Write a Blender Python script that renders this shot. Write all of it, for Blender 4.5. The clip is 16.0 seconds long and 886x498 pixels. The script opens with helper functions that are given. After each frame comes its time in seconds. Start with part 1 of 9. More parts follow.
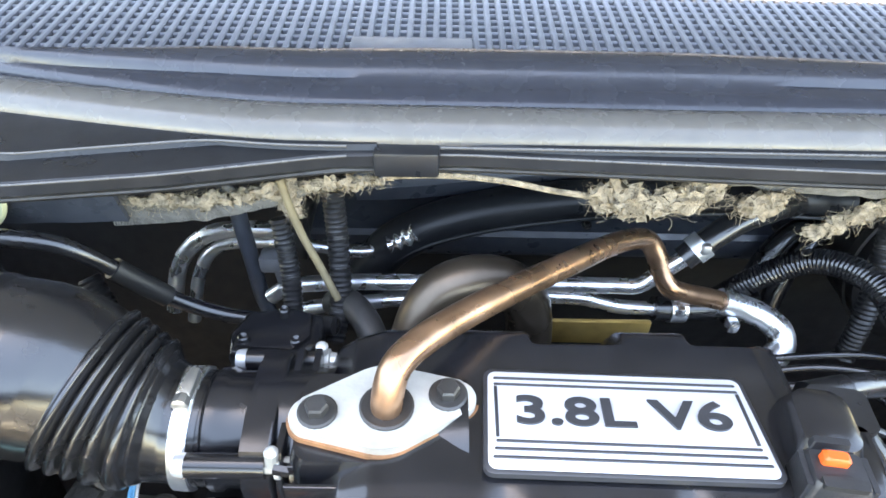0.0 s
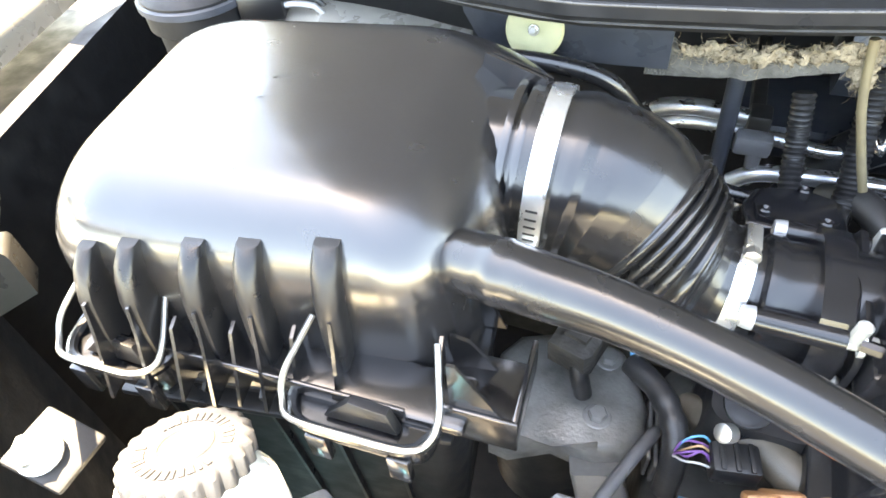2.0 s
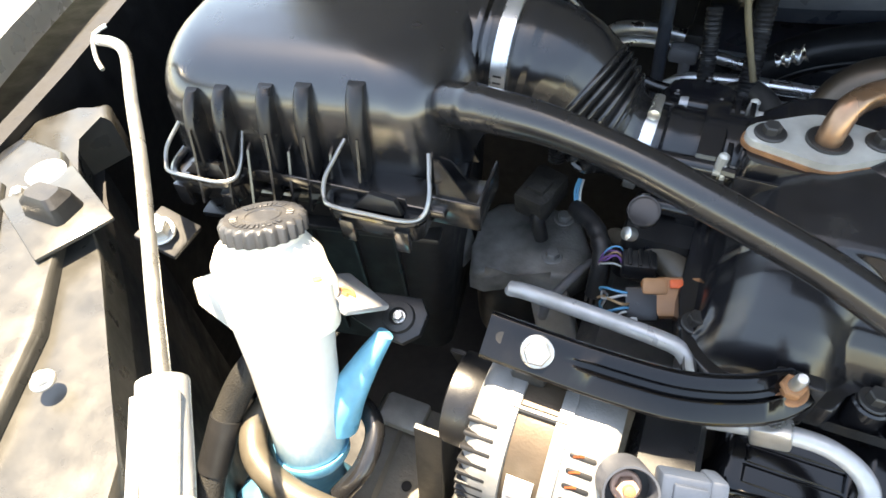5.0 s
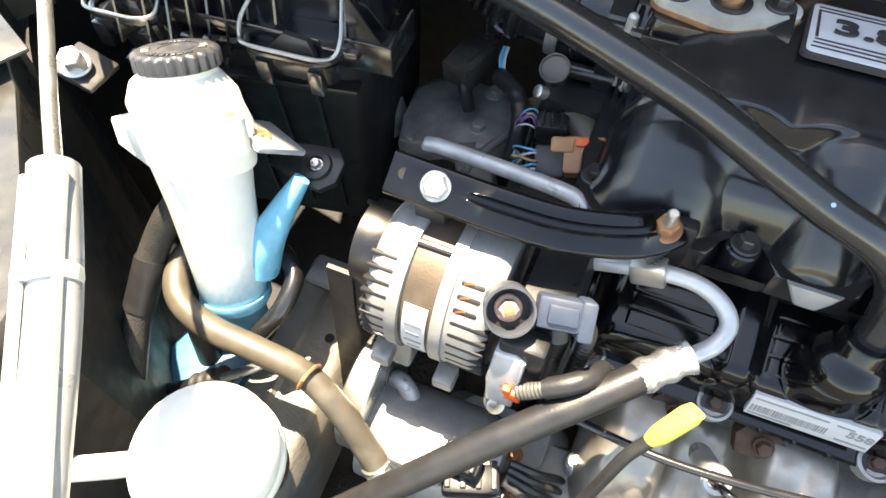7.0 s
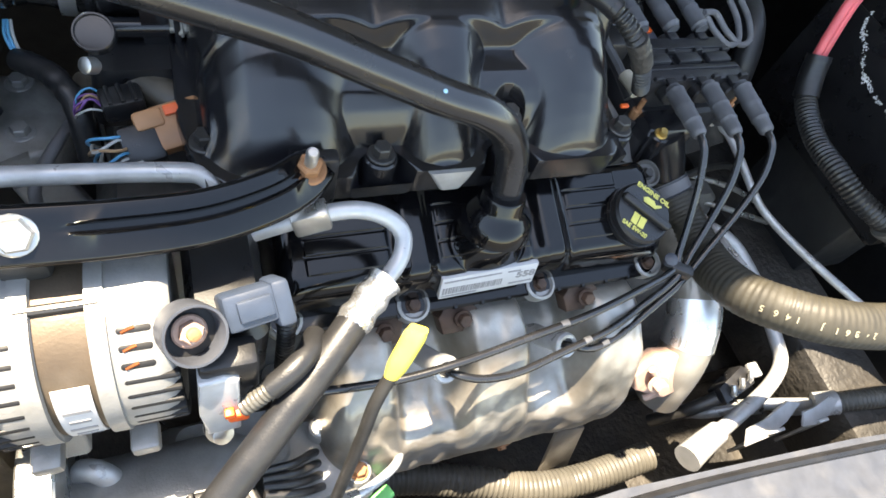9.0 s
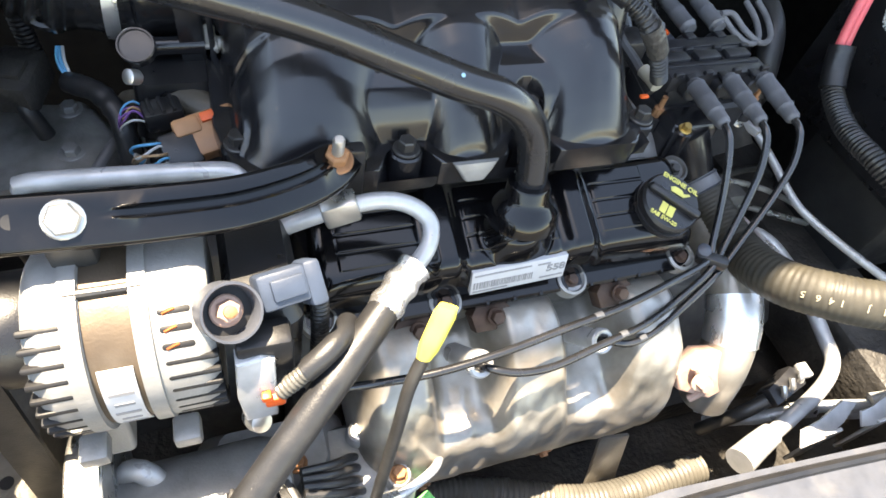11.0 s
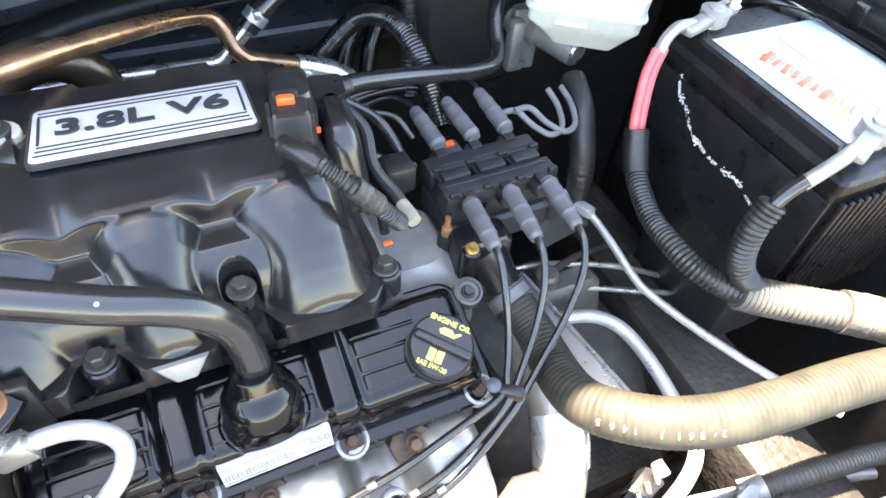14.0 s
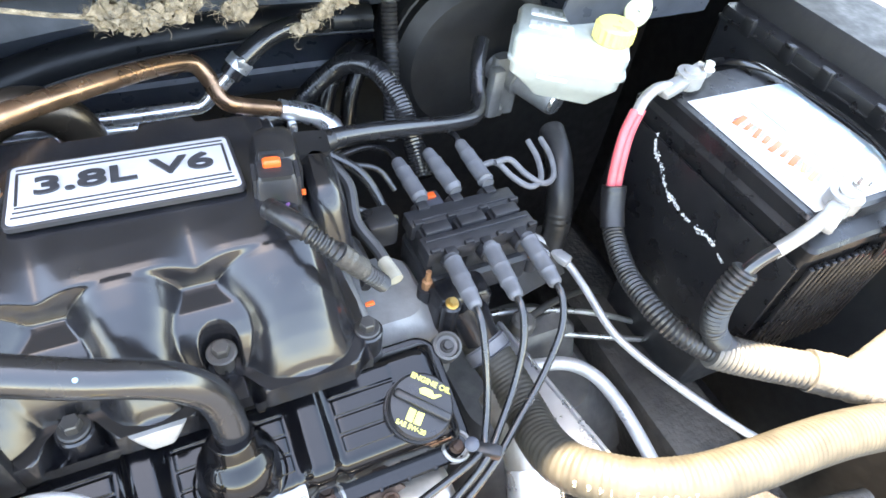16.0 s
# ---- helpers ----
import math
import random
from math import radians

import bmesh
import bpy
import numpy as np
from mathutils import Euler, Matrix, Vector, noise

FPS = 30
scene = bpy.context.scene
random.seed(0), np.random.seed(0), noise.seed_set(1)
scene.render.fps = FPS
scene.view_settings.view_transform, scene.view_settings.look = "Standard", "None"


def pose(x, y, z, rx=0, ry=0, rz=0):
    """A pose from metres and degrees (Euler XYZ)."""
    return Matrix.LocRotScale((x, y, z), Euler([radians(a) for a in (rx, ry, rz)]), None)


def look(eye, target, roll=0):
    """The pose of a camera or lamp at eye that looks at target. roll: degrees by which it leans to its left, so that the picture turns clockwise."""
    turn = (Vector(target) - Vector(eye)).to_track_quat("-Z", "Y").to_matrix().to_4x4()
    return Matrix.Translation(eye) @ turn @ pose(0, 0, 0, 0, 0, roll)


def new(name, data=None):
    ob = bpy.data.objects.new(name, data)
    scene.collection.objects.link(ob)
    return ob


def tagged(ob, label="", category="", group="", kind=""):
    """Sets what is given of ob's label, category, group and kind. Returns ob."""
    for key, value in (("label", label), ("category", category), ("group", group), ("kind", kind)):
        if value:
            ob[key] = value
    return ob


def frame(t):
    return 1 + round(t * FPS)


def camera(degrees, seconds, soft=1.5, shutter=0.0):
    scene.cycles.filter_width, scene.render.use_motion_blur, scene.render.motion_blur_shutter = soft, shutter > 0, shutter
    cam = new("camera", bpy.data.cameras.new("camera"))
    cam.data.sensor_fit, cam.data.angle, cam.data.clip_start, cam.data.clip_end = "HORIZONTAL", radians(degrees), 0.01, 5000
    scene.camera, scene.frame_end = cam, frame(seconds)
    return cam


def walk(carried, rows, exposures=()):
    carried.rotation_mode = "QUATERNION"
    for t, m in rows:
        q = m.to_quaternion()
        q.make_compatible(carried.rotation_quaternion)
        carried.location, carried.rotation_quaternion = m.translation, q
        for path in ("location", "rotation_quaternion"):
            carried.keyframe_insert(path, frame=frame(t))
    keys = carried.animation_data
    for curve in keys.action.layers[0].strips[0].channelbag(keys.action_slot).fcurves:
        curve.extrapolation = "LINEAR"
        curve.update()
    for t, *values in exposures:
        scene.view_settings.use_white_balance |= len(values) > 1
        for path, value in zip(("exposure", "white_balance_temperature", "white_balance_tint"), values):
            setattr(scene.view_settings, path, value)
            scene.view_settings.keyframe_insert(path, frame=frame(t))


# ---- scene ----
cam = camera(70.7, 16.0, soft=1.6)
PATH = [
    (0, -0.1915, -0.0060, 1.2765, 49.70, -1.10, 0.20),
    (0.5, -0.2570, -0.0150, 1.2574, 49.36, 0.56, 6.08),
    (1, -0.3029, -0.0200, 1.2541, 46.02, 2.98, 11.45),
    (1.5, -0.3618, -0.0330, 1.2497, 44.02, 4.10, 17.45),
    (2, -0.3989, -0.0680, 1.2382, 43.40, 3.77, 21.93),
    (2.5, -0.3925, -0.0920, 1.2448, 42.38, 2.89, 23.28),
    (3, -0.4010, -0.1310, 1.2501, 42.42, 3.90, 24.65),
    (3.5, -0.3635, -0.1540, 1.2575, 40.62, 3.14, 20.56),
    (3.7, -0.3536, -0.1600, 1.2484, 40.41, 2.62, 20.38),
    (6, -0.2761, -0.2480, 1.3109, 40.29, 4.18, 24.32),
    (6.5, -0.2484, -0.2320, 1.2833, 36.01, 3.44, 20.78),
    (7, -0.2513, -0.2610, 1.2609, 34.36, 0.44, 23.14),
    (7.5, -0.2413, -0.2760, 1.2609, 34.07, -2.46, 21.56),
    (8, -0.2374, -0.2620, 1.2622, 33.70, -1.84, 18.24),
    (8.5, -0.2574, -0.2200, 1.2614, 34.95, -4.20, 2.73),
    (9, -0.2786, -0.2180, 1.2303, 32.95, -13.62, -17.12),
    (11.3, -0.2800, -0.2620, 1.2131, 38.48, -7.24, -16.71),
    (11.5, -0.2619, -0.2600, 1.2228, 38.96, -6.33, -12.79),
    (12, -0.1967, -0.2650, 1.2459, 40.72, -5.20, -11.10),
    (12.5, -0.1378, -0.2500, 1.2604, 42.48, -2.66, -12.92),
    (13, -0.1166, -0.2230, 1.2694, 42.43, -3.69, -14.42),
    (13.5, -0.0729, -0.2230, 1.2755, 41.05, -3.47, -19.78),
    (14, -0.0569, -0.2310, 1.2759, 41.49, -4.14, -24.14),
    (14.5, -0.0709, -0.2110, 1.2757, 41.09, -2.74, -22.94),
    (15, -0.0470, -0.1980, 1.2879, 39.86, -6.22, -24.77),
    (15.5, -0.0132, -0.2030, 1.3141, 42.36, -7.34, -28.87),
    (16, -0.0574, -0.2030, 1.3030, 43.02, -6.90, -25.08),]
EXPOSURES = [(0.0, 4.2, 9100, 12), (1.5, 4.47, 10200, 12), (2.5, 4.42, 10200, 12), (3.5, 3.88, 10000, 12), (6.0, 2.5, 9100, 10), (7.5, 2.6, 9100, 10), (8.5, 2.45, 8700, 10), (9.0, 2.58, 8600, 10), (11.5, 2.85, 8900, 12), (12.5, 3.1, 8800, 13), (14.0, 3.82, 8800, 13), (16.0, 4.1, 8900, 13)]
walk(cam, [(t, pose(x, y, z, rx, ry, rz)) for t, x, y, z, rx, ry, rz in PATH], EXPOSURES)

# ---- light: high sun behind the raised hood, clear sky ----
SUN_ELEVATION, SUN_ROTATION = 76.0, -45.0
world = bpy.data.worlds.new("sky")
scene.world = world
world.use_nodes = True
wn = world.node_tree.nodes
sky = wn.new("ShaderNodeTexSky")
sky.sky_type = "NISHITA"
sky.sun_disc = False
sky.sun_elevation, sky.sun_rotation = radians(SUN_ELEVATION), radians(SUN_ROTATION)
sky.air_density, sky.dust_density, sky.ozone_density = 1.0, 0.5, 1.0
world.node_tree.links.new(sky.outputs[0], wn["Background"].inputs[0])
wn["Background"].inputs[1].default_value = 0.15
sun = new("sun", bpy.data.lights.new("sun", "SUN"))
sun.data.energy, sun.data.angle, sun.data.color = 5.0, radians(0.6), (1.0, 0.96, 0.90)
_e, _r = radians(SUN_ELEVATION), radians(SUN_ROTATION)
SUN_FROM = Vector((math.sin(_r) * math.cos(_e), math.cos(_r) * math.cos(_e), math.sin(_e)))
sun.matrix_world = look(SUN_FROM * 10, (0, 0, 0))


# ---- materials ----
def mat(name, color, rough=0.5, metal=0.0, var=0.15, scale=60.0, bump=0.0, fine=700.0, dust=0.0, dust_color=(0.30, 0.27, 0.23), coat=0.0, spec=0.5, transmission=0.0, subsurface=0.0, rvar=0.12, bump_distance=0.0006):
    m = bpy.data.materials.new(name)
    m.use_nodes = True
    nt = m.node_tree
    n, link = nt.nodes, nt.links.new
    b = n["Principled BSDF"]
    co = n.new("ShaderNodeTexCoord").outputs["Object"]

    def noise_node(s, detail=4.0):
        t = n.new("ShaderNodeTexNoise")
        t.inputs["Scale"].default_value, t.inputs["Detail"].default_value = s, detail
        link(co, t.inputs["Vector"])
        return t.outputs["Fac"]

    def ramp(src, p0, c0, p1, c1):
        r = n.new("ShaderNodeValToRGB")
        r.color_ramp.elements[0].position, r.color_ramp.elements[0].color = p0, (*c0, 1)
        r.color_ramp.elements[1].position, r.color_ramp.elements[1].color = p1, (*c1, 1)
        link(src, r.inputs[0])
        return r.outputs[0]

    big, small = noise_node(scale), noise_node(fine, 2.0)
    col = ramp(big, 0.3, [c * (1 - var) for c in color], 0.7, [min(1, c * (1 + var)) for c in color])
    if dust > 0:
        mix = n.new("ShaderNodeMix")
        mix.data_type = "RGBA"
        mask = ramp(noise_node(scale * 0.45, 8.0), 0.60 - 0.25 * dust, (0, 0, 0), 0.82, (dust, dust, dust))
        link(mask, mix.inputs[0])
        link(col, mix.inputs[6])
        mix.inputs[7].default_value = (*dust_color, 1)
        col = mix.outputs[2]
    link(col, b.inputs["Base Color"])
    r0, r1 = max(0.02, rough - rvar), min(1, rough + rvar)
    rr = ramp(noise_node(scale * 0.8, 6.0), 0.3, (r0,) * 3, 0.7, (r1,) * 3)
    link(rr, b.inputs["Roughness"])
    b.inputs["Metallic"].default_value = metal
    b.inputs["Specular IOR Level"].default_value = spec
    b.inputs["Coat Weight"].default_value = coat
    b.inputs["Coat Roughness"].default_value = 0.16
    b.inputs["Transmission Weight"].default_value = transmission
    b.inputs["Subsurface Weight"].default_value = subsurface
    b.inputs["Subsurface Radius"].default_value = (0.01, 0.01, 0.01)
    if bump > 0:
        bn = n.new("ShaderNodeBump")
        bn.inputs["Strength"].default_value, bn.inputs["Distance"].default_value = bump, bump_distance
        link(small, bn.inputs["Height"])
        link(bn.outputs[0], b.inputs["Normal"])
    return m




def fluid_plastic(name, low, high, z0, z1):
    """Milky plastic through which the fluid shows up to its level."""
    m = mat(name, high, 0.4, subsurface=0.2, var=0.06, bump=0.1, dust=0.08)
    n, link = m.node_tree.nodes, m.node_tree.links.new
    b = n["Principled BSDF"]
    geo = n.new("ShaderNodeNewGeometry")
    sep = n.new("ShaderNodeSeparateXYZ")
    link(geo.outputs["Position"], sep.inputs[0])
    wob = n.new("ShaderNodeTexNoise")
    wob.inputs["Scale"].default_value = 30.0
    add = n.new("ShaderNodeMath")
    add.operation = "MULTIPLY_ADD"
    add.inputs[1].default_value = 0.02
    link(wob.outputs["Fac"], add.inputs[0])
    link(sep.outputs[2], add.inputs[2])
    rng = n.new("ShaderNodeMapRange")
    rng.interpolation_type = "SMOOTHSTEP"
    rng.inputs[1].default_value, rng.inputs[2].default_value = z0, z1
    link(add.outputs[0], rng.inputs[0])
    mix = n.new("ShaderNodeMix")
    mix.data_type = "RGBA"
    mix.inputs[6].default_value = (*low, 1)
    link(b.inputs["Base Color"].links[0].from_socket, mix.inputs[7])
    link(rng.outputs[0], mix.inputs[0])
    link(mix.outputs[2], b.inputs["Base Color"])
    return m


PLASTIC = mat("satin black moulded plastic", (0.010, 0.010, 0.0115), 0.20, bump=0.10, fine=1500, dust=0.06, var=0.2, rvar=0.04, spec=0.45, coat=0.25)
PLASTIC_BOX = mat("semi-gloss black plastic", (0.010, 0.010, 0.011), 0.20, bump=0.06, fine=1800, dust=0.03, rvar=0.03, spec=0.6, coat=0.8)
PLASTIC_LID = mat("satin black moulded plastic", (0.014, 0.014, 0.0155), 0.24, bump=0.08, fine=1800, dust=0.05, rvar=0.04, spec=0.95, coat=0.45)
PLASTIC_BLUE = mat("blue-grey connector plastic", (0.030, 0.042, 0.066), 0.42, bump=0.2, fine=900, dust=0.12)
PLASTIC_MATT = mat("matt black plastic", (0.011, 0.011, 0.012), 0.36, bump=0.2, fine=900, dust=0.12, dust_color=(0.10, 0.095, 0.09))
PLASTIC_GREY = mat("grey moulded plastic", (0.045, 0.050, 0.062), 0.42, bump=0.2, fine=900, dust=0.15)
COWL_GREY = mat("weathered grey cowl plastic", (0.085, 0.091, 0.107), 0.5, bump=0.25, fine=800, dust=0.15, var=0.10)
COWL_BLACK = mat("dusty black cowl plastic", (0.011, 0.012, 0.014), 0.36, bump=0.15, fine=900, dust=0.08, dust_color=(0.05, 0.048, 0.045), spec=0.3)
SEAL = mat("worn rubber weather seal", (0.020, 0.0225, 0.030), 0.24, bump=0.15, fine=600, dust=0.05, dust_color=(0.12, 0.12, 0.12), var=0.08)
# Worn seal edge; also the painted highlight lines on the cowl flange.
SEAL_EDGE = mat("worn pale seal edge and flange highlight", (0.075, 0.072, 0.068), 0.26, bump=0.12, fine=600, dust=0.08, dust_color=(0.26, 0.25, 0.22), var=0.08)
GLOSS = mat("glossy black painted cover", (0.0035, 0.0035, 0.0042), 0.10, coat=0.12, spec=0.32, bump=0.03, fine=500, dust=0.02, rvar=0.03)
RUBBER = mat("black rubber hose", (0.011, 0.011, 0.012), 0.24, bump=0.12, fine=900, dust=0.08, dust_color=(0.12, 0.11, 0.09), rvar=0.06, coat=0.5)
RUBBER_MATT = mat("dull rubber", (0.016, 0.016, 0.017), 0.42, bump=0.3, fine=700, dust=0.15, dust_color=(0.12, 0.11, 0.1))
RUBBER_BRAID = mat("dusty braided rubber", (0.030, 0.029, 0.027), 0.45, bump=0.9, fine=650, dust=0.35, dust_color=(0.09, 0.085, 0.075), bump_distance=0.001)
RUBBER_TAN = mat("tan insulated lead", (0.15, 0.12, 0.07), 0.55, bump=0.3, fine=900, dust=0.2, dust_color=(0.2, 0.17, 0.11), var=0.2)
RUBBER_BROWN = mat("dusty brown-black hose", (0.075, 0.065, 0.05), 0.45, bump=0.3, fine=900, dust=0.3)
BOOT = mat("grey spark plug boot rubber", (0.085, 0.088, 0.096), 0.48, bump=0.2, fine=900, dust=0.1)
ALU = mat("cast aluminium", (0.27, 0.267, 0.26), 0.45, metal=0.35, bump=0.4, fine=500, dust=0.25, dust_color=(0.22, 0.20, 0.17), var=0.15)
ALU_DARK = mat("grimy cast aluminium", (0.115, 0.112, 0.108), 0.55, metal=0.5, bump=0.5, fine=350, dust=0.35)
ALU_TUBE = mat("brushed aluminium tube", (0.72, 0.73, 0.74), 0.3, metal=0.9, bump=0.1, fine=900, dust=0.04)
PIPE_WHITE = mat("pale coated metal tube", (0.43, 0.435, 0.44), 0.36, metal=0.35, bump=0.1, fine=900, dust=0.2)
STEEL = mat("zinc steel", (0.62, 0.61, 0.58), 0.32, metal=0.9, bump=0.2, fine=600, dust=0.2)
STEEL_DARK = mat("dark oxidised steel", (0.06, 0.058, 0.056), 0.45, metal=0.6, bump=0.3, fine=500, dust=0.15)
PLATE_STEEL = mat("pale gasket steel plate", (0.50, 0.49, 0.45), 0.45, metal=0.4, bump=0.25, fine=500, dust=0.3)
RUST = mat("rusty steel", (0.28, 0.13, 0.06), 0.75, metal=0.2, bump=0.7, fine=500, dust=0.4, dust_color=(0.42, 0.25, 0.13), var=0.4)
FLANGE_PINK = mat("rust-washed pinkish steel", (0.42, 0.27, 0.21), 0.6, metal=0.2, bump=0.5, fine=400, dust=0.3, dust_color=(0.5, 0.42, 0.36), var=0.25)
COPPER = mat("heat-tinted copper-brown steel", (0.34, 0.20, 0.125), 0.28, metal=0.85, bump=0.08, fine=600, dust=0.35, dust_color=(0.20, 0.12, 0.07), var=0.35, scale=35)
PIPE_RUST = mat("dark rusty cast iron", (0.055, 0.030, 0.020), 0.7, metal=0.1, bump=0.7, fine=400, dust=0.35, dust_color=(0.16, 0.10, 0.06), var=0.4)
PIPE_BROWN = mat("heat-browned steel pipe", (0.085, 0.066, 0.050), 0.33, metal=0.75, bump=0.1, fine=500, dust=0.25, var=0.35, scale=25)
SHIELD = mat("weathered aluminised heat shield", (0.36, 0.345, 0.315), 0.40, metal=0.6, bump=0.30, fine=160, dust=0.85, dust_color=(0.17, 0.12, 0.075), var=0.40, scale=20, bump_distance=0.0012)
BADGE_SILVER = mat("silver badge foil", (0.58, 0.58, 0.60), 0.38, metal=0.25, var=0.05, bump=0.05)
BADGE_DARK = mat("charcoal badge print", (0.028, 0.028, 0.031), 0.4, var=0.1)
YELLOW = mat("bright yellow plastic", (0.72, 0.60, 0.10), 0.4, var=0.1, bump=0.1, dust=0.1)
YELLOW_CAP = mat("translucent yellow cap", (0.85, 0.72, 0.20), 0.35, var=0.1, subsurface=0.2)
YELLOW_PRINT = mat("yellow printed lettering", (0.55, 0.50, 0.12), 0.5, var=0.1)
WHITE_PRINT = mat("white printed lettering", (0.7, 0.7, 0.68), 0.5, var=0.1)
RES_WHITE = mat("milky translucent reservoir plastic", (0.82, 0.80, 0.70), 0.4, subsurface=0.25, var=0.06, bump=0.1, dust=0.1)
RES_FLUID = fluid_plastic("milky reservoir plastic over blue fluid", (0.10, 0.40, 0.56), (0.80, 0.79, 0.72), 0.785, 0.850)
RES_BLUE = mat("blue washer-fluid plastic", (0.13, 0.44, 0.60), 0.35, subsurface=0.2, var=0.2, bump=0.1, dust=0.12)
TANK_BLUE = mat("dusty blue tank plastic", (0.045, 0.16, 0.25), 0.4, subsurface=0.05, var=0.25, bump=0.15, dust=0.35, dust_color=(0.12, 0.16, 0.18))
MC_WHITE = mat("aged translucent white plastic", (0.46, 0.48, 0.43), 0.42, subsurface=0.2, var=0.08, bump=0.15, dust=0.25)
BROWN_PLUG = mat("tan-brown connector plastic", (0.36, 0.17, 0.075), 0.45, var=0.12, bump=0.15, dust=0.2)
ORANGE = mat("orange lock plastic", (0.72, 0.10, 0.018), 0.4, var=0.08)
RED = mat("faded red cable sheath", (0.62, 0.10, 0.11), 0.42, var=0.12, bump=0.15, dust=0.1)
BODY = mat("champagne metallic body paint", (0.36, 0.34, 0.30), 0.3, metal=0.35, coat=0.5, var=0.06, dust=0.35, dust_color=(0.42, 0.38, 0.32), bump=0.1)
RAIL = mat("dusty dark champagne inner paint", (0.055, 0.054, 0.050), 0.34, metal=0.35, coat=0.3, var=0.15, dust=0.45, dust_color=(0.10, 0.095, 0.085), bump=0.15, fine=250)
BODY_DARK = mat("dark underbody paint", (0.012, 0.012, 0.013), 0.55, bump=0.3, fine=300, dust=0.2, dust_color=(0.05, 0.048, 0.045))
RAIL_GRIME = mat("grimy grey frame rail", (0.12, 0.113, 0.10), 0.5, metal=0.2, bump=0.5, fine=220, scale=25, dust=0.6, dust_color=(0.30, 0.27, 0.22), var=0.35, bump_distance=0.002)
BEAM = mat("dark grey painted panel", (0.040, 0.046, 0.058), 0.35, bump=0.2, fine=300, dust=0.3, dust_color=(0.13, 0.13, 0.135))
FLEECE = mat("torn tan insulation fibre", (0.25, 0.205, 0.148), 0.95, var=0.45, scale=150, bump=0.8, fine=600, spec=0.1, bump_distance=0.003)
FELT = mat("grey insulation felt", (0.115, 0.11, 0.10), 0.95, var=0.3, scale=90, bump=0.8, fine=500, spec=0.1, bump_distance=0.002)
HOOD_LINER = mat("dull dark hood underside", (0.105, 0.098, 0.089), 0.7, var=0.08, bump=0.2, fine=200, dust=0.2, dust_color=(0.12, 0.11, 0.10))
# Black plastic parts; on bay walls and undertray it paints in the shade.
DEEP_BLACK = mat("near-black plastic and painted deep shade", (0.006, 0.006, 0.007), 0.6, bump=0.4, fine=150, dust=0.1, dust_color=(0.02, 0.019, 0.018))
PIN = mat("cream plastic push pin", (0.46, 0.45, 0.27), 0.5, var=0.08, bump=0.1, dust=0.15)
LABEL_WHITE = mat("white paper label", (0.46, 0.46, 0.47), 0.5, var=0.04, dust=0.1)
LABEL_BLUE = mat("pale blue label print", (0.45, 0.60, 0.70), 0.4, var=0.1)
PRINT_GREY = mat("grey print", (0.22, 0.22, 0.23), 0.5, var=0.1)
BATTERY = mat("black battery case", (0.0075, 0.0075, 0.0085), 0.32, bump=0.15, fine=700, dust=0.10, dust_color=(0.10, 0.095, 0.085), var=0.2, spec=0.35)
LEAD = mat("corroded lead clamp", (0.30, 0.297, 0.29), 0.5, metal=0.6, bump=0.6, fine=300, dust=0.35, dust_color=(0.40, 0.41, 0.39))
CAP_GREY = mat("sun-faded black cap plastic", (0.035, 0.037, 0.042), 0.4, bump=0.2, fine=900, dust=0.2)
LOOP_GREY = mat("braided grey line", (0.13, 0.13, 0.135), 0.5, bump=0.5, fine=900, dust=0.2)
BRASS = mat("brass bolt", (0.55, 0.36, 0.12), 0.4, metal=0.8, bump=0.2, dust=0.2)
RUBBER_DUSTY = mat("dusty brown-black reinforced hose", (0.034, 0.031, 0.024), 0.55, bump=0.25, fine=900, dust=0.4, dust_color=(0.078, 0.070, 0.050), var=0.25, spec=0.35)
LOOM = mat("dusty black corrugated conduit", (0.015, 0.015, 0.015), 0.38, bump=0.3, fine=600, dust=0.25, dust_color=(0.07, 0.065, 0.058))
PAINT_BLUE = mat("pale blue paint dab", (0.22, 0.40, 0.50), 0.5)
COIL_PLASTIC = mat("dusty black coil housing", (0.016, 0.0165, 0.019), 0.42, bump=0.25, fine=900, dust=0.25, dust_color=(0.06, 0.058, 0.056))
GRIME = mat("oily road grime on black plastic", (0.022, 0.020, 0.018), 0.6, bump=0.8, fine=120, scale=30, dust=0.5, dust_color=(0.16, 0.14, 0.115), var=0.4, bump_distance=0.003)
STATOR = mat("brown varnished stator iron", (0.085, 0.062, 0.042), 0.5, metal=0.3, bump=0.3, fine=500, dust=0.2)
LOOM_DULL = mat("dusty worn conduit", (0.040, 0.041, 0.045), 0.42, bump=0.3, fine=600, dust=0.3, dust_color=(0.12, 0.12, 0.12))
PALE_PLUG = mat("grubby cream plug", (0.26, 0.24, 0.19), 0.5, bump=0.2, dust=0.3)
CLIP_STEEL = mat("dull spring steel", (0.33, 0.32, 0.30), 0.35, metal=0.9, bump=0.2, fine=700, dust=0.1)
PLATE_BARE = mat("smooth bare aluminium plate", (0.62, 0.63, 0.65), 0.34, metal=0.85, var=0.04, bump=0.05, fine=500)
TAPE = mat("dusty grey harness tape", (0.085, 0.080, 0.072), 0.5, bump=0.6, fine=220, dust=0.4, dust_color=(0.16, 0.15, 0.13), bump_distance=0.0015)
TAPE_PALE = mat("pale dusty harness tape", (0.075, 0.071, 0.062), 0.5, bump=0.6, fine=220, dust=0.5, dust_color=(0.145, 0.132, 0.108), bump_distance=0.0015)
TAPE_DARK = mat("frayed dark cloth tape", (0.030, 0.029, 0.028), 0.42, bump=0.7, fine=260, dust=0.4, dust_color=(0.11, 0.105, 0.095), bump_distance=0.0015)
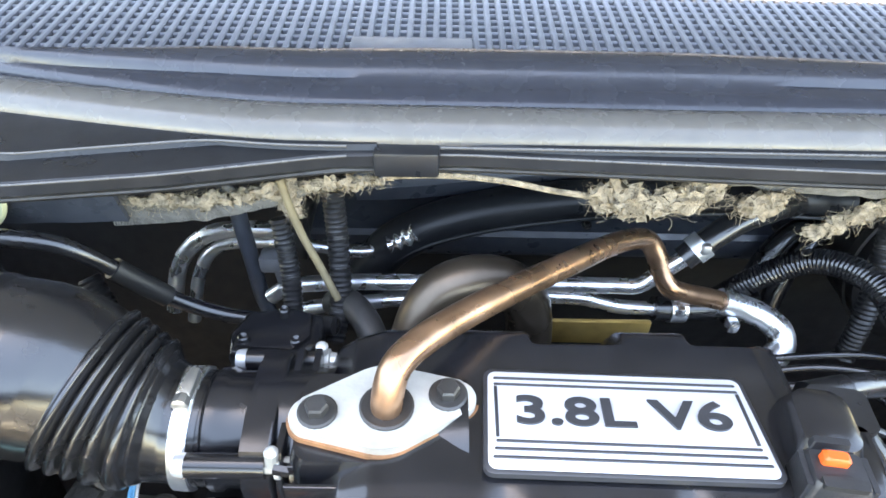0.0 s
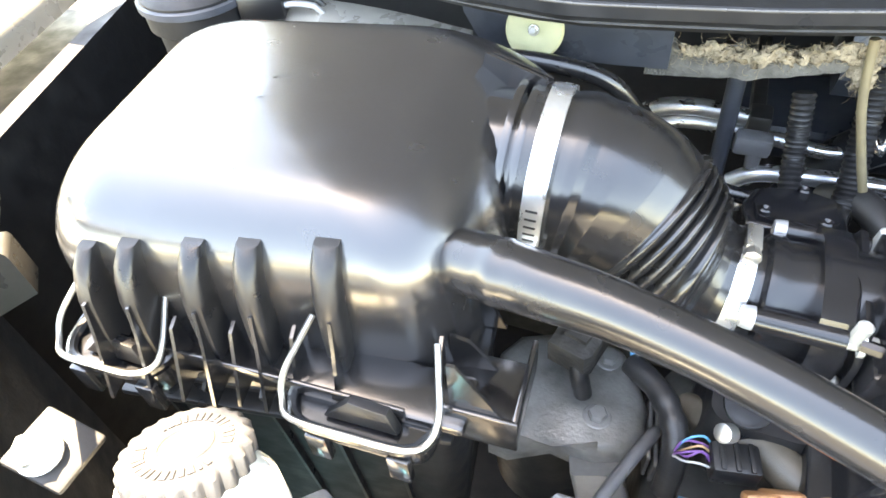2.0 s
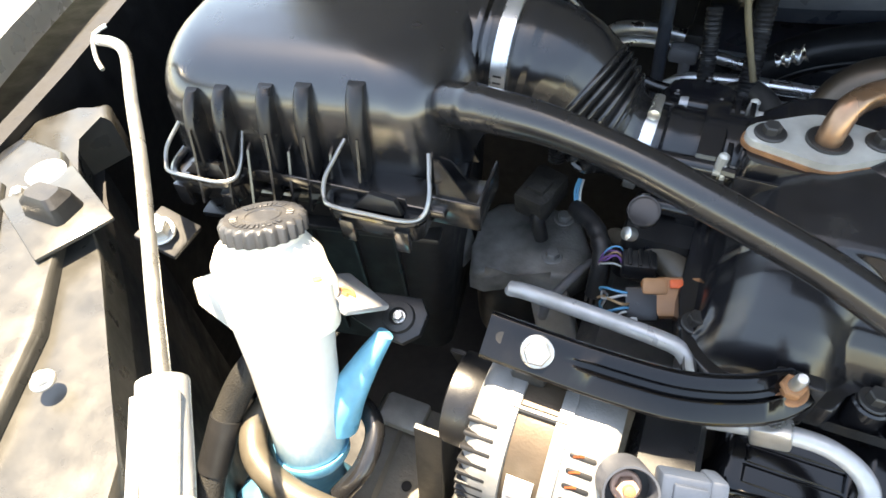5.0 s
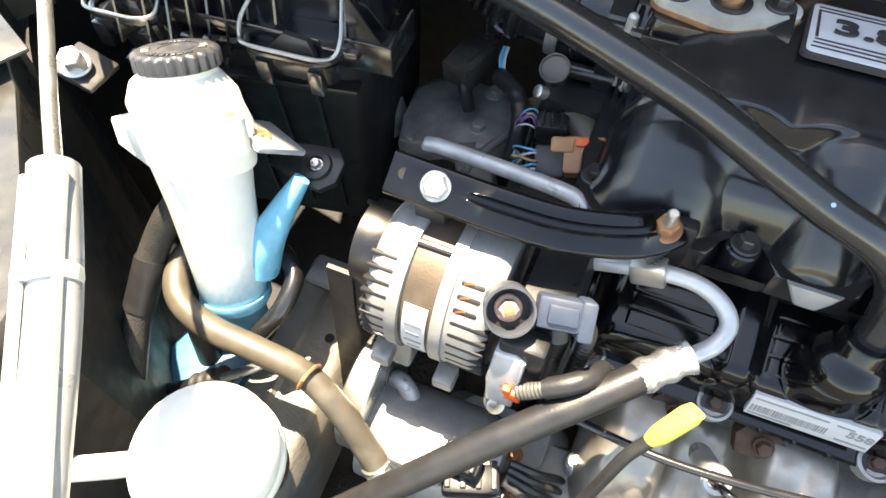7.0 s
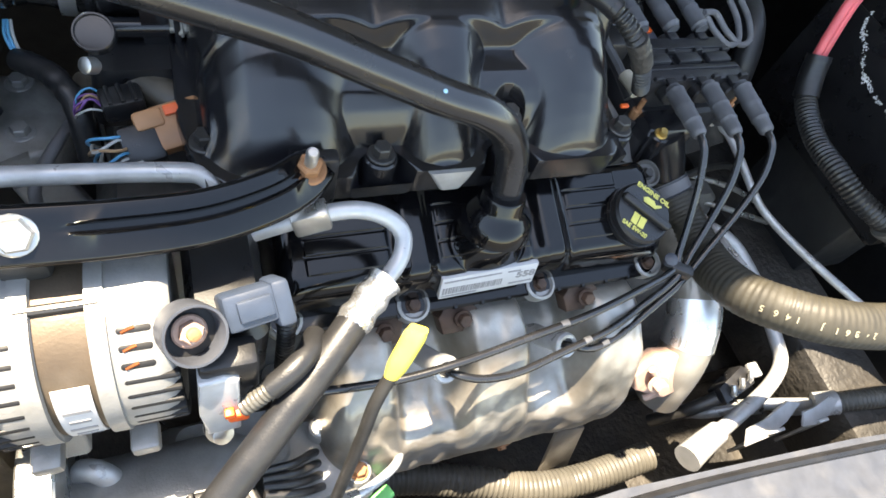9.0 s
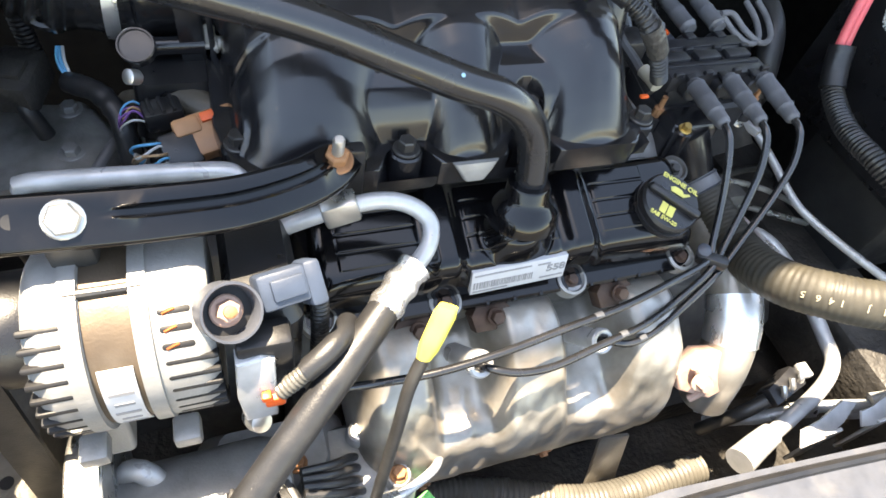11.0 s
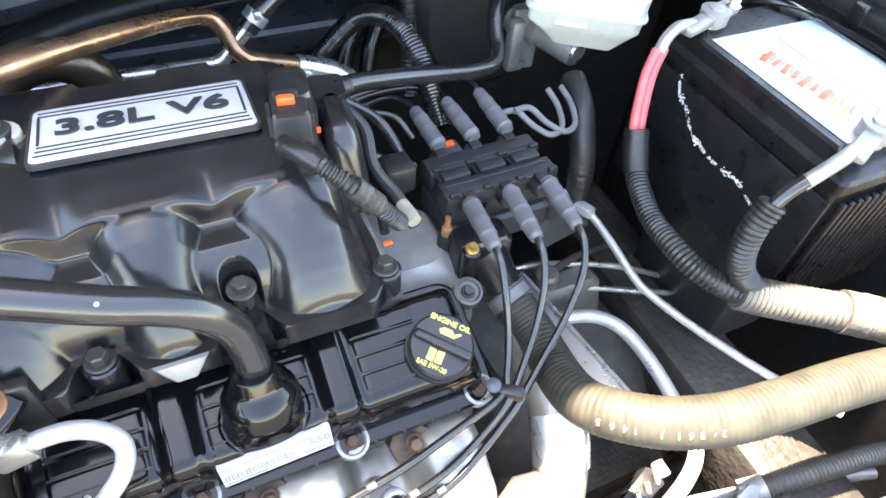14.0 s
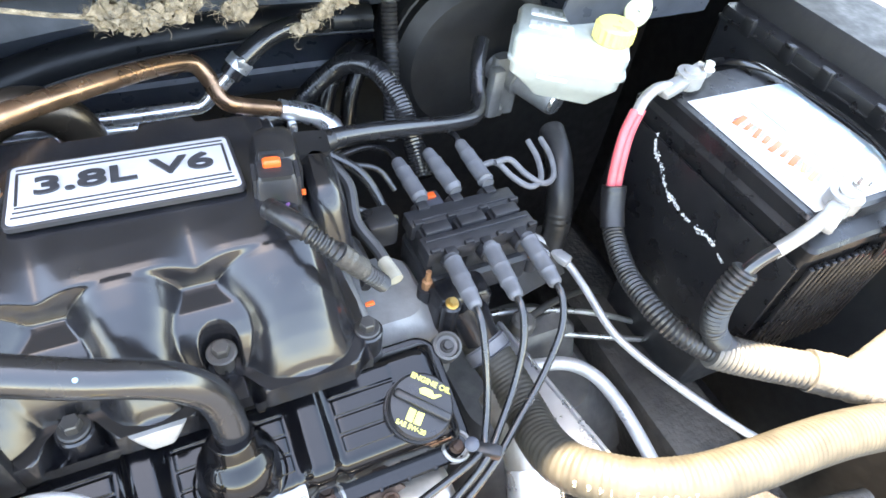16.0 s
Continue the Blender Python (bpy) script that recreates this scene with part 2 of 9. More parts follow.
HOSE_PRINT = mat("cream hose print", (0.28, 0.25, 0.18), 0.6)
MOUNT_GRIME = mat("oily grey cast bracket", (0.25, 0.245, 0.235), 0.45, metal=0.4, bump=0.35, fine=320, scale=45, dust=0.7, dust_color=(0.27, 0.26, 0.24), var=0.35, bump_distance=0.0015)
SALT = mat("white corrosion crust", (0.62, 0.64, 0.64), 0.95, bump=0.9, fine=700, var=0.2, spec=0.1, bump_distance=0.002)
# Lighter copy of LOOM: sunlight on dusty black conduit is put into the colour.
LOOM_SUNLIT = mat("dusty corrugated conduit in a painted sunlit tone", (0.075, 0.071, 0.062), 0.42, bump=0.3, fine=600, dust=0.5, dust_color=(0.135, 0.122, 0.10))
WIRE_TAN = mat("tan wire", (0.42, 0.26, 0.14), 0.4)
WIRE_BLUE = mat("blue wire", (0.06, 0.30, 0.50), 0.4)
WIRE_WHITE = mat("white wire", (0.45, 0.45, 0.43), 0.4)
WIRE_GREEN = mat("green wire", (0.10, 0.42, 0.12), 0.4)
WIRE_PURPLE = mat("purple wire", (0.17, 0.07, 0.24), 0.4)
WIRE_YELLOW = mat("yellow wire", (0.75, 0.62, 0.08), 0.4)
COPPER_COIL = mat("copper winding", (0.30, 0.09, 0.035), 0.35, metal=0.9)
ASPHALT = mat("weathered asphalt", (0.060, 0.058, 0.053), 0.9, bump=0.6, fine=90, scale=4, var=0.25, dust=0.3, dust_color=(0.10, 0.094, 0.082), bump_distance=0.004)


# ---- shape tools ----
def obj(name, bm, material, sharp=35.0, smooth=True):
    lim = radians(sharp)
    bmesh.ops.recalc_face_normals(bm, faces=bm.faces)
    for f in bm.faces:
        f.smooth = smooth
    for e in bm.edges:
        if len(e.link_faces) == 2 and e.calc_face_angle(0.0) > lim:
            e.smooth = False
    me = bpy.data.meshes.new(name)
    bm.to_mesh(me)
    bm.free()
    me.materials.append(material)
    return new(name, me)


def thing(name, at, label, category, group="", kind=""):
    ob = new(name)
    ob.empty_display_size = 0.02
    ob.location = at
    return tagged(ob, label, category, group, kind)


def part(name, bm, material, parent, label="", sharp=35.0, smooth=True):
    ob = obj(name, bm, material, sharp, smooth)
    ob.parent = parent
    base = Vector(parent.location) if parent.parent is None else Vector(parent.parent.location)
    ob.matrix_parent_inverse = Matrix.Translation(-base) if parent.parent is None else Matrix()
    if parent.parent is not None:
        ob.matrix_parent_inverse = Matrix()
    return tagged(ob, label) if label else ob


def solo(name, bm, material, label, category, group="", kind="", sharp=35.0):
    return tagged(obj(name, bm, material, sharp), label, category, group, kind)


def merge(*bms):
    out = bms[0]
    for b in bms[1:]:
        me = bpy.data.meshes.new("t")
        b.to_mesh(me)
        b.free()
        out.from_mesh(me)
        bpy.data.meshes.remove(me)
    return out


def frame_of(axis, up=(0, 0, 1)):
    z = Vector(axis).normalized()
    u = Vector(up)
    if abs(z.dot(u.normalized())) > 0.98:
        u = Vector((0, 1, 0))
    x = u.cross(z).normalized()
    y = z.cross(x)
    return Matrix((x, y, z)).transposed().to_4x4()


def box(c, size, bevel=0.002, m=None, seg=2):
    bm = bmesh.new()
    bmesh.ops.create_cube(bm, size=1)
    bmesh.ops.scale(bm, vec=size, verts=bm.verts)
    if bevel > 0:
        bmesh.ops.bevel(bm, geom=bm.edges[:], offset=min(bevel, 0.45 * min(size)), segments=seg, affect="EDGES", profile=0.5)
    bmesh.ops.transform(bm, matrix=Matrix.Translation(c) @ (m.to_4x4() if m else Matrix()), verts=bm.verts)
    return bm


def rings_to_bm(rings, closed=True, caps=True):
    bm = bmesh.new()
    vs = [[bm.verts.new(p) for p in r] for r in rings]
    n = len(vs[0])
    for a, b in zip(vs, vs[1:]):
        for i in range(n if closed else n - 1):
            j = (i + 1) % n
            bm.faces.new((a[i], a[j], b[j], b[i]))
    if caps and closed:
        bm.faces.new(vs[0][::-1])
        bm.faces.new(vs[-1])
    return bm


def lathe(profile, at, axis=(0, 0, 1), seg=28, caps=True):
    m = Matrix.Translation(at) @ frame_of(axis)
    rings = [[m @ Vector((r * math.cos(2 * math.pi * i / seg), r * math.sin(2 * math.pi * i / seg), z)) for i in range(seg)] for r, z in profile]
    return rings_to_bm(rings, True, caps)


def spline(pts, step=0.004):
    p = [Vector(q) for q in pts]
    p = [p[0] * 2 - p[1]] + p + [p[-1] * 2 - p[-2]]
    out = []
    for i in range(1, len(p) - 2):
        a, b, c, d = p[i - 1:i + 3]
        n = max(2, int((c - b).length / step))
        for k in range(n):
            t = k / n
            out.append(0.5 * (2 * b + (c - a) * t + (2 * a - 5 * b + 4 * c - d) * t * t + (3 * b - a - 3 * c + d) * t ** 3))
    out.append(p[-2])
    return out


def tube(pts, r, seg=14, step=0.005, caps=True, bore=0.0):
    """Sweep a circle along a smooth line; r is a number or a function of (fraction, metres along)."""
    line = spline(pts, step)
    total = sum((b - a).length for a, b in zip(line, line[1:]))
    rings, run, nrm = [], 0.0, None
    for i, q in enumerate(line):
        tan = (line[min(i + 1, len(line) - 1)] - line[max(i - 1, 0)]).normalized()
        if nrm is None:
            nrm = tan.orthogonal().normalized()
        nrm = (nrm - tan * nrm.dot(tan)).normalized()
        bi = tan.cross(nrm)
        if i:
            run += (q - line[i - 1]).length
        rad = r(run / total, run) if callable(r) else r
        rings.append([q + rad * (math.cos(2 * math.pi * k / seg) * nrm + math.sin(2 * math.pi * k / seg) * bi) for k in range(seg)])
    if bore > 0:
        for end, other in ((0, 1), (-1, -2)):
            c = sum(rings[end], Vector()) / seg
            inward = (sum(rings[other], Vector()) / seg - c).normalized()
            lip = [c + (p - c) * bore for p in rings[end]]
            deep = [p + inward * 0.012 for p in lip]
            rings = [deep, lip] + rings if end == 0 else rings + [lip, deep]
    return rings_to_bm(rings, True, caps)


def corrugated(pts, r, pitch=0.0042, depth=0.0013, seg=12):
    return tube(pts, lambda f, s: r - depth * (0.5 + 0.5 * math.cos(2 * math.pi * s / pitch)), seg, pitch / 4.0)


def rounded_ring(cx, cy, hx, hy, rad, z, n=8):
    rad = min(rad, hx * 0.999, hy * 0.999)
    out = []
    for sx, sy, a0 in ((1, 1, 0), (-1, 1, 90), (-1, -1, 180), (1, -1, 270)):
        for k in range(n + 1):
            a = radians(a0 + 90 * k / n)
            out.append(Vector((cx + sx * (hx - rad) + rad * math.cos(a), cy + sy * (hy - rad) + rad * math.sin(a), z)))
    return out


def shell(levels, m=None, n=8, caps=True):
    """Loft rounded rectangles: rows of (z, cx, cy, half x, half y, corner)."""
    rings = [rounded_ring(cx, cy, hx, hy, rad, z, n) for z, cx, cy, hx, hy, rad in levels]
    bm = rings_to_bm(rings, True, caps)
    if m:
        bmesh.ops.transform(bm, matrix=m, verts=bm.verts)
    return bm


def prism(outline, z0, z1, m=None, bevel=0.0015, seg=2):
    bm = bmesh.new()
    lo = [bm.verts.new((x, y, z0)) for x, y in outline]
    hi = [bm.verts.new((x, y, z1)) for x, y in outline]
    n = len(lo)
    for i in range(n):
        bm.faces.new((lo[i], lo[(i + 1) % n], hi[(i + 1) % n], hi[i]))
    bm.faces.new(lo[::-1])
    top = bm.faces.new(hi)
    if bevel > 0:
        bmesh.ops.bevel(bm, geom=list(top.edges), offset=bevel, segments=seg, affect="EDGES", profile=0.5)
    if m:
        bmesh.ops.transform(bm, matrix=m, verts=bm.verts)
    return bm


def basis(o, ex, ey, ez=None):
    ex, ey = Vector(ex).normalized(), Vector(ey).normalized()
    ez = Vector(ez).normalized() if ez else ex.cross(ey).normalized()
    ey = ez.cross(ex)
    m = Matrix((ex, ey, ez)).transposed().to_4x4()
    return Matrix.Translation(o) @ m


def hexbolt(at, axis=(0, 0, 1), r=0.0065, h=0.006, washer=0.0095):
    w = lathe([(washer * 0.2, 0), (washer, 0), (washer, 0.0012), (washer * 0.9, 0.002), (r, 0.002)], at, axis, 20)
    hx = lathe([(r * 0.5, 0.0015), (r, 0.0015), (r, h), (r * 0.86, h + 0.0012), (r * 0.3, h + 0.0012)], at, axis, 6)
    return merge(w, hx)


def bolt_thing(at, axis=(0, 0, 1), r=0.0065, h=0.006, washer=0.0095, material=None, label="zinc-plated hex bolt with flange washer", name="hex_bolt", group=""):
    ob = obj(name, hexbolt(at, axis, r, h, washer), material or STEEL, 25)
    return tagged(ob, label, "bolt", group)


def bolt_part(parent, at, axis=(0, 0, 1), r=0.0065, h=0.006, washer=0.0095, material=None, name="bolt"):
    return part(name, hexbolt(at, axis, r, h, washer), material or STEEL, parent, sharp=25)


def lettering(text, m, size, depth, material, parent, name, spread=1.0, bold=0.0):
    cu = bpy.data.curves.new(name, "FONT")
    cu.body, cu.size, cu.extrude, cu.offset = text, size, depth / 2, bold
    cu.align_x, cu.align_y = "CENTER", "CENTER"
    tmp = new("lettering_source", cu)
    dg = bpy.context.evaluated_depsgraph_get()
    me = bpy.data.meshes.new_from_object(tmp.evaluated_get(dg))
    bpy.data.objects.remove(tmp)
    me.transform(m @ Matrix.Diagonal((spread, 1, 1, 1)))
    me.materials.clear()
    me.materials.append(material)
    ob = new(name, me)
    ob.parent = parent
    ob.matrix_parent_inverse = Matrix.Translation(-Vector(parent.location)) if parent.parent is None else Matrix()
    return ob


def hose_clamp(parent, at, axis, r, width, screw_dir, name="hose_clamp"):
    """Worm-drive clamp: band, slotted screw housing and screw head."""
    ax = Vector(axis).normalized()
    band = part(name, lathe([(r - 0.001, -width / 2), (r + 0.0012, -width / 2), (r + 0.0014, 0), (r + 0.0012, width / 2), (r - 0.001, width / 2)], at, ax, 48), ALU_TUBE, parent, "bright steel worm-drive hose clamp")
    fr = Matrix.Translation(at) @ frame_of(ax)
    for k in range(9, 14):
        a = 2 * math.pi * k / 60
        sl = box((0, 0, 0), (0.0012, 0.0016, width * 0.55), 0.0002, None, 1)
        bmesh.ops.transform(sl, matrix=fr @ Matrix.Rotation(a + math.atan2((fr.inverted().to_3x3() @ Vector(screw_dir)).y, (fr.inverted().to_3x3() @ Vector(screw_dir)).x) - 0.12 - 2 * math.pi * 14 / 60, 4, "Z") @ Matrix.Translation((r + 0.0010, 0, 0)), verts=sl.verts)
        part("clamp_slot", sl, BODY_DARK, parent)
    sd = Vector(screw_dir)
    sd = (sd - ax * sd.dot(ax)).normalized()
    tan = ax.cross(sd)
    c = Vector(at) + sd * (r + 0.004)
    hb = box((0, 0, 0), (width * 0.9, 0.022, 0.008), 0.002)
    bmesh.ops.transform(hb, matrix=basis(c, ax, tan, sd), verts=hb.verts)
    part("screw_housing", hb, STEEL, parent)
    part("screw", lathe([(0.001, 0), (0.0045, 0), (0.0052, 0.003), (0.0052, 0.007), (0.003, 0.008)], c + tan * 0.010, tan, 8), STEEL, parent)
    return band


# ---- the setting ----
def ground():
    bm = bmesh.new()
    bmesh.ops.create_grid(bm, x_segments=2, y_segments=2, size=150)
    solo("ground", bm, ASPHALT, "dark asphalt driveway under the car", "ground", kind="structure")


ground()


def sheet(x0, x1, nx, rows):
    """Extrude a (y, z) outline along x; rows is a function of x that gives the outline."""
    rings = []
    for i in range(nx + 1):
        x = x0 + (x1 - x0) * i / nx
        rings.append([Vector((x, y, z)) for y, z in rows(x)])
    return rings_to_bm(rings, True, True)


def bow(x):
    """How far the cowl edge bends back towards the sides of the car."""
    d = max(0.0, abs(x + 0.02) - 0.26)
    return 0.20 * d * d / (d + 0.12) + 0.02 * d


def flange_front(x):
    """Front edge of the cowl flange, which bulges over the air box."""
    return float(np.interp(x, [-0.80, -0.62, -0.55, -0.479, -0.44, -0.36, -0.258, -0.18, -0.04, 0.09, 0.45, 0.9], [0.335, 0.316, 0.299, 0.291, 0.296, 0.309, 0.334, 0.338, 0.331, 0.325, 0.322, 0.335]))


def flange_line(x):
    """The step line pressed into the flange."""
    return float(np.interp(x, [-0.80, -0.594, -0.522, -0.456, -0.40, -0.33, -0.25, -0.1, 0.9], [0.360, 0.341, 0.329, 0.321, 0.332, 0.345, 0.348, 0.345, 0.345]))


def seal_width(x):
    return float(np.interp(abs(x + 0.1), [0.10, 0.25, 0.41, 0.60], [1.0, 0.84, 0.20, 0.12]))


# firewall and closing walls of the bay
solo("firewall", box((-0.06, 0.66, 0.63), (1.94, 0.02, 0.84), 0.002), BODY_DARK, "dark painted steel firewall behind the engine", "firewall", kind="structure")
# Side walls and undertray: shade put into the colour, so sun patches stay dark.
solo("bay_wall_left", prism([(-0.850, -0.03), (-0.890, 0.12), (-0.985, 0.42), (-1.0, 0.68), (-1.02, 0.68), (-1.005, 0.42), (-0.91, 0.12), (-0.87, -0.03)], 0.2, 0.955, None, 0), DEEP_BLACK, "inner wing wall painted near-black for the bay's shade", "inner wing", kind="structure")
solo("bay_wall_right", box((0.87, 0.10, 0.585), (0.02, 1.16, 0.79), 0.002), DEEP_BLACK, "inner wing wall painted near-black for the bay's shade", "inner wing", kind="structure")
solo("undertray", box((-0.06, 0.36, 0.21), (1.94, 0.66, 0.02), 0.002), DEEP_BLACK, "undertray below the engine, near-black as painted shade", "undertray", kind="structure")


def cowl():
    # rubber hood seal on the cowl edge
    def seal(x):
        b = bow(x)
        pts = [(0.386, 1.071), (0.390, 1.0755), (0.402, 1.079), (0.414, 1.0805), (0.417, 1.0850), (0.424, 1.0885), (0.436, 1.0905), (0.449, 1.0885), (0.458, 1.083), (0.466, 1.073), (0.466, 1.05), (0.386, 1.05)]
        k = seal_width(x)
        return [(0.386 + b + (y - 0.386) * k, z) for y, z in pts]

    c = thing("wiper_cowl", (0, 0.45, 1.0), "weathered grey plastic wiper cowl with perforated grille and rubber hood seal", "cowl", kind="structure")
    part("hood_seal", sheet(-1.0, 0.88, 90, seal), SEAL, c, "worn grey rubber seal", sharp=50)

    def edge(x):
        b = bow(x)
        pts = [(0.343, 1.069), (0.346, 1.076), (0.352, 1.081), (0.362, 1.083), (0.374, 1.080), (0.383, 1.074), (0.384, 1.055), (0.343, 1.055)]
        return [(y + b, z) for y, z in pts]

    part("seal_edge", sheet(-1.0, 0.88, 90, edge), SEAL_EDGE, c, "pale worn edge of the seal", sharp=50)

    def ledge(x):
        b = bow(x)
        front = flange_front(x)
        step = max(front + 0.006, min(flange_line(x), 0.340 + b))
        back = max(0.346 + b, step + 0.004)
        return [(front, 1.056), (front, 1.0635), (front + 0.002, 1.0652), (step - 0.002, 1.0655), (step, 1.0688), (step + 0.0015, 1.0692), (back, 1.0695), (back, 1.058), (front + 0.006, 1.050)]

    for x0, x1 in ((-1.0, -0.231), (-0.193, 0.88)):
        part("cowl_flange", sheet(x0, x1, 120, ledge), COWL_BLACK, c, "black cowl flange")
    part("flange_clip", box((-0.212, 0.338, 1.059), (0.042, 0.014, 0.018), 0.002), COWL_BLACK, c)

    # thin pale tubes that paint the highlight along the flange edges
    def rim(fn, dz):
        return [(x, fn(x), dz) for x in [-0.95 + 0.02 * i for i in range(36)]], [(x, fn(x), dz) for x in [-0.19 + 0.02 * i for i in range(53)]]

    for pts in rim(flange_front, 1.0640):
        part("rim_highlight", tube(pts, 0.0009, 6, 0.01), SEAL_EDGE, c)
    for pts in rim(lambda x: min(flange_line(x), 0.338 + bow(x)), 1.0690):
        part("rim_highlight", tube(pts, 0.0009, 6, 0.01), SEAL_EDGE, c)
    part("under_lip", sheet(-1.0, 0.88, 60, lambda x: [(flange_front(x) + 0.004, 1.050), (flange_front(x) + 0.008, 1.056), (flange_front(x) + 0.012, 1.046), (flange_front(x) + 0.008, 1.046)]), BODY_DARK, c)
    return c


COWL = cowl()


def grille():
    """Perforated cowl grille: bars along the car and across it, over a dark plenum."""
    part("grille_well", box((0.0, 0.59, 1.035), (1.72, 0.38, 0.02), 0.001), BODY_DARK, COWL)
    long = box((0, 0, 0), (0.0055, 0.33, 0.006), 0.0012, None, 1)
    first = part("grille_bar", long, COWL_GREY, COWL)
    first.location = (-0.80, 0.575, 1.0754)
    first.rotation_euler = (radians(5), 0, 0)
    for i in range(1, 145):
        o = first.copy()
        o.location = (-0.80 + 0.0112 * i, 0.575, 1.0754)
        scene.collection.objects.link(o)
    cross = box((0, 0, 0), (1.64, 0.0045, 0.005), 0.001, None, 1)
    first = part("cross_bar", cross, COWL_GREY, COWL)
    for i in range(0, 29):
        o = first if i == 0 else first.copy()
        y = 0.4205 + 0.0115 * i
        o.location = (0.0, y, 1.0655 + (y - 0.478) * 0.087)
        if i:
            scene.collection.objects.link(o)
    part("solid_panel", box((-0.215, 0.489, 1.071), (0.10, 0.026, 0.009), 0.002), COWL_GREY, COWL, "solid blank section of the grille")
    # base of the windscreen
    solo("windscreen_base", box((0.0, 0.775, 1.10), (1.66, 0.03, 0.12), 0.006, Matrix.Rotation(radians(30), 3, "X")), COWL_BLACK, "black lower edge of the windscreen", "windscreen", kind="structure")


def fibre_tuft(points, spread, count, seed, length=0.02, droop=0.4):
    """A ragged strip of torn insulation: a lumpy matted core with many fine curly fibres."""
    rnd = random.Random(seed)
    line = spline(points, 0.002)
    core = tube(points, lambda f, s: spread * min(1.0, 6 * f + 0.2, 6 * (1 - f) + 0.2) * (0.95 + 0.6 * noise.noise(Vector((s * 70, seed, 0))) + 0.35 * noise.noise(Vector((s * 240, seed, 3)))), 16, 0.0012)
    for v in core.verts:
        w = Vector()
        for k, (f, a) in enumerate(((70, 0.9), (190, 0.8), (480, 0.5), (1100, 0.22))):
            q = v.co * f + Vector((seed, 3.1 * k, 0))
            w += Vector((noise.noise(q), noise.noise(q + Vector((5, 0, 0))), noise.noise(q + Vector((0, 7, 0))))) * a
        v.co += w * spread
        v.co.y += 0.35 * (points[0][1] - v.co.y)
    verts, faces = [], []
    for _ in range(count):
        i = rnd.randrange(1, len(line) - 1)
        tan = (line[i + 1] - line[i - 1]).normalized()
        p = line[i] + Vector((rnd.gauss(0, 1), rnd.gauss(0, 0.8), rnd.gauss(0, 1))) * spread * 0.6
        d = (tan * rnd.gauss(0, 2.2) + Vector((rnd.gauss(0, 0.5), rnd.gauss(0, 0.5), rnd.gauss(-droop * 0.7, 0.55)))).normalized()
        r = rnd.uniform(0.00008, 0.00022)
        curl = Vector((rnd.gauss(0, 1), rnd.gauss(0, 1), rnd.gauss(0, 1))).normalized() * rnd.uniform(0.2, 0.75)
        n, ln, prev = 6, length * rnd.uniform(0.25, 0.9), None
        for k in range(n + 1):
            side = d.orthogonal().normalized() * r
            up = d.cross(side).normalized() * r
            base = len(verts)
            verts += [p + side, p - side * 0.5 + up * 0.87, p - side * 0.5 - up * 0.87]
            if prev is not None:
                for a in range(3):
                    faces.append((prev + a, prev + (a + 1) % 3, base + (a + 1) % 3, base + a))
            prev = base
            p = p + d * ln / n
            d = (d + d.cross(curl) + Vector((rnd.gauss(0, 0.15), rnd.gauss(0, 0.15), rnd.gauss(-0.03, 0.15)))).normalized()
    me = bpy.data.meshes.new("t")
    me.from_pydata(verts, [], faces)
    strands = bmesh.new()
    strands.from_mesh(me)
    bpy.data.meshes.remove(me)
    return core, strands


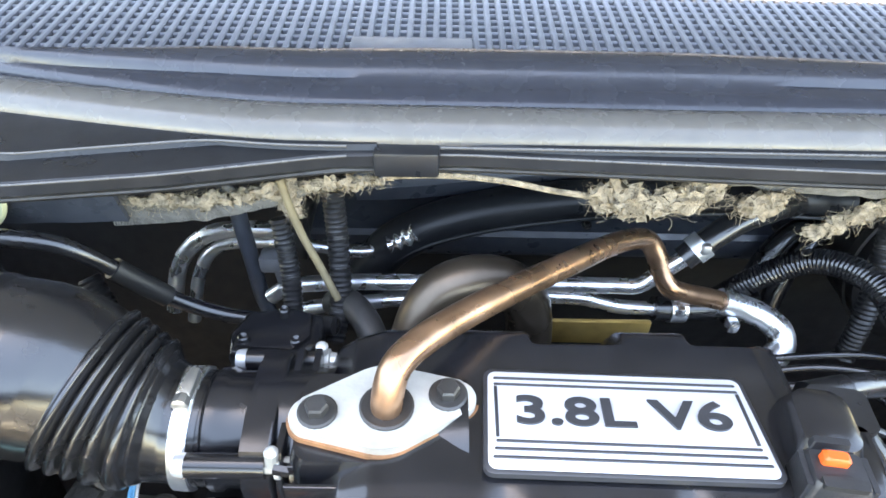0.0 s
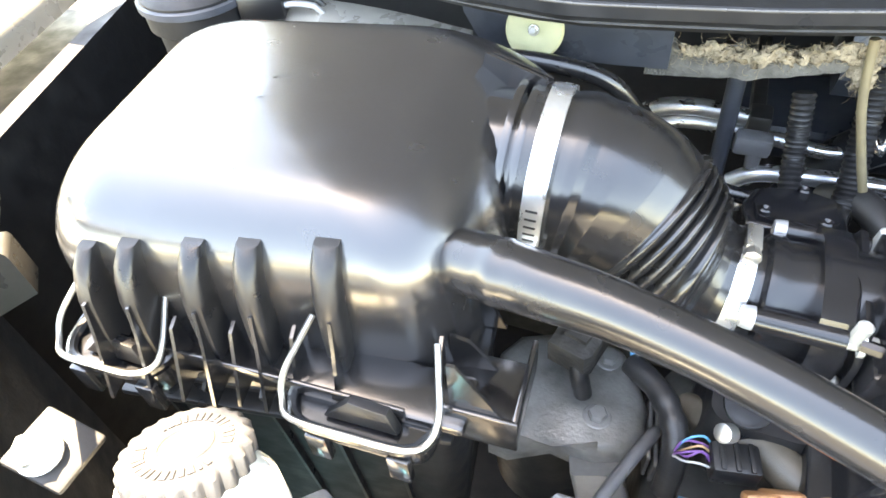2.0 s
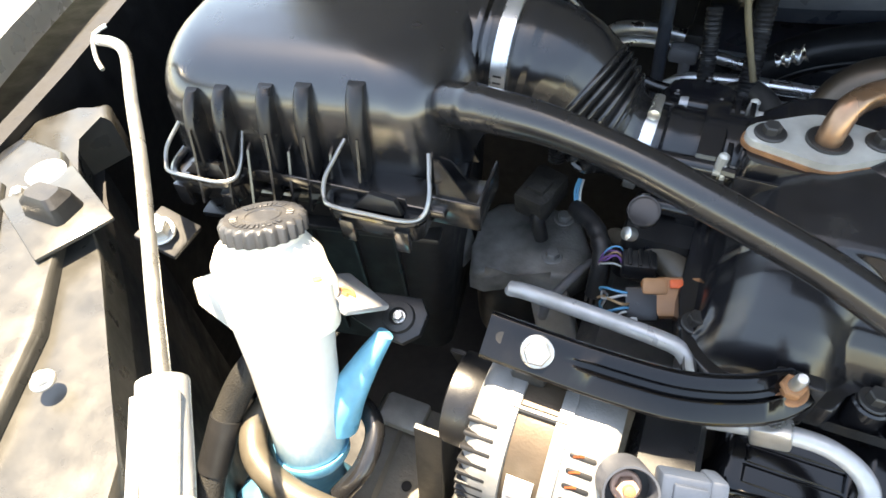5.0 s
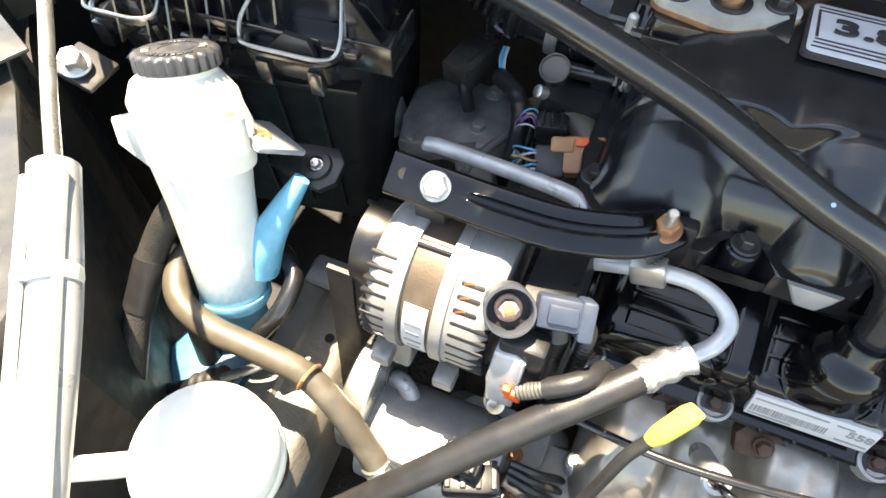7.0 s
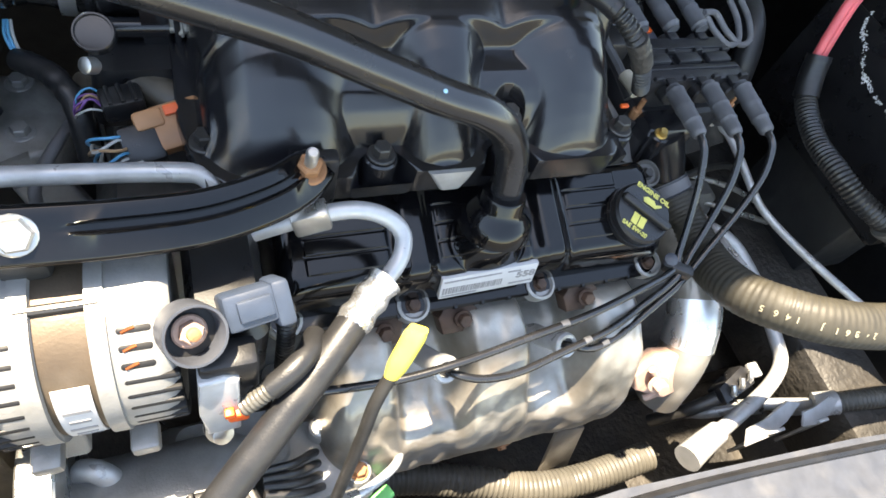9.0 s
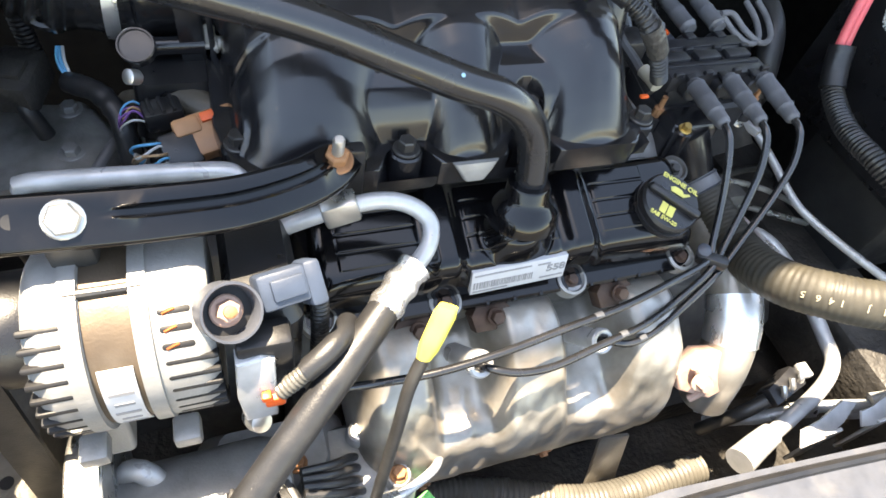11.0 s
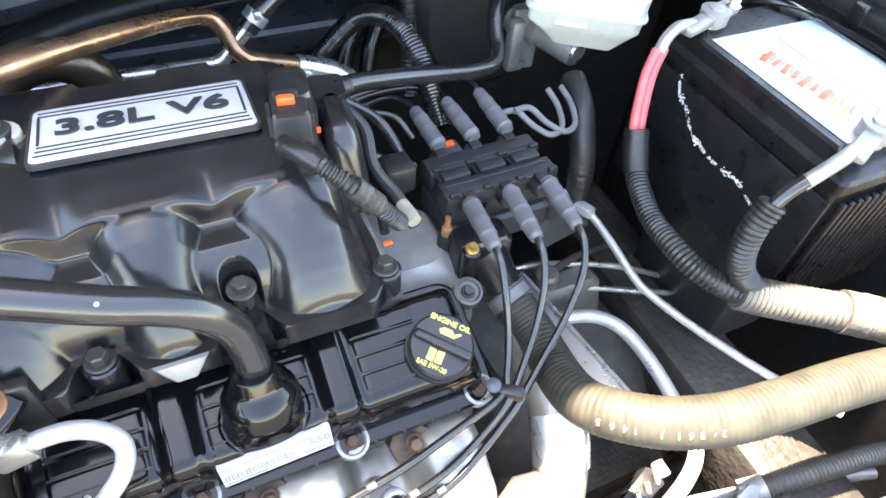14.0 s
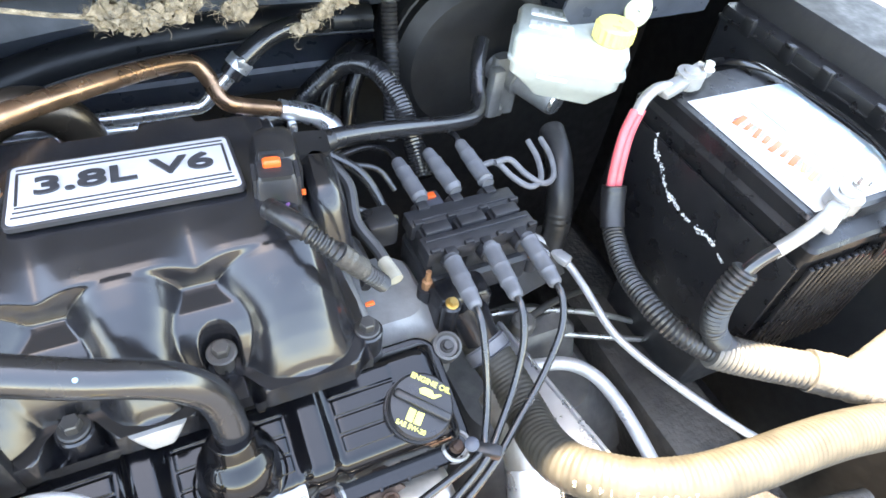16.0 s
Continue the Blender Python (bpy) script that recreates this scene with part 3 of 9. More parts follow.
def insulation():
    specs = [
        ("torn tan insulation fleece hanging under the cowl", [(-0.410, 0.352, 1.010), (-0.38, 0.356, 1.010), (-0.35, 0.356, 1.013), (-0.31, 0.356, 1.021), (-0.27, 0.355, 1.027), (-0.225, 0.350, 1.038)], 0.0055, 800, 11, 0.016),
        ("torn tan insulation wisps hanging from the cowl", [(-0.300, 0.354, 1.022), (-0.296, 0.356, 1.010), (-0.293, 0.356, 0.998)], 0.0055, 200, 12, 0.014),
        ("clump of torn tan insulation fibre under the cowl", [(-0.085, 0.348, 1.028), (-0.062, 0.350, 1.024), (-0.045, 0.352, 1.018), (-0.030, 0.351, 1.022), (0.005, 0.349, 1.034)], 0.0095, 650, 13, 0.016),
        ("frayed tuft of grey-tan insulation under the cowl", [(0.018, 0.350, 1.020), (0.034, 0.352, 1.018), (0.055, 0.350, 1.030)], 0.0072, 260, 14, 0.015),
        ("frayed wisp of grey-tan insulation under the cowl", [(0.086, 0.362, 0.982), (0.108, 0.358, 1.000), (0.125, 0.354, 1.014), (0.15, 0.350, 1.026)], 0.0060, 220, 15, 0.018),
    ]
    for label, pts, spread, count, seed, length in specs:
        t = thing("insulation_tuft", pts[0], label, "insulation", "torn insulation under the cowl")
        core, strands = fibre_tuft(pts, spread, count, seed, length)
        part("fibre_core", core, FLEECE, t, sharp=80)
        tagged(part("frayed_fibre", strands, FLEECE, t, smooth=False), kind="stuff")
    solo("hanging_strap", tube([(-0.225, 0.348, 1.040), (-0.19, 0.346, 1.043), (-0.15, 0.347, 1.039), (-0.11, 0.350, 1.029), (-0.08, 0.351, 1.024)], 0.0022, 6), FLEECE, "thin strip of torn tan insulation backing", "insulation")
    # grey felt left hanging below the tears
    for x0, x1, top, low in ((-0.430, -0.262, [(-0.43, 1.030), (-0.408, 1.010), (-0.36, 1.012), (-0.31, 1.021), (-0.262, 1.029)], [(-0.43, 0.986), (-0.36, 0.993), (-0.31, 1.006), (-0.262, 1.026)]), (-0.01, 0.60, [(-0.01, 1.044), (0.60, 1.044)], [(-0.01, 1.036), (0.05, 1.027), (0.14, 1.022), (0.30, 1.020), (0.60, 1.018)])):
        rings = []
        for i in range(49):
            x = x0 + (x1 - x0) * i / 48
            zt, zl = (float(np.interp(x, [p[0] for p in q], [p[1] for p in q])) for q in (top, low))
            w = 0.0022 * noise.noise(Vector((x * 90, 2, 5)))
            rings.append([Vector((x, 0.3575, zt)), Vector((x, 0.3545 + w, (zt + zl) / 2)), Vector((x, 0.3565, zl + w)), Vector((x, 0.3595, zl + w)), Vector((x, 0.3575 + w, (zt + zl) / 2)), Vector((x, 0.3605, zt))])
        solo("felt_flap", rings_to_bm(rings), FELT, "dusty grey felt flap hanging below the torn insulation", "insulation", sharp=60)


def pin_panel(x0, x1, pin, name, drop=0.0):
    """Felt closing panel under the cowl with a big round push pin."""
    t = thing(name, ((x0 + x1) / 2, 0.345, 1.0), "dark felt-backed closing panel hung under the cowl", "panel", "cowl closing panels")
    n, rings = 24, []
    for i in range(n + 1):
        f = i / n
        x = x0 + (x1 - x0) * f
        low = 0.989 - drop + 0.007 * f + 0.028 * max(0.0, 1 - f / 0.16) ** 2
        w = 0.0022 * noise.noise(Vector((x * 30, 1, 2)))
        rings.append([Vector((x, 0.334, 1.056)), Vector((x, 0.342 + w, 1.025)), Vector((x, 0.350 + w, low)), Vector((x, 0.3535 + w, low + 0.001)), Vector((x, 0.3455 + w, 1.027)), Vector((x, 0.338, 1.058))])
    part("felt_sheet", rings_to_bm(rings), BEAM, t)
    ax = Vector((0, -0.93, 0.30))
    at = Vector(pin)
    p = part("push_pin", lathe([(0.001, 0.0), (0.021, -0.001), (0.0215, 0.001), (0.020, 0.003), (0.013, 0.004), (0.006, 0.0035), (0.0045, 0.003)], at, ax, 32), PIN, t, "round cream plastic push pin")
    part("pin_shank", lathe([(0.005, 0.0), (0.005, -0.012)], at, ax, 12), PIN, p)
    part("pin_stud", hexbolt(at + ax.normalized() * 0.003, ax, 0.003, 0.004, 0.0042), STEEL, p)


def bulkhead():
    """Dark panels, ledge and arched duct on the firewall behind the engine."""
    t = thing("firewall_beam", (-0.05, 0.6, 0.84), "dusty dark grey steel beam across the firewall", "beam", kind="structure")
    part("beam", sheet(-0.34, 0.62, 30, lambda x: [(0.565, 0.785), (0.553, 0.800), (0.548, 0.826), (0.552, 0.832), (0.585, 0.838), (0.64, 0.845), (0.64, 0.77)]), BEAM, t)
    part("rear_plate", prism([(-0.115, 0.836), (-0.100, 0.866), (0.09, 0.872), (0.26, 0.866), (0.30, 0.836)], -0.003, 0.003, basis((0, 0.548, 0.0), (1, 0, 0), (0, 0.10, 1)), 0.0015), BEAM, t, "flat dark plate with a small hole")
    # near-black disc on the surface, painting the shade inside a hole
    part("plate_hole", lathe([(0.0008, 0.0), (0.0030, 0.0), (0.0030, 0.0008), (0.0008, 0.0008)], (-0.083, 0.628, 0.853), (0, -1, 0.1), 14), DEEP_BLACK, t)
    part("upper_panel", sheet(-0.275, 0.62, 60, lambda x: [(0.520, 0.895 + 0.028 * ease(-0.275, 0.0, x)), (0.512, 0.915 + 0.022 * ease(-0.275, -0.05, x)), (0.522, 0.955), (0.545, 0.985), (0.60, 0.995), (0.60, 0.90)]), BEAM, t, "dusty blue-grey upper firewall panel")
    for x in (-0.02, 0.20, 0.43):
        bolt_part(t, (x, 0.560, 0.836), (0, -0.3, 0.95), 0.004, 0.004, 0.006, STEEL_DARK)
    d = thing("arched_duct", (-0.2, 0.49, 0.80), "smooth black arched duct behind the plenum", "duct")
    line = [(-0.285, 0.47, 0.77), (-0.272, 0.482, 0.810), (-0.245, 0.490, 0.852), (-0.205, 0.494, 0.880), (-0.150, 0.496, 0.899), (-0.08, 0.498, 0.912), (0.0, 0.500, 0.920), (0.10, 0.502, 0.922), (0.22, 0.506, 0.915)]
    part("duct", tube(line, lambda f, q: 0.024 - 0.006 * f, 22, 0.006), COWL_BLACK, d)
    part("duct_seam", tube([(x, y - 0.021, z - 0.008) for x, y, z in line[1:]], 0.0022, 8, 0.006), COWL_BLACK, d)


def hood():
    """The raised hood, which shades the back of the engine."""
    t = thing("hood", (0, 0.52, 1.12), "raised champagne hood with a dull dark underside", "hood", kind="structure")
    m = basis((0, HOOD_HINGE_Y, 1.12), (1, 0, 0), (0, -math.cos(radians(HOOD_ANGLE)), math.sin(radians(HOOD_ANGLE))))
    out = []
    w, ln = 0.93, HOOD_LENGTH
    for i in range(21):
        x = -w + 2 * w * i / 20
        out.append((x, ln - 0.16 * (abs(x) / w) ** 2.6))
    out += [(w + 0.02, 0.0), (-w - 0.02, 0.0)]
    part("skin", prism(out, -0.004, 0.0, m, 0), BODY, t)
    inner = [(x * 0.94, y * 0.95 + 0.02) for x, y in out]
    part("underside", prism(inner, -0.0, 0.02, m, 0.004), HOOD_LINER, t)


HOOD_HINGE_Y, HOOD_ANGLE, HOOD_LENGTH = 0.60, 70.4, 1.19
hood()


def left_wing():
    """Left upper rail and fender beside the air box."""
    t = thing("inner_fender", (-0.72, -0.10, 0.9), "dusty champagne painted inner fender rail", "fender", kind="structure")
    out = [(-0.849, 0.086), (-0.829, 0.104), (-0.808, 0.084), (-0.822, 0.048), (-0.800, 0.024), (-0.758, 0.004), (-0.690, -0.055), (-0.607, -0.135), (-0.568, -0.172), (-0.545, -0.20), (-0.53, -0.30), (-0.52, -0.55), (-0.89, -0.55), (-0.89, 0.04), (-0.87, 0.07)]
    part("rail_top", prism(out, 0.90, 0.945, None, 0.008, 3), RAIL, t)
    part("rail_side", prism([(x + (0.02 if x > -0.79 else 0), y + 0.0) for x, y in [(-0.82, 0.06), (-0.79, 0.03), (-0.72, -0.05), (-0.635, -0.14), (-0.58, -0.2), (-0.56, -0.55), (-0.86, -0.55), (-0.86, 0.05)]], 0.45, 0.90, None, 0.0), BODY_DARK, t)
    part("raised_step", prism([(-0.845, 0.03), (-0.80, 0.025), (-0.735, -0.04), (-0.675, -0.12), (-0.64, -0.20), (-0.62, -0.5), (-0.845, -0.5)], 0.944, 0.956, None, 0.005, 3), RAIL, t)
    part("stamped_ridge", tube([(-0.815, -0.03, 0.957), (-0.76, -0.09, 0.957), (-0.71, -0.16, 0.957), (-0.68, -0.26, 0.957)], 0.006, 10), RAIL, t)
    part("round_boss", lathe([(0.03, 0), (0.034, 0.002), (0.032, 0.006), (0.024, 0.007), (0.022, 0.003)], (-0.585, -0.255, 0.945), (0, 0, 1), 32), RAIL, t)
    for x, y in ((-0.64, -0.15), (-0.79, -0.03), (-0.70, -0.22)):
        bolt_part(t, (x, y, 0.957), (0, 0, 1), 0.005, 0.005, 0.008)
    # fender skin outside the gap
    f = thing("fender_panel", (-0.9, 0.0, 0.95), "dusty champagne outer fender panel", "fender", kind="structure")
    fo = [(-0.885, -0.06), (-0.912, 0.02), (-0.960, 0.14), (-0.995, 0.24), (-1.045, 0.42), (-1.20, 0.42), (-1.20, -0.5), (-0.895, -0.5), (-0.882, -0.2)]
    part("skin", prism(fo, 0.955, 0.985, None, 0.012, 4), BODY, f)
    part("inner_flange", prism([(-0.86, 0.03), (-0.83, 0.03), (-0.80, -0.06), (-0.80, -0.3), (-0.87, -0.3), (-0.87, -0.05)], 0.93, 0.95, None, 0.003), COWL_BLACK, f)
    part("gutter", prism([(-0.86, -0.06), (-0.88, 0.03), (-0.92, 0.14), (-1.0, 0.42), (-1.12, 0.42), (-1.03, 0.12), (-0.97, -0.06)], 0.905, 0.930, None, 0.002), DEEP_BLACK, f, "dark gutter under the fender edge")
    # rubber hood bumper
    b = thing("hood_bumper", (-0.745, -0.035, 0.956), "black rubber hood bumper on a painted steel plate", "bumper")
    part("plate", box((-0.745, -0.035, 0.959), (0.085, 0.06, 0.004), 0.0015, Matrix.Rotation(radians(-25), 3, "Z")), RAIL, b)
    part("block", shell([(0.961, -0.745, -0.035, 0.020, 0.014, 0.006), (0.974, -0.745, -0.035, 0.018, 0.012, 0.006), (0.980, -0.745, -0.035, 0.012, 0.008, 0.005)]), RUBBER_MATT, b)
    part("washer", lathe([(0.004, 0), (0.016, 0), (0.016, 0.003), (0.004, 0.003)], (-0.785, -0.005, 0.958), (0, 0, 1), 24), STEEL, b)


left_wing()


def front_tray():
    """Dirty splash tray and cross member low between engine and radiator."""
    t = thing("splash_tray", (0.0, -0.15, 0.38), "dirty black splash tray below the front of the engine", "splash tray", kind="structure")
    part("tray", box((0.04, -0.13, 0.385), (1.25, 0.46, 0.010), 0.003), GRIME, t)
    part("cross_rib", box((0.04, -0.235, 0.400), (1.2, 0.020, 0.030), 0.004), GRIME, t)
    part("cross_member", shell([(0.40, 0.05, -0.02, 0.55, 0.035, 0.012), (0.45, 0.05, -0.02, 0.55, 0.032, 0.012)]), GRIME, t)


front_tray()


def lower_front():
    """Radiator support and fan shroud in front of the engine."""
    t = thing("radiator_support", (0.1, -0.35, 0.6), "black radiator shroud and cross panel in front of the engine", "radiator support", kind="structure")
    part("top_panel", prism([(-0.20, -0.185), (0.05, -0.185), (0.34, -0.205), (0.60, -0.235), (0.84, -0.25), (0.84, -0.60), (-0.52, -0.60), (-0.52, -0.33)], 0.655, 0.675, None, 0.006, 3), PLASTIC_GREY, t)
    part("panel_rib", tube([(-0.15, -0.20, 0.676), (0.1, -0.20, 0.676), (0.4, -0.222, 0.676), (0.8, -0.262, 0.676)], 0.005, 8), PLASTIC_MATT, t)
    part("fan_shroud", prism([(-0.52, -0.33), (-0.20, -0.20), (0.34, -0.22), (0.84, -0.265), (0.84, -0.30), (-0.52, -0.36)], 0.25, 0.655, None, 0.0), PLASTIC_MATT, t)


lower_front()


def power_stud():
    """Round capped module on the strut tower, behind the air box."""
    at = Vector((-0.782, 0.312, 1.022))
    d = Vector((0.918, 0.396, 0.0))
    n = Vector((-0.396, 0.918, 0.0))
    t = thing("round_module", at - Vector((0, 0, 0.2)), "black round module with orange-locked wiring plugs on a bracket", "module")
    part("cap", lathe([(0.0, 0.018), (0.030, 0.0175), (0.040, 0.015), (0.0435, 0.012), (0.0435, -0.012), (0.038, -0.016), (0.038, -0.05), (0.0, -0.05)], at, (0, 0, 1), 40), DEEP_BLACK, t)
    part("rim", lathe([(0.0445, 0.010), (0.0465, 0.009), (0.0465, 0.004), (0.0445, 0.003)], at, (0, 0, 1), 40), PLASTIC_GREY, t)
    part("bracket", box(at + Vector((0, 0, -0.125)), (0.05, 0.03, 0.16), 0.003), BODY_DARK, t)
    for k in (-1, 1):
        c = at + d * 0.056 + n * (0.015 * k) + Vector((0, 0, 0.0))
        q = box((0, 0, 0), (0.036, 0.024, 0.020), 0.003)
        bmesh.ops.transform(q, matrix=basis(c, d, n), verts=q.verts)
        p = part("plug", q, PLASTIC_MATT, t)
        q = box((0, 0, 0), (0.014, 0.012, 0.006), 0.0015)
        bmesh.ops.transform(q, matrix=basis(c + Vector((0, 0, 0.012)) - d * 0.006, d, n), verts=q.verts)
        part("lock_tab", q, ORANGE, p, "orange lock tab")
        for j in (-1, 1):
            e = c + d * 0.018 + n * (0.006 * j)
            part("wire", tube([e, e + d * 0.012, e + d * 0.028 + Vector((0, 0, -0.008)), e + d * 0.04 + Vector((0, 0, -0.05))], 0.0024, 8), LOOM_DULL if j > 0 else PIPE_WHITE, p)


power_stud()


def strut_apron():
    t = thing("strut_apron", (-0.66, 0.36, 0.98), "champagne painted apron panel behind the air box", "apron", kind="structure")
    rings = []
    for i in range(13):
        x = -0.80 + 0.24 * i / 12
        z = 1.003 + 0.010 * math.sin(math.pi * i / 12)
        rings.append([Vector((x, 0.300, z - 0.03)), Vector((x, 0.312, z - 0.004)), Vector((x, 0.325, z)), Vector((x, 0.352, z + 0.002)), Vector((x, 0.352, z - 0.04)), Vector((x, 0.305, z - 0.04))])
    part("panel", rings_to_bm(rings), BODY, t)


strut_apron()


# ---- the engine ----
def ease(a, b, v):
    t = min(1.0, max(0.0, (v - a) / (b - a)))
    return t * t * (3 - 2 * t)


def step_up(a, b, v):
    t = np.clip((v - a) / (b - a), 0.0, 1.0)
    return t * t * (3 - 2 * t)


def soft_min(a, b, k):
    h = np.clip(0.5 + 0.5 * (b - a) / k, 0.0, 1.0)
    return b * (1 - h) + a * h - k * h * (1 - h)


PLENUM_LOBE = ([0.040, 0.046, 0.0485, 0.051, 0.056, 0.064, 0.074, 0.086, 0.099, 0.112, 0.126, 0.142, 0.165, 0.30], [0.885, 0.8865, 0.8890, 0.8955, 0.9035, 0.9150, 0.9275, 0.9400, 0.9505, 0.9580, 0.9635, 0.9675, 0.9710, 0.972])
PLENUM_NECK = ([0.040, 0.0655, 0.067, 0.0695, 0.073, 0.079, 0.087, 0.097, 0.1175, 0.1190, 0.30], [0.860, 0.860, 0.884, 0.891, 0.902, 0.914, 0.924, 0.9305, 0.9345, 0.960, 0.995])
RECESS = ((-0.154, 0.027), (-0.055, 0.026))
LOBES = ((-0.222, 0.050), (-0.105, 0.031), (0.006, 0.042))


def plenum_height(x, y):
    # three runners, each an arch across, with a lower neck set back between them
    plain = np.interp(y, *PLENUM_LOBE)
    front = np.interp(y, *PLENUM_NECK)
    for c, half in LOBES:
        d = np.abs(x - c) / (half * (1 + 0.30 * step_up(0.075, 0.118, y)))
        front = -soft_min(-front, -(plain - 0.034 * d ** 2.6 + 0.001), 0.0035)
    # rounded valleys that fan out from the badge down to the pockets
    rear = plain
    for c, half in RECESS:
        v = 0.9495 + 0.45 * (y - 0.119) + 0.66 * np.sqrt((x - c) ** 2 + 0.004 ** 2)
        rear = soft_min(rear, v, 0.008)
    z = np.where(y > 0.1188, rear, front)
    # bolt arch cut into the second neck
    dx = np.clip(np.abs(x + 0.0525) / 0.0128, 0, 1)
    z = np.where((y < 0.0745 + 0.0135 * np.sqrt(1 - dx ** 2)) & (dx < 1), 0.886, z)
    # rear side with its own pockets
    back = np.interp(y, [0.0, 0.235, 0.252, 0.270, 0.285, 0.297, 0.305, 0.312, 0.4], [0.99, 0.99, 0.985, 0.974, 0.958, 0.938, 0.915, 0.885, 0.885])
    rw = np.zeros_like(x)
    for c in (-0.100, 0.003):
        rw = np.maximum(rw, 1 - step_up(0.022, 0.032, np.abs(x - c)))
    pocket = np.interp(y, [0.0, 0.262, 0.265, 0.30, 0.4], [0.99, 0.99, 0.950, 0.905, 0.885])
    back = np.minimum(back, back * (1 - rw) + pocket * rw)
    z = soft_min(z, back, 0.004)
    # ends
    lx = np.interp(x, [-0.275, -0.2725, -0.268, -0.258, -0.243, -0.225, -0.205], [0.0, 0.28, 0.50, 0.72, 0.88, 0.97, 1.0])
    rx = np.interp(x, [0.0, 0.012, 0.026, 0.036, 0.043, 0.047, 0.050, 0.054], [1.0, 0.985, 0.93, 0.82, 0.62, 0.36, 0.10, 0.0])
    return 0.885 + (z - 0.885) * soft_min(lx, rx, 0.04)


def height_sheet(fn, x0, x1, y0, y1, nx, ny, rounds, base):
    """A sheet with the heights of fn, smoothed a little and closed down to the base."""
    xs, ys = np.meshgrid(np.linspace(x0, x1, nx + 1), np.linspace(y0, y1, ny + 1))
    z = fn(xs, ys)
    for _ in range(rounds):
        q = np.pad(z, 1, mode="edge")
        z = 0.5 * z + 0.125 * (q[:-2, 1:-1] + q[2:, 1:-1] + q[1:-1, :-2] + q[1:-1, 2:])
    bm = bmesh.new()
    grid = [[bm.verts.new((xs[j, i], ys[j, i], z[j, i])) for i in range(nx + 1)] for j in range(ny + 1)]
    for j in range(ny):
        for i in range(nx):
            bm.faces.new((grid[j][i], grid[j][i + 1], grid[j + 1][i + 1], grid[j + 1][i]))
    rim = [e for e in bm.edges if e.is_boundary]
    ext = bmesh.ops.extrude_edge_only(bm, edges=rim)
    for v in ext["geom"]:
        if isinstance(v, bmesh.types.BMVert):
            v.co.z = base
    return bm


def plenum():
    t = thing("intake_plenum", (-0.11, 0.17, 0.88), "satin black plastic intake plenum with three rounded runner lobes", "intake manifold")
    bm = height_sheet(plenum_height, -0.275, 0.054, 0.044, 0.312, 360, 296, 3, 0.872)
    part("plenum_cover", bm, PLASTIC, t, sharp=60)
    # flange that follows the lobes
    fl = [(-0.285, 0.32), (-0.288, 0.105), (-0.280, 0.064)]
    for i in range(81):
        x = -0.272 + 0.322 * i / 80
        dip = max(1 - step_up(0.013, 0.024, abs(x - c)) for c in (-0.154, -0.0535))
        fl.append((x, 0.0425 + 0.0225 * float(dip) + 0.020 * max(0.0, (-0.258 - x) / 0.014) ** 2 + 0.012 * max(0.0, (x - 0.038) / 0.012) ** 2))
    fl += [(0.058, 0.066), (0.060, 0.10), (0.058, 0.14), (0.058, 0.32)]
    part("flange", prism(fl, 0.864, 0.8872, None, 0.0025, 3), PLASTIC, t)
    # bolt that stands in the arch of the second neck
    part("bolt_sleeve", lathe([(0.0075, 0.86), (0.0075, 0.904)], (-0.0525, 0.0745, 0), (0, 0, 1), 14), STEEL_DARK, t)
    bolt_part(t, (-0.0525, 0.0745, 0.905), (0, -0.12, 0.98), 0.0066, 0.009, 0.0110, STEEL_DARK)
    part("bolt_rib", box((-0.0525, 0.058, 0.889), (0.0024, 0.018, 0.007), 0.0006), PLASTIC, t)
    for x, y in ((0.058, 0.070), (-0.272, 0.082), (-0.154, 0.0605)):
        e = part("bolt_ear", lathe([(0.013, 0.862), (0.013, 0.8855), (0.0115, 0.887), (0.004, 0.887)], (x, y, 0.0), (0, 0, 1), 20), PLASTIC, t)
        bolt_part(t, (x, y, 0.8875), (0, 0, 1), 0.0068, 0.009, 0.0105, STEEL_DARK)
        part("bolt_sleeve", lathe([(0.006, 0.85), (0.006, 0.8875)], (x, y, 0), (0, 0, 1), 12), STEEL_DARK, t)
    # throat towards the throttle body, with the flange deck
    part("throat", lathe([(0.030, 0.0), (0.036, 0.0), (0.037, 0.02), (0.036, 0.045), (0.040, 0.08), (0.046, 0.10)], (-0.272, 0.208, 0.932), (1, 0, 0), 36), PLASTIC, t)
    part("flange_deck", shell([(0.925, -0.222, 0.208, 0.052, 0.036, 0.010), (0.960, -0.222, 0.208, 0.050, 0.032, 0.010), (0.967, -0.222, 0.208, 0.048, 0.030, 0.012)]), PLASTIC, t)
    for dy in (-0.040, -0.028, 0.034):
        part("deck_rib", box((-0.235, 0.208 + dy, 0.950), (0.075, 0.003, 0.020), 0.001), PLASTIC, t)
    # badge
    bz, bx, by = 0.9740, -0.0845, 0.201
    tilt = Matrix.Translation((bx, by, bz)) @ Matrix.Rotation(radians(-1.5), 4, "Z") @ Matrix.Rotation(radians(-4), 4, "X")

    def slab(w, h, z0, z1, rad):
        bm2 = shell([(z0, 0, 0, w / 2, h / 2, rad), (z1 - 0.0004, 0, 0, w / 2, h / 2, rad), (z1, 0, 0, w / 2 - 0.0006, h / 2 - 0.0006, rad)])
        for v in bm2.verts:
            v.co.x *= 1 - 0.30 * v.co.y
        bmesh.ops.transform(bm2, matrix=tilt, verts=bm2.verts)
        return bm2

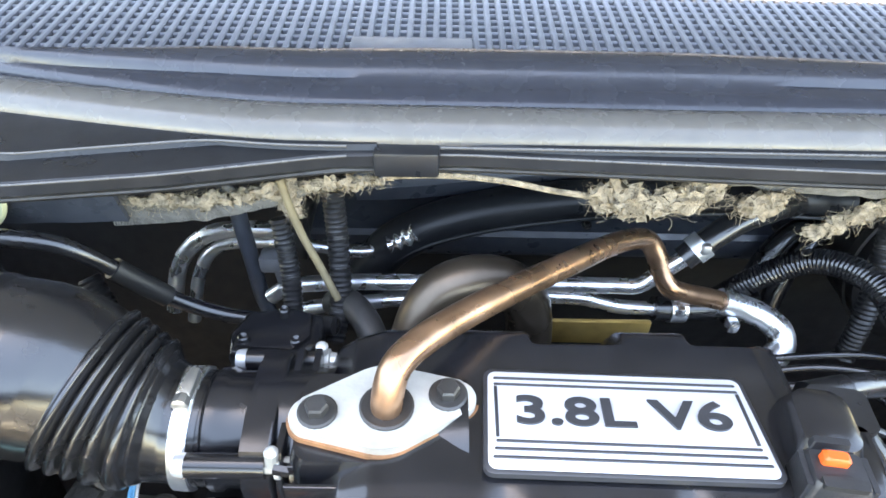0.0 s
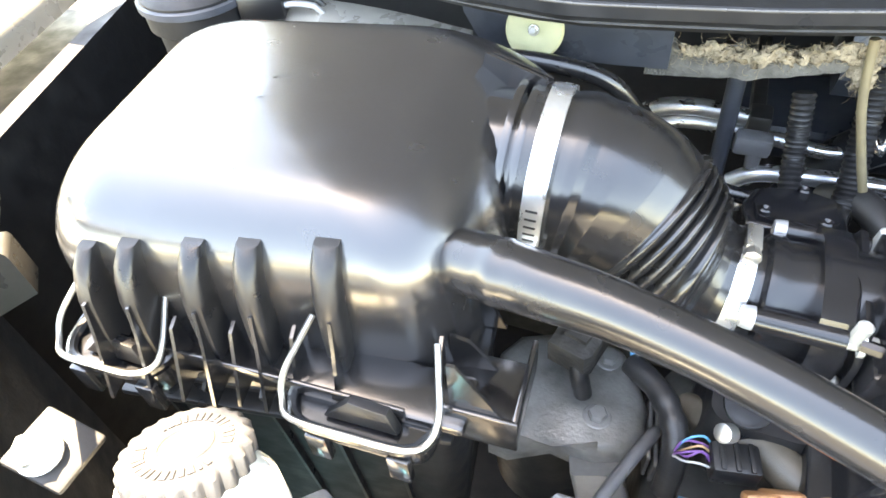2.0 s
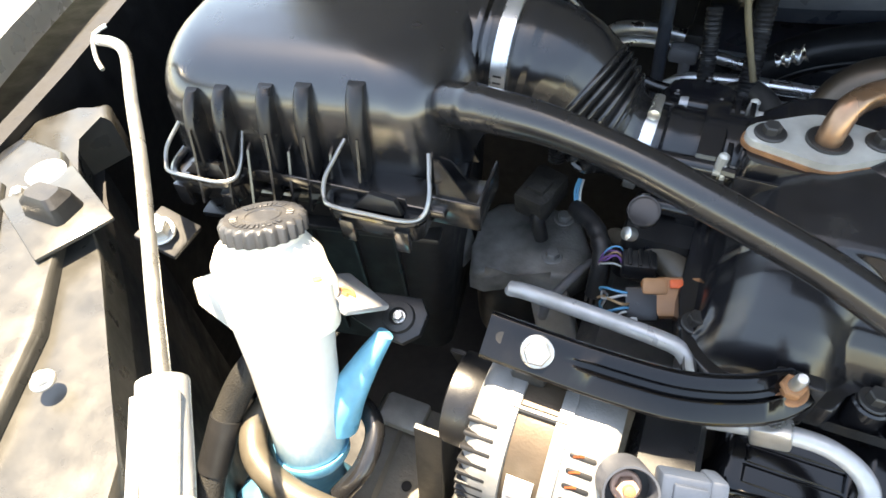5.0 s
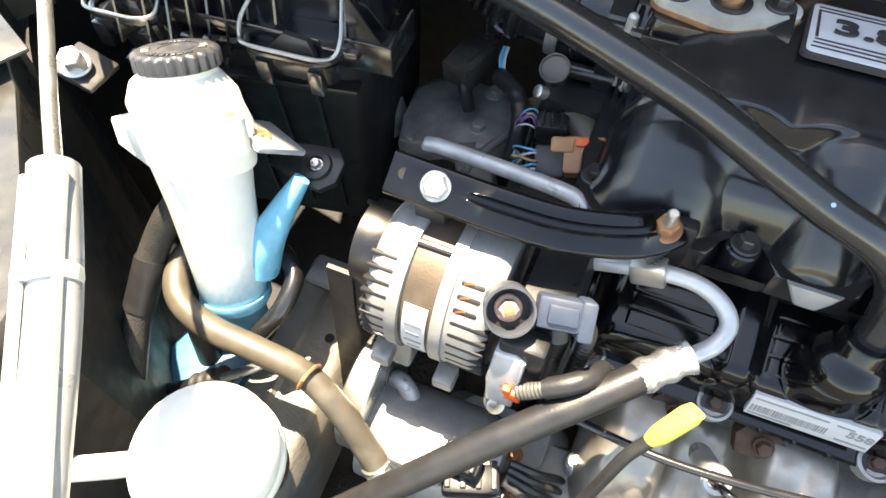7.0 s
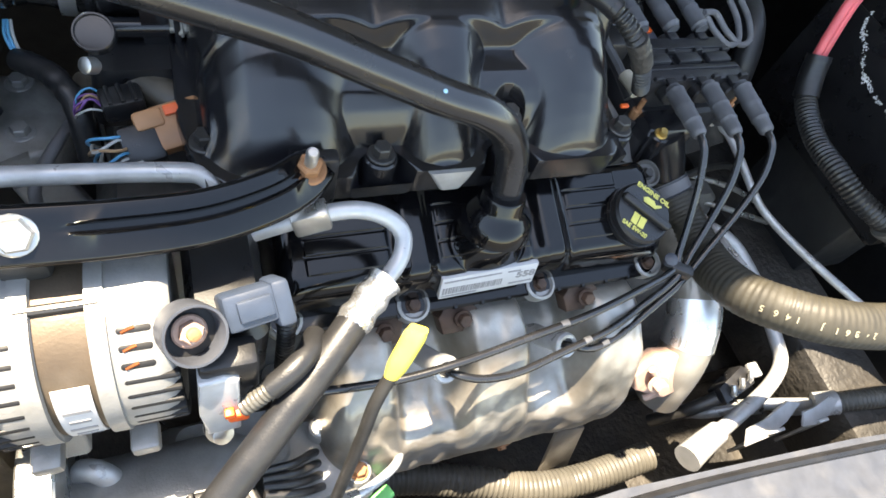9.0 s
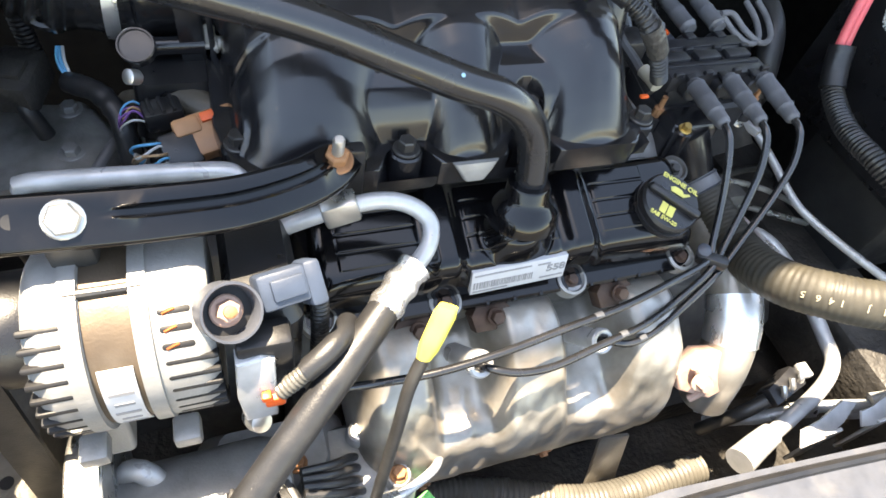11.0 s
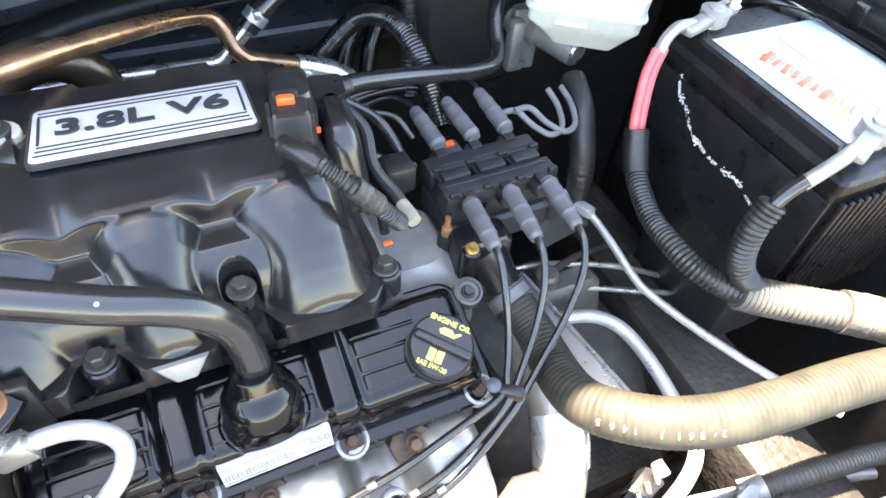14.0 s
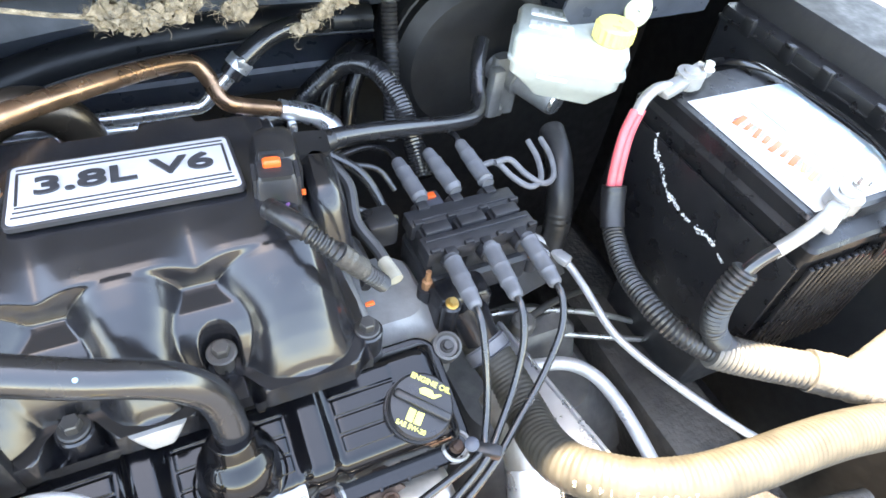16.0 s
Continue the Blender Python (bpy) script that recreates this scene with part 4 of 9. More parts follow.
    badge = part("badge", slab(0.158, 0.073, -0.003, 0.0012, 0.006), BADGE_DARK, t, "dark-framed silver engine badge")
    part("badge_face", slab(0.153, 0.068, 0.0010, 0.0018, 0.005), BADGE_SILVER, badge, "silver badge face with dark stripes")
    for yy, w in ((0.0285, 0.145), (0.0238, 0.145), (-0.0165, 0.145), (-0.0215, 0.147), (-0.0268, 0.149)):
        s = slab(w, 0.0020, 0.0017, 0.0024, 0.0009)
        bmesh.ops.translate(s, vec=tilt.to_3x3() @ Vector((0, yy, 0)), verts=s.verts)
        part("badge_stripe", s, BADGE_DARK, badge)
    for sx in (-1, 1):
        s = box((0, 0, 0), (0.002, 0.036, 0.0008), 0.0002)
        bmesh.ops.transform(s, matrix=tilt @ Matrix.Translation((sx * 0.0715, 0.004, 0.0021)), verts=s.verts)
        part("badge_stripe", s, BADGE_DARK, badge)
    lettering("3.8L V6", tilt @ Matrix.Translation((0, 0.0035, 0.0029)), 0.0275, 0.0014, BADGE_DARK, badge, "badge_lettering", 1.46, 0.0006)
    return t


plenum()


# ---- front valve cover, in its own tilted frame ----
VC = basis((0, 0.0, 0.762), (1, 0, 0), (0, 0.94, 0.345))


def on_cover(bm):
    bmesh.ops.transform(bm, matrix=VC, verts=bm.verts)
    return bm


def cover_height(x, v):
    """Height of the cover over its flange: a rounded box, two double bands and the hose boss."""
    dx = np.maximum(np.abs(x + 0.057) - 0.157, 0.0)
    ends = 0.030 - dx
    side = np.minimum(v + 0.0005, (0.1025 - v) * 1.3)
    d = soft_min(ends, side, 0.014)
    f = np.clip(d / 0.024, 0.0, 1.0)
    h = 0.0465 * np.power(np.clip(1 - (1 - f) ** 2.2, 0, 1), 0.72)
    edge = step_up(0.0, 0.010, d)
    for c in (-0.125, -0.001):
        u = np.abs(x - c)
        h = h + 0.0060 * edge * (1 - step_up(0.006, 0.017, u)) - 0.0012 * edge * np.exp(-((u - 0.0195) / 0.003) ** 2)
    # broad flat strips on the three panels
    for xa, xb, rows in ((-0.212, -0.147, 4), (-0.104, -0.022, 4), (0.020, 0.075, 4)):
        for k in range(rows):
            c = 0.0330 + 0.0150 * k
            m = (1 - step_up(0.0058, 0.0066, np.abs(v - c))) * (1 - step_up(-0.0006, 0.0006, xa - x)) * (1 - step_up(-0.0006, 0.0006, x - xb))
            h = h + 0.0011 * m * edge
    e = np.sqrt(((x + 0.061) / 0.034) ** 2 + ((v - 0.036) / 0.030) ** 2)
    boss = 0.0185 * np.clip(1 - step_up(0.40, 1.0, e), 0, 1)
    return h * (1 - 0.04 * (e < 1)) + boss * edge


def valve_cover():
    t = thing("valve_cover", (-0.05, 0.05, 0.77), "glossy black valve cover with ribbed panels and bolts", "valve cover")
    part("flange", on_cover(shell([(-0.006, -0.055, 0.048, 0.193, 0.060, 0.022), (0.004, -0.055, 0.048, 0.193, 0.060, 0.022), (0.006, -0.055, 0.048, 0.191, 0.058, 0.022)])), GLOSS, t)
    part("dome", on_cover(height_sheet(cover_height, -0.246, 0.132, -0.001, 0.103, 540, 300, 2, 0.0)), GLOSS, t, sharp=60)
    for x in (-0.050, -0.042, -0.034):
        part("embossed_mark", on_cover(box((x, 0.0800, 0.0472), (0.005, 0.0025, 0.0022), 0.0005, None, 1)), GLOSS, t)
    # fixing bolts in cups along the front and back edges
    for x, v in ((-0.123, -0.004), (0.0, -0.004), (0.122, 0.0), (-0.23, 0.0), (-0.225, 0.09), (-0.006, 0.102), (0.148, 0.090), (-0.12, 0.104)):
        cup = part("bolt_cup", on_cover(lathe([(0.015, -0.006), (0.0145, 0.008), (0.012, 0.009), (0.0105, 0.006), (0.003, 0.005)], (x, v, 0), (0, 0, 1), 24)), ALU if v < 0.05 else ALU_DARK, t, "pale metal bolt cup")
        bolt_part(t, VC @ Vector((x, v, 0.005)), VC.to_3x3() @ Vector((0, 0, 1)), 0.0054, 0.005, 0.0070, PIPE_RUST if v < 0.05 else STEEL_DARK)
    # mound that takes the breather hose
    part("hose_socket", lathe([(0.0300, -0.014), (0.0292, -0.006), (0.0262, 0.001), (0.0212, 0.006), (0.0182, 0.011), (0.0172, 0.020), (0.0162, 0.0215), (0.012, 0.0215)], (-0.0605, 0.0225, 0.851), (0, 0.20, 0.97), 40), GLOSS, t)
    # clips along the lower edge
    for i in range(14):
        part("edge_clip", on_cover(box((-0.215 + 0.026 * i, -0.011, 0.003), (0.003, 0.004, 0.007), 0.0006)), GLOSS, t)
    return t


COVER = valve_cover()


def oil_cap():
    n = VC.to_3x3() @ Vector((0.0, 0.0, 1.0))
    at = VC @ Vector((0.088, 0.040, 0.046))
    t = thing("oil_filler_cap", at, "matt black oil filler cap with yellow lettering and a grip bar", "oil cap")
    part("neck", lathe([(0.027, -0.004), (0.0295, 0.0), (0.0295, 0.006)], at, n, 36), PLASTIC_MATT, t)
    cap = part("cap", lathe([(0.0270, 0.005), (0.0282, 0.008), (0.0282, 0.0135), (0.0262, 0.0163), (0.010, 0.0168)], at, n, 48), PLASTIC_MATT, t)
    m = basis(at, (0.72, -0.69, -0.2), (0.69, 0.66, 0.28), n) @ Matrix.Scale(0.9, 4)
    grip = box((0, 0, 0.021), (0.058, 0.0085, 0.009), 0.003, None, 3)
    bmesh.ops.transform(grip, matrix=m, verts=grip.verts)
    part("grip", grip, PLASTIC_MATT, t)
    flat = basis(at, (0.74, -0.66, -0.2), (0.66, 0.68, 0.3), n) @ Matrix.Translation((0, 0, 0.0012)) @ Matrix.Scale(0.9, 4)
    lettering("ENGINE OIL", flat @ Matrix.Translation((0, 0.0225, 0.0177)), 0.0072, 0.0005, YELLOW_PRINT, t, "cap_lettering", 1.05, 0.0002)
    # oil can symbol
    can = prism([(-0.008, 0), (0.006, 0), (0.012, 0.006), (0.010, 0.007), (0.005, 0.004), (0.002, 0.007), (-0.006, 0.007), (-0.010, 0.004)], 0, 0.0006, flat @ Matrix.Translation((0.002, 0.0095, 0.0175)), 0)
    part("oil_can_symbol", can, YELLOW_PRINT, t)
    book = merge(prism([(-0.0075, -0.006), (-0.0006, -0.0065), (-0.0006, 0.0055), (-0.0075, 0.006)], 0, 0.0006, flat @ Matrix.Translation((-0.002, -0.012, 0.0175)), 0), prism([(0.0006, -0.0065), (0.0075, -0.006), (0.0075, 0.006), (0.0006, 0.0055)], 0, 0.0006, flat @ Matrix.Translation((-0.002, -0.012, 0.0175)), 0))
    part("book_symbol", book, YELLOW_PRINT, t)
    lettering("SAE 5W-20", flat @ Matrix.Translation((-0.002, -0.0225, 0.0177)), 0.0062, 0.0005, YELLOW_PRINT, t, "cap_lettering", 1.0, 0.0002)


oil_cap()


def cover_label():
    t = thing("barcode_label", (-0.0605, -0.004, 0.795), "white paper barcode label on the valve cover", "label")
    lo, hi = Vector((-0.0605, 0.0005, 0.0150)), Vector((-0.0605, 0.0160, 0.0425))
    c = VC @ ((lo + hi) / 2)
    m = basis(c, (1, 0.0, 0.0), VC.to_3x3() @ (hi - lo)) @ Matrix.Translation((0, 0, 0.0048)) @ Matrix.Rotation(radians(2.5), 4, "Z")
    b = box((0, 0, -0.0024), (0.088, 0.027, 0.0054), 0.0004)
    bmesh.ops.transform(b, matrix=m, verts=b.verts)
    part("paper", b, LABEL_WHITE, t)
    rnd = random.Random(5)
    x = -0.042
    while x < 0.012:
        w = rnd.choice((0.0006, 0.001, 0.0016))
        q = box((x + w / 2, -0.0035, 0.0005), (w, 0.008, 0.0004), 0)
        bmesh.ops.transform(q, matrix=m, verts=q.verts)
        part("barcode_bar", q, PRINT_GREY, t)
        x += w + rnd.choice((0.0006, 0.001))
    lettering("558", m @ Matrix.Translation((0.034, 0.0015, 0.0006)), 0.011, 0.0004, PRINT_GREY, t, "label_lettering", 1.1, 0.0003)
    for xa, xb, yy in ((-0.042, 0.010, 0.0085), (0.016, 0.028, 0.008), (-0.042, -0.010, -0.0105), (0.02, 0.042, -0.0085)):
        q = box(((xa + xb) / 2, yy, 0.0005), (xb - xa, 0.0018, 0.0004), 0)
        bmesh.ops.transform(q, matrix=m, verts=q.verts)
        part("print_line", q, PRINT_GREY, t)


cover_label()


def engine_block():
    """Cylinder head, block and the grimy castings between and below the covers."""
    t = thing("engine_block", (-0.05, 0.12, 0.5), "grimy cast engine block and cylinder head", "engine")
    part("front_head", on_cover(box((-0.05, 0.045, -0.045), (0.36, 0.10, 0.08), 0.006)), ALU_DARK, t)
    part("block", box((-0.06, 0.16, 0.55), (0.40, 0.30, 0.40), 0.02), ALU_DARK, t)
    part("lower_manifold", shell([(0.74, -0.09, 0.18, 0.19, 0.11, 0.03), (0.80, -0.09, 0.18, 0.18, 0.10, 0.03), (0.868, -0.10, 0.185, 0.165, 0.115, 0.03)]), ALU, t)
    part("water_outlet", shell([(0.72, 0.115, 0.155, 0.062, 0.065, 0.03), (0.785, 0.112, 0.16, 0.056, 0.055, 0.03), (0.805, 0.105, 0.165, 0.042, 0.042, 0.025)]), ALU, t)
    bm = shell([(0.872, -0.104, 0.041, 0.009, 0.006, 0.004), (0.880, -0.104, 0.043, 0.014, 0.007, 0.004), (0.887, -0.104, 0.047, 0.019, 0.008, 0.004)])
    part("casting_lug", bm, ALU, t, "pale cast aluminium lug")
    part("rear_cover", shell([(0.74, -0.06, 0.34, 0.19, 0.05, 0.02), (0.80, -0.06, 0.345, 0.18, 0.045, 0.02), (0.82, -0.06, 0.345, 0.17, 0.035, 0.02)]), GLOSS, t)
    part("timing_cover", shell([(0.45, -0.31, 0.16, 0.05, 0.13, 0.03), (0.76, -0.31, 0.16, 0.05, 0.12, 0.03), (0.79, -0.30, 0.16, 0.04, 0.10, 0.03)]), ALU_DARK, t)
    part("gearbox", shell([(0.35, 0.33, 0.14, 0.17, 0.14, 0.05), (0.52, 0.32, 0.14, 0.15, 0.13, 0.06), (0.60, 0.30, 0.14, 0.09, 0.09, 0.05)]), ALU_DARK, t)


engine_block()


SHIELD_PERIOD = 0.128


def exhaust_shield():
    """Pressed heat shield: three box-shaped runner bulges merging into one log."""
    t = thing("exhaust_heat_shield", (-0.04, -0.07, 0.6), "weathered pressed-metal heat shield over the exhaust manifold", "heat shield")
    prof = [(0.004, 0.742), (-0.014, 0.750), (-0.034, 0.749), (-0.054, 0.740), (-0.072, 0.724), (-0.087, 0.703), (-0.098, 0.678), (-0.105, 0.652), (-0.108, 0.626), (-0.106, 0.602), (-0.098, 0.582), (-0.084, 0.568), (-0.064, 0.562)]
    lines = spline([(0, y, z) for y, z in prof], 0.005)
    m = len(lines)
    rings, n = [], 220
    for i in range(n + 1):
        x = -0.212 + 0.342 * i / n
        wave = math.cos((x + 0.044) * 2 * math.pi / SHIELD_PERIOD)
        bulge = 0.5 + 0.5 * math.tanh(3.2 * (wave + 0.10)) / math.tanh(3.5)
        edge = min(i, n - i) / n
        e = 0.35 + 0.65 * math.sqrt(1 - (1 - min(1.0, edge / 0.085)) ** 2)
        out = []
        for k, p in enumerate(lines):
            f = k / (m - 1)
            fade = ease(0.62, 0.22, f)
            deep = (1 - bulge) * fade
            y = -0.03 + (p.y + 0.03) * e + 0.032 * deep
            z = 0.640 + (p.z - 0.640) * e - 0.052 * deep
            # shallow dish below each valley, and hammered unevenness
            dish = 0.006 * (1 - bulge) * ease(0.30, 0.45, f) * ease(0.80, 0.66, f)
            w = 0.0030 * noise.noise(Vector((x * 26, f * 5, 1))) + 0.0016 * noise.noise(Vector((x * 80, f * 14, 4))) - dish
            out.append(Vector((x, y - w, z + w)))
        back = [Vector((p.x, p.y + 0.004, p.z - 0.001)) for p in reversed(out)]
        rings.append(out + back)
    part("shield", rings_to_bm(rings, True, True), SHIELD, t, sharp=60)
    for x, z in ((-0.150, 0.600), (-0.02, 0.604)):
        bolt_part(t, (x, -0.106, z), (0, -1, -0.2), 0.005, 0.004, 0.009, RUST)
    # rusty port flanges under the valve cover, in the valleys
    for x in (-0.150, -0.078, 0.050):
        part("port_flange", prism([(-0.016, -0.014), (0.016, -0.014), (0.020, 0.004), (0.008, 0.016), (-0.012, 0.014), (-0.020, 0.002)], -0.010, 0.006, basis((x, -0.012, 0.742), (1, 0, 0), (0, 0.7, 0.7)), 0.002), PIPE_RUST, t, "dark rusty port flange")
        part("flange_nut", hexbolt((x + 0.002, -0.019, 0.749), (0, -0.7, 0.7), 0.0065, 0.007, 0.0085), PIPE_RUST, t)
    part("manifold_pipe", tube([(0.205, 0.050, 0.735), (0.206, 0.020, 0.732), (0.203, -0.018, 0.722), (0.194, -0.055, 0.700), (0.186, -0.080, 0.665), (0.184, -0.095, 0.61)], 0.027, 28), SHIELD, t, "silvery elbow pipe")
    part("pipe_band", tube([(0.201, -0.030, 0.7165), (0.1965, -0.050, 0.704), (0.191, -0.068, 0.685)], 0.0285, 28), ALU_TUBE, t)
    part("manifold_flange", prism([(-0.034, -0.012), (-0.020, -0.026), (0.022, -0.022), (0.040, -0.002), (0.032, 0.020), (0.004, 0.030), (-0.026, 0.018)], -0.010, 0.006, basis((0.150, -0.088, 0.672), (0.80, -0.30, -0.40), (0.2, 0.55, 0.80)), 0.003, 3), FLANGE_PINK, t, "pinkish rust-washed flange")
    part("flange_ridge", tube([(0.128, -0.088, 0.695), (0.142, -0.100, 0.680), (0.146, -0.104, 0.664), (0.136, -0.104, 0.650)], 0.0045, 10), FLANGE_PINK, t)
    bolt_part(t, (0.136, -0.100, 0.682), (-0.1, -0.85, 0.45), 0.0075, 0.010, 0.012, FLANGE_PINK)
    for x, y, z in ((-0.236, -0.062, 0.764), (-0.108, -0.065, 0.758), (0.020, -0.059, 0.737)):
        ax = Vector((0.10, -0.62, 0.76)).normalized()
        part("plug_shield", lathe([(0.0085, -0.060), (0.0098, -0.055), (0.0098, -0.012), (0.0118, -0.010), (0.0122, -0.002), (0.0105, 0.0), (0.0072, -0.001), (0.0068, -0.010), (0.003, -0.012)], (x, y, z), ax, 24), PIPE_WHITE, t, "pale spark plug heat shield")


exhaust_shield()


# ---- air box, intake and throttle ----
AB = Matrix.Translation((-0.478, 0.088, 0.0)) @ Matrix.Rotation(radians(14), 4, "Z")


def in_box(bm):
    for v in bm.verts:
        v.co.x += 0.010 * min(1.0, max(0.0, (v.co.x + 0.206) / 0.206))
    bmesh.ops.transform(bm, matrix=AB, verts=bm.verts)
    return bm


LID = basis((-0.483, 0.085, 0.0), (0.983, 0.182, 0), (-0.182, 0.983, 0))


def lid_ring(z, left, right, front, back, rad):
    return (z, (left + right) / 2, (front + back) / 2, (right - left) / 2, (back - front) / 2, rad)


LEDGE = Matrix.Translation((-0.470, 0.082, 0.021)) @ Matrix.Rotation(radians(4), 4, "Z")


def on_ledge(bm):
    bmesh.ops.transform(bm, matrix=LEDGE, verts=bm.verts)
    return bm


TAB = (-0.488, 0.020, 0.868)


def air_box():
    """Local frame: x runs to the box's right edge (0), y to the back, front face at y = 0."""
    t = thing("air_filter_box", AB @ Vector((-0.1, 0.1, 0.75)), "semi-gloss black plastic air filter box with finned front", "air box")
    lid = [lid_ring(0.946, -0.223, 0.014, 0.004, 0.222, 0.030), lid_ring(0.975, -0.222, 0.010, 0.006, 0.221, 0.032)]
    for k in range(11):
        a = radians(90 * k / 10)
        c, q = 1 - math.cos(a), math.sin(a)
        lid.append(lid_ring(1.000 + 0.048 * q, -0.221 + 0.026 * c, 0.007 - 0.044 * c, 0.008 + 0.050 * c, 0.220 - 0.024 * c, 0.034 + 0.004 * q))
    for inset, rise in ((0.016, 0.0016), (0.036, 0.0028), (0.060, 0.0034), (0.080, 0.0036)):
        lid.append(lid_ring(1.048 + rise, -0.195 + inset, -0.037 - inset, 0.058 + inset * 0.6, 0.196 - inset * 0.9, max(0.006, 0.036 - inset * 0.3)))
    bm = shell(lid, None, 12)
    for v in bm.verts:
        v.co.x += (0.10 + 0.16 * min(1.0, max(0.0, (1.052 - v.co.z) / 0.05))) * max(0.0, v.co.y - 0.03) * min(1.0, max(0.0, (v.co.x + 0.12) / 0.12))
    bmesh.ops.transform(bm, matrix=LID, verts=bm.verts)
    part("lid", bm, PLASTIC_LID, t, sharp=55)
    part("lid_flange", shell([lid_ring(0.936, -0.228, 0.022, -0.010, 0.230, 0.024), lid_ring(0.943, -0.230, 0.024, -0.012, 0.232, 0.024), lid_ring(0.947, -0.228, 0.022, -0.010, 0.230, 0.024)], LID), PLASTIC_BOX, t)
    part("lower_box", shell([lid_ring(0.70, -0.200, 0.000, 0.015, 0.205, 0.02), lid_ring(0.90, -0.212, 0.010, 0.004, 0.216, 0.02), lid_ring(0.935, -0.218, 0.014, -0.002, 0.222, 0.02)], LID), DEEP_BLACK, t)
    for x in (-0.185, -0.150, -0.112, -0.074, -0.036):
        q = prism([(0.016, 0.72), (0.010, 0.72), (-0.003, 0.912), (0.006, 0.918)], -0.0012, 0.0012, LID @ basis((x, 0, 0), (0, 1, 0), (0, 0, 1)), 0.0)
        part("box_rib", q, PLASTIC_MATT, t)
    q = box((-0.100, -0.002, 0.905), (0.212, 0.016, 0.006), 0.002)
    bmesh.ops.transform(q, matrix=LID, verts=q.verts)
    part("box_lip", q, PLASTIC_MATT, t)
    part("mount_tab", prism([(-0.040, 0.016), (0.014, 0.020), (0.022, 0.008), (0.020, -0.010), (0.008, -0.020), (-0.010, -0.018), (-0.044, -0.006)], -0.003, 0.004, basis(TAB, (0.97, 0.10, 0.0), (-0.1, 0.93, 0.34)), 0.002, 2), PLASTIC_MATT, t, "black mounting tab")
    part("tab_grommet", lathe([(0.006, 0.003), (0.0135, 0.004), (0.0125, 0.008), (0.0075, 0.009), (0.006, 0.006)], TAB, (0, -0.34, 0.94), 24), RUBBER_MATT, t)
    bolt_part(t, Vector(TAB) + Vector((0, -0.001, 0.004)), (0, -0.34, 0.94), 0.0045, 0.006, 0.006, STEEL)
    # upright rounded fins on the front of the lid, each with a thin gusset before it
    for x, w, h in ((-0.186, 0.009, 1.022), (-0.163, 0.010, 1.025), (-0.129, 0.011, 1.028), (-0.101, 0.012, 1.030), (-0.063, 0.013, 1.033)):
        rings = []
        for k in range(15):
            f = k / 14
            z = 0.950 + (h - 0.950) * f
            wid = w * float(np.interp(f, [0.0, 0.35, 0.7, 0.93, 0.98, 1.0], [0.55, 0.85, 1.0, 1.0, 0.98, 0.92]))
            front = float(np.interp(f, [0.0, 0.4, 0.7, 0.85, 0.94, 1.0], [-0.006, -0.0045, -0.001, 0.004, 0.009, 0.016]))
            rings.append([Vector((x - wid / 2, front + 0.025, z)), Vector((x + wid / 2, front + 0.025, z)), Vector((x + wid * 0.50, front + 0.003, z)), Vector((x + wid * 0.38, front, z)), Vector((x, front - 0.0012, z)), Vector((x - wid * 0.38, front, z)), Vector((x - wid * 0.50, front + 0.003, z))])
        part("fin", in_box(rings_to_bm(rings)), PLASTIC_MATT, t, sharp=50)
        q = prism([(-0.024, 0.946), (0.004, 0.946), (0.004, 1.002), (-0.004, 1.002), (-0.009, 0.985)], -0.0009, 0.0009, basis((x + 0.001, 0, 0), (0, 1, 0), (0, 0, 1)), 0.0)
        part("gusset", in_box(q), PLASTIC_BOX, t)
    for x in (-0.146, -0.115, -0.084, -0.012):
        q = prism([(-0.022, 0.946), (0.004, 0.946), (0.004, 0.988), (-0.003, 0.986)], -0.0009, 0.0009, basis((x, 0, 0), (0, 1, 0), (0, 0, 1)), 0.0)
        part("gusset", in_box(q), PLASTIC_BOX, t)
    # ledge with a raised lip, clip trays and wire bails
    part("ledge", on_ledge(box((-0.100, -0.008, 0.938), (0.218, 0.032, 0.008), 0.003)), PLASTIC_BOX, t)
    part("ledge_lip", on_ledge(box((-0.110, -0.0235, 0.944), (0.180, 0.0025, 0.010), 0.001)), PLASTIC_BOX, t)
    for xc, half in ((-0.190, 0.030), (-0.043, 0.037)):
        def u(y0, y1, grow, z):
            g = half + grow
            return [(xc - g, y0, z), (xc - g, (y0 + y1) * 0.5, z), (xc - g + 0.003, y1 + 0.008, z), (xc - g + 0.012, y1, z), (xc, y1 - 0.001, z), (xc + g - 0.012, y1, z), (xc + g - 0.003, y1 + 0.008, z), (xc + g, (y0 + y1) * 0.5, z), (xc + g, y0, z)]
        part("clip_tray", on_ledge(shell([(0.918, xc, -0.014, half, 0.022, 0.010), (0.930, xc, -0.015, half + 0.003, 0.024, 0.012), (0.936, xc, -0.015, half + 0.003, 0.024, 0.012)])), PLASTIC_BOX, t)
        part("tray_lip", on_ledge(tube(u(-0.004, -0.039, 0.002, 0.939), 0.0030, 8, 0.004)), PLASTIC_BOX, t)
        wire = [(xc - half + 0.004, 0.002, 0.972), (xc - half, -0.010, 0.964), (xc - half - 0.004, -0.024, 0.954)] + u(-0.030, -0.0415, 0.005, 0.9455)[2:7] + [(xc + half + 0.004, -0.024, 0.954), (xc + half, -0.010, 0.964), (xc + half - 0.004, 0.002, 0.972)]
        part("bail_clip", on_ledge(tube(wire, 0.0017, 8, 0.003)), CLIP_STEEL, t, "bright steel wire bail clip")
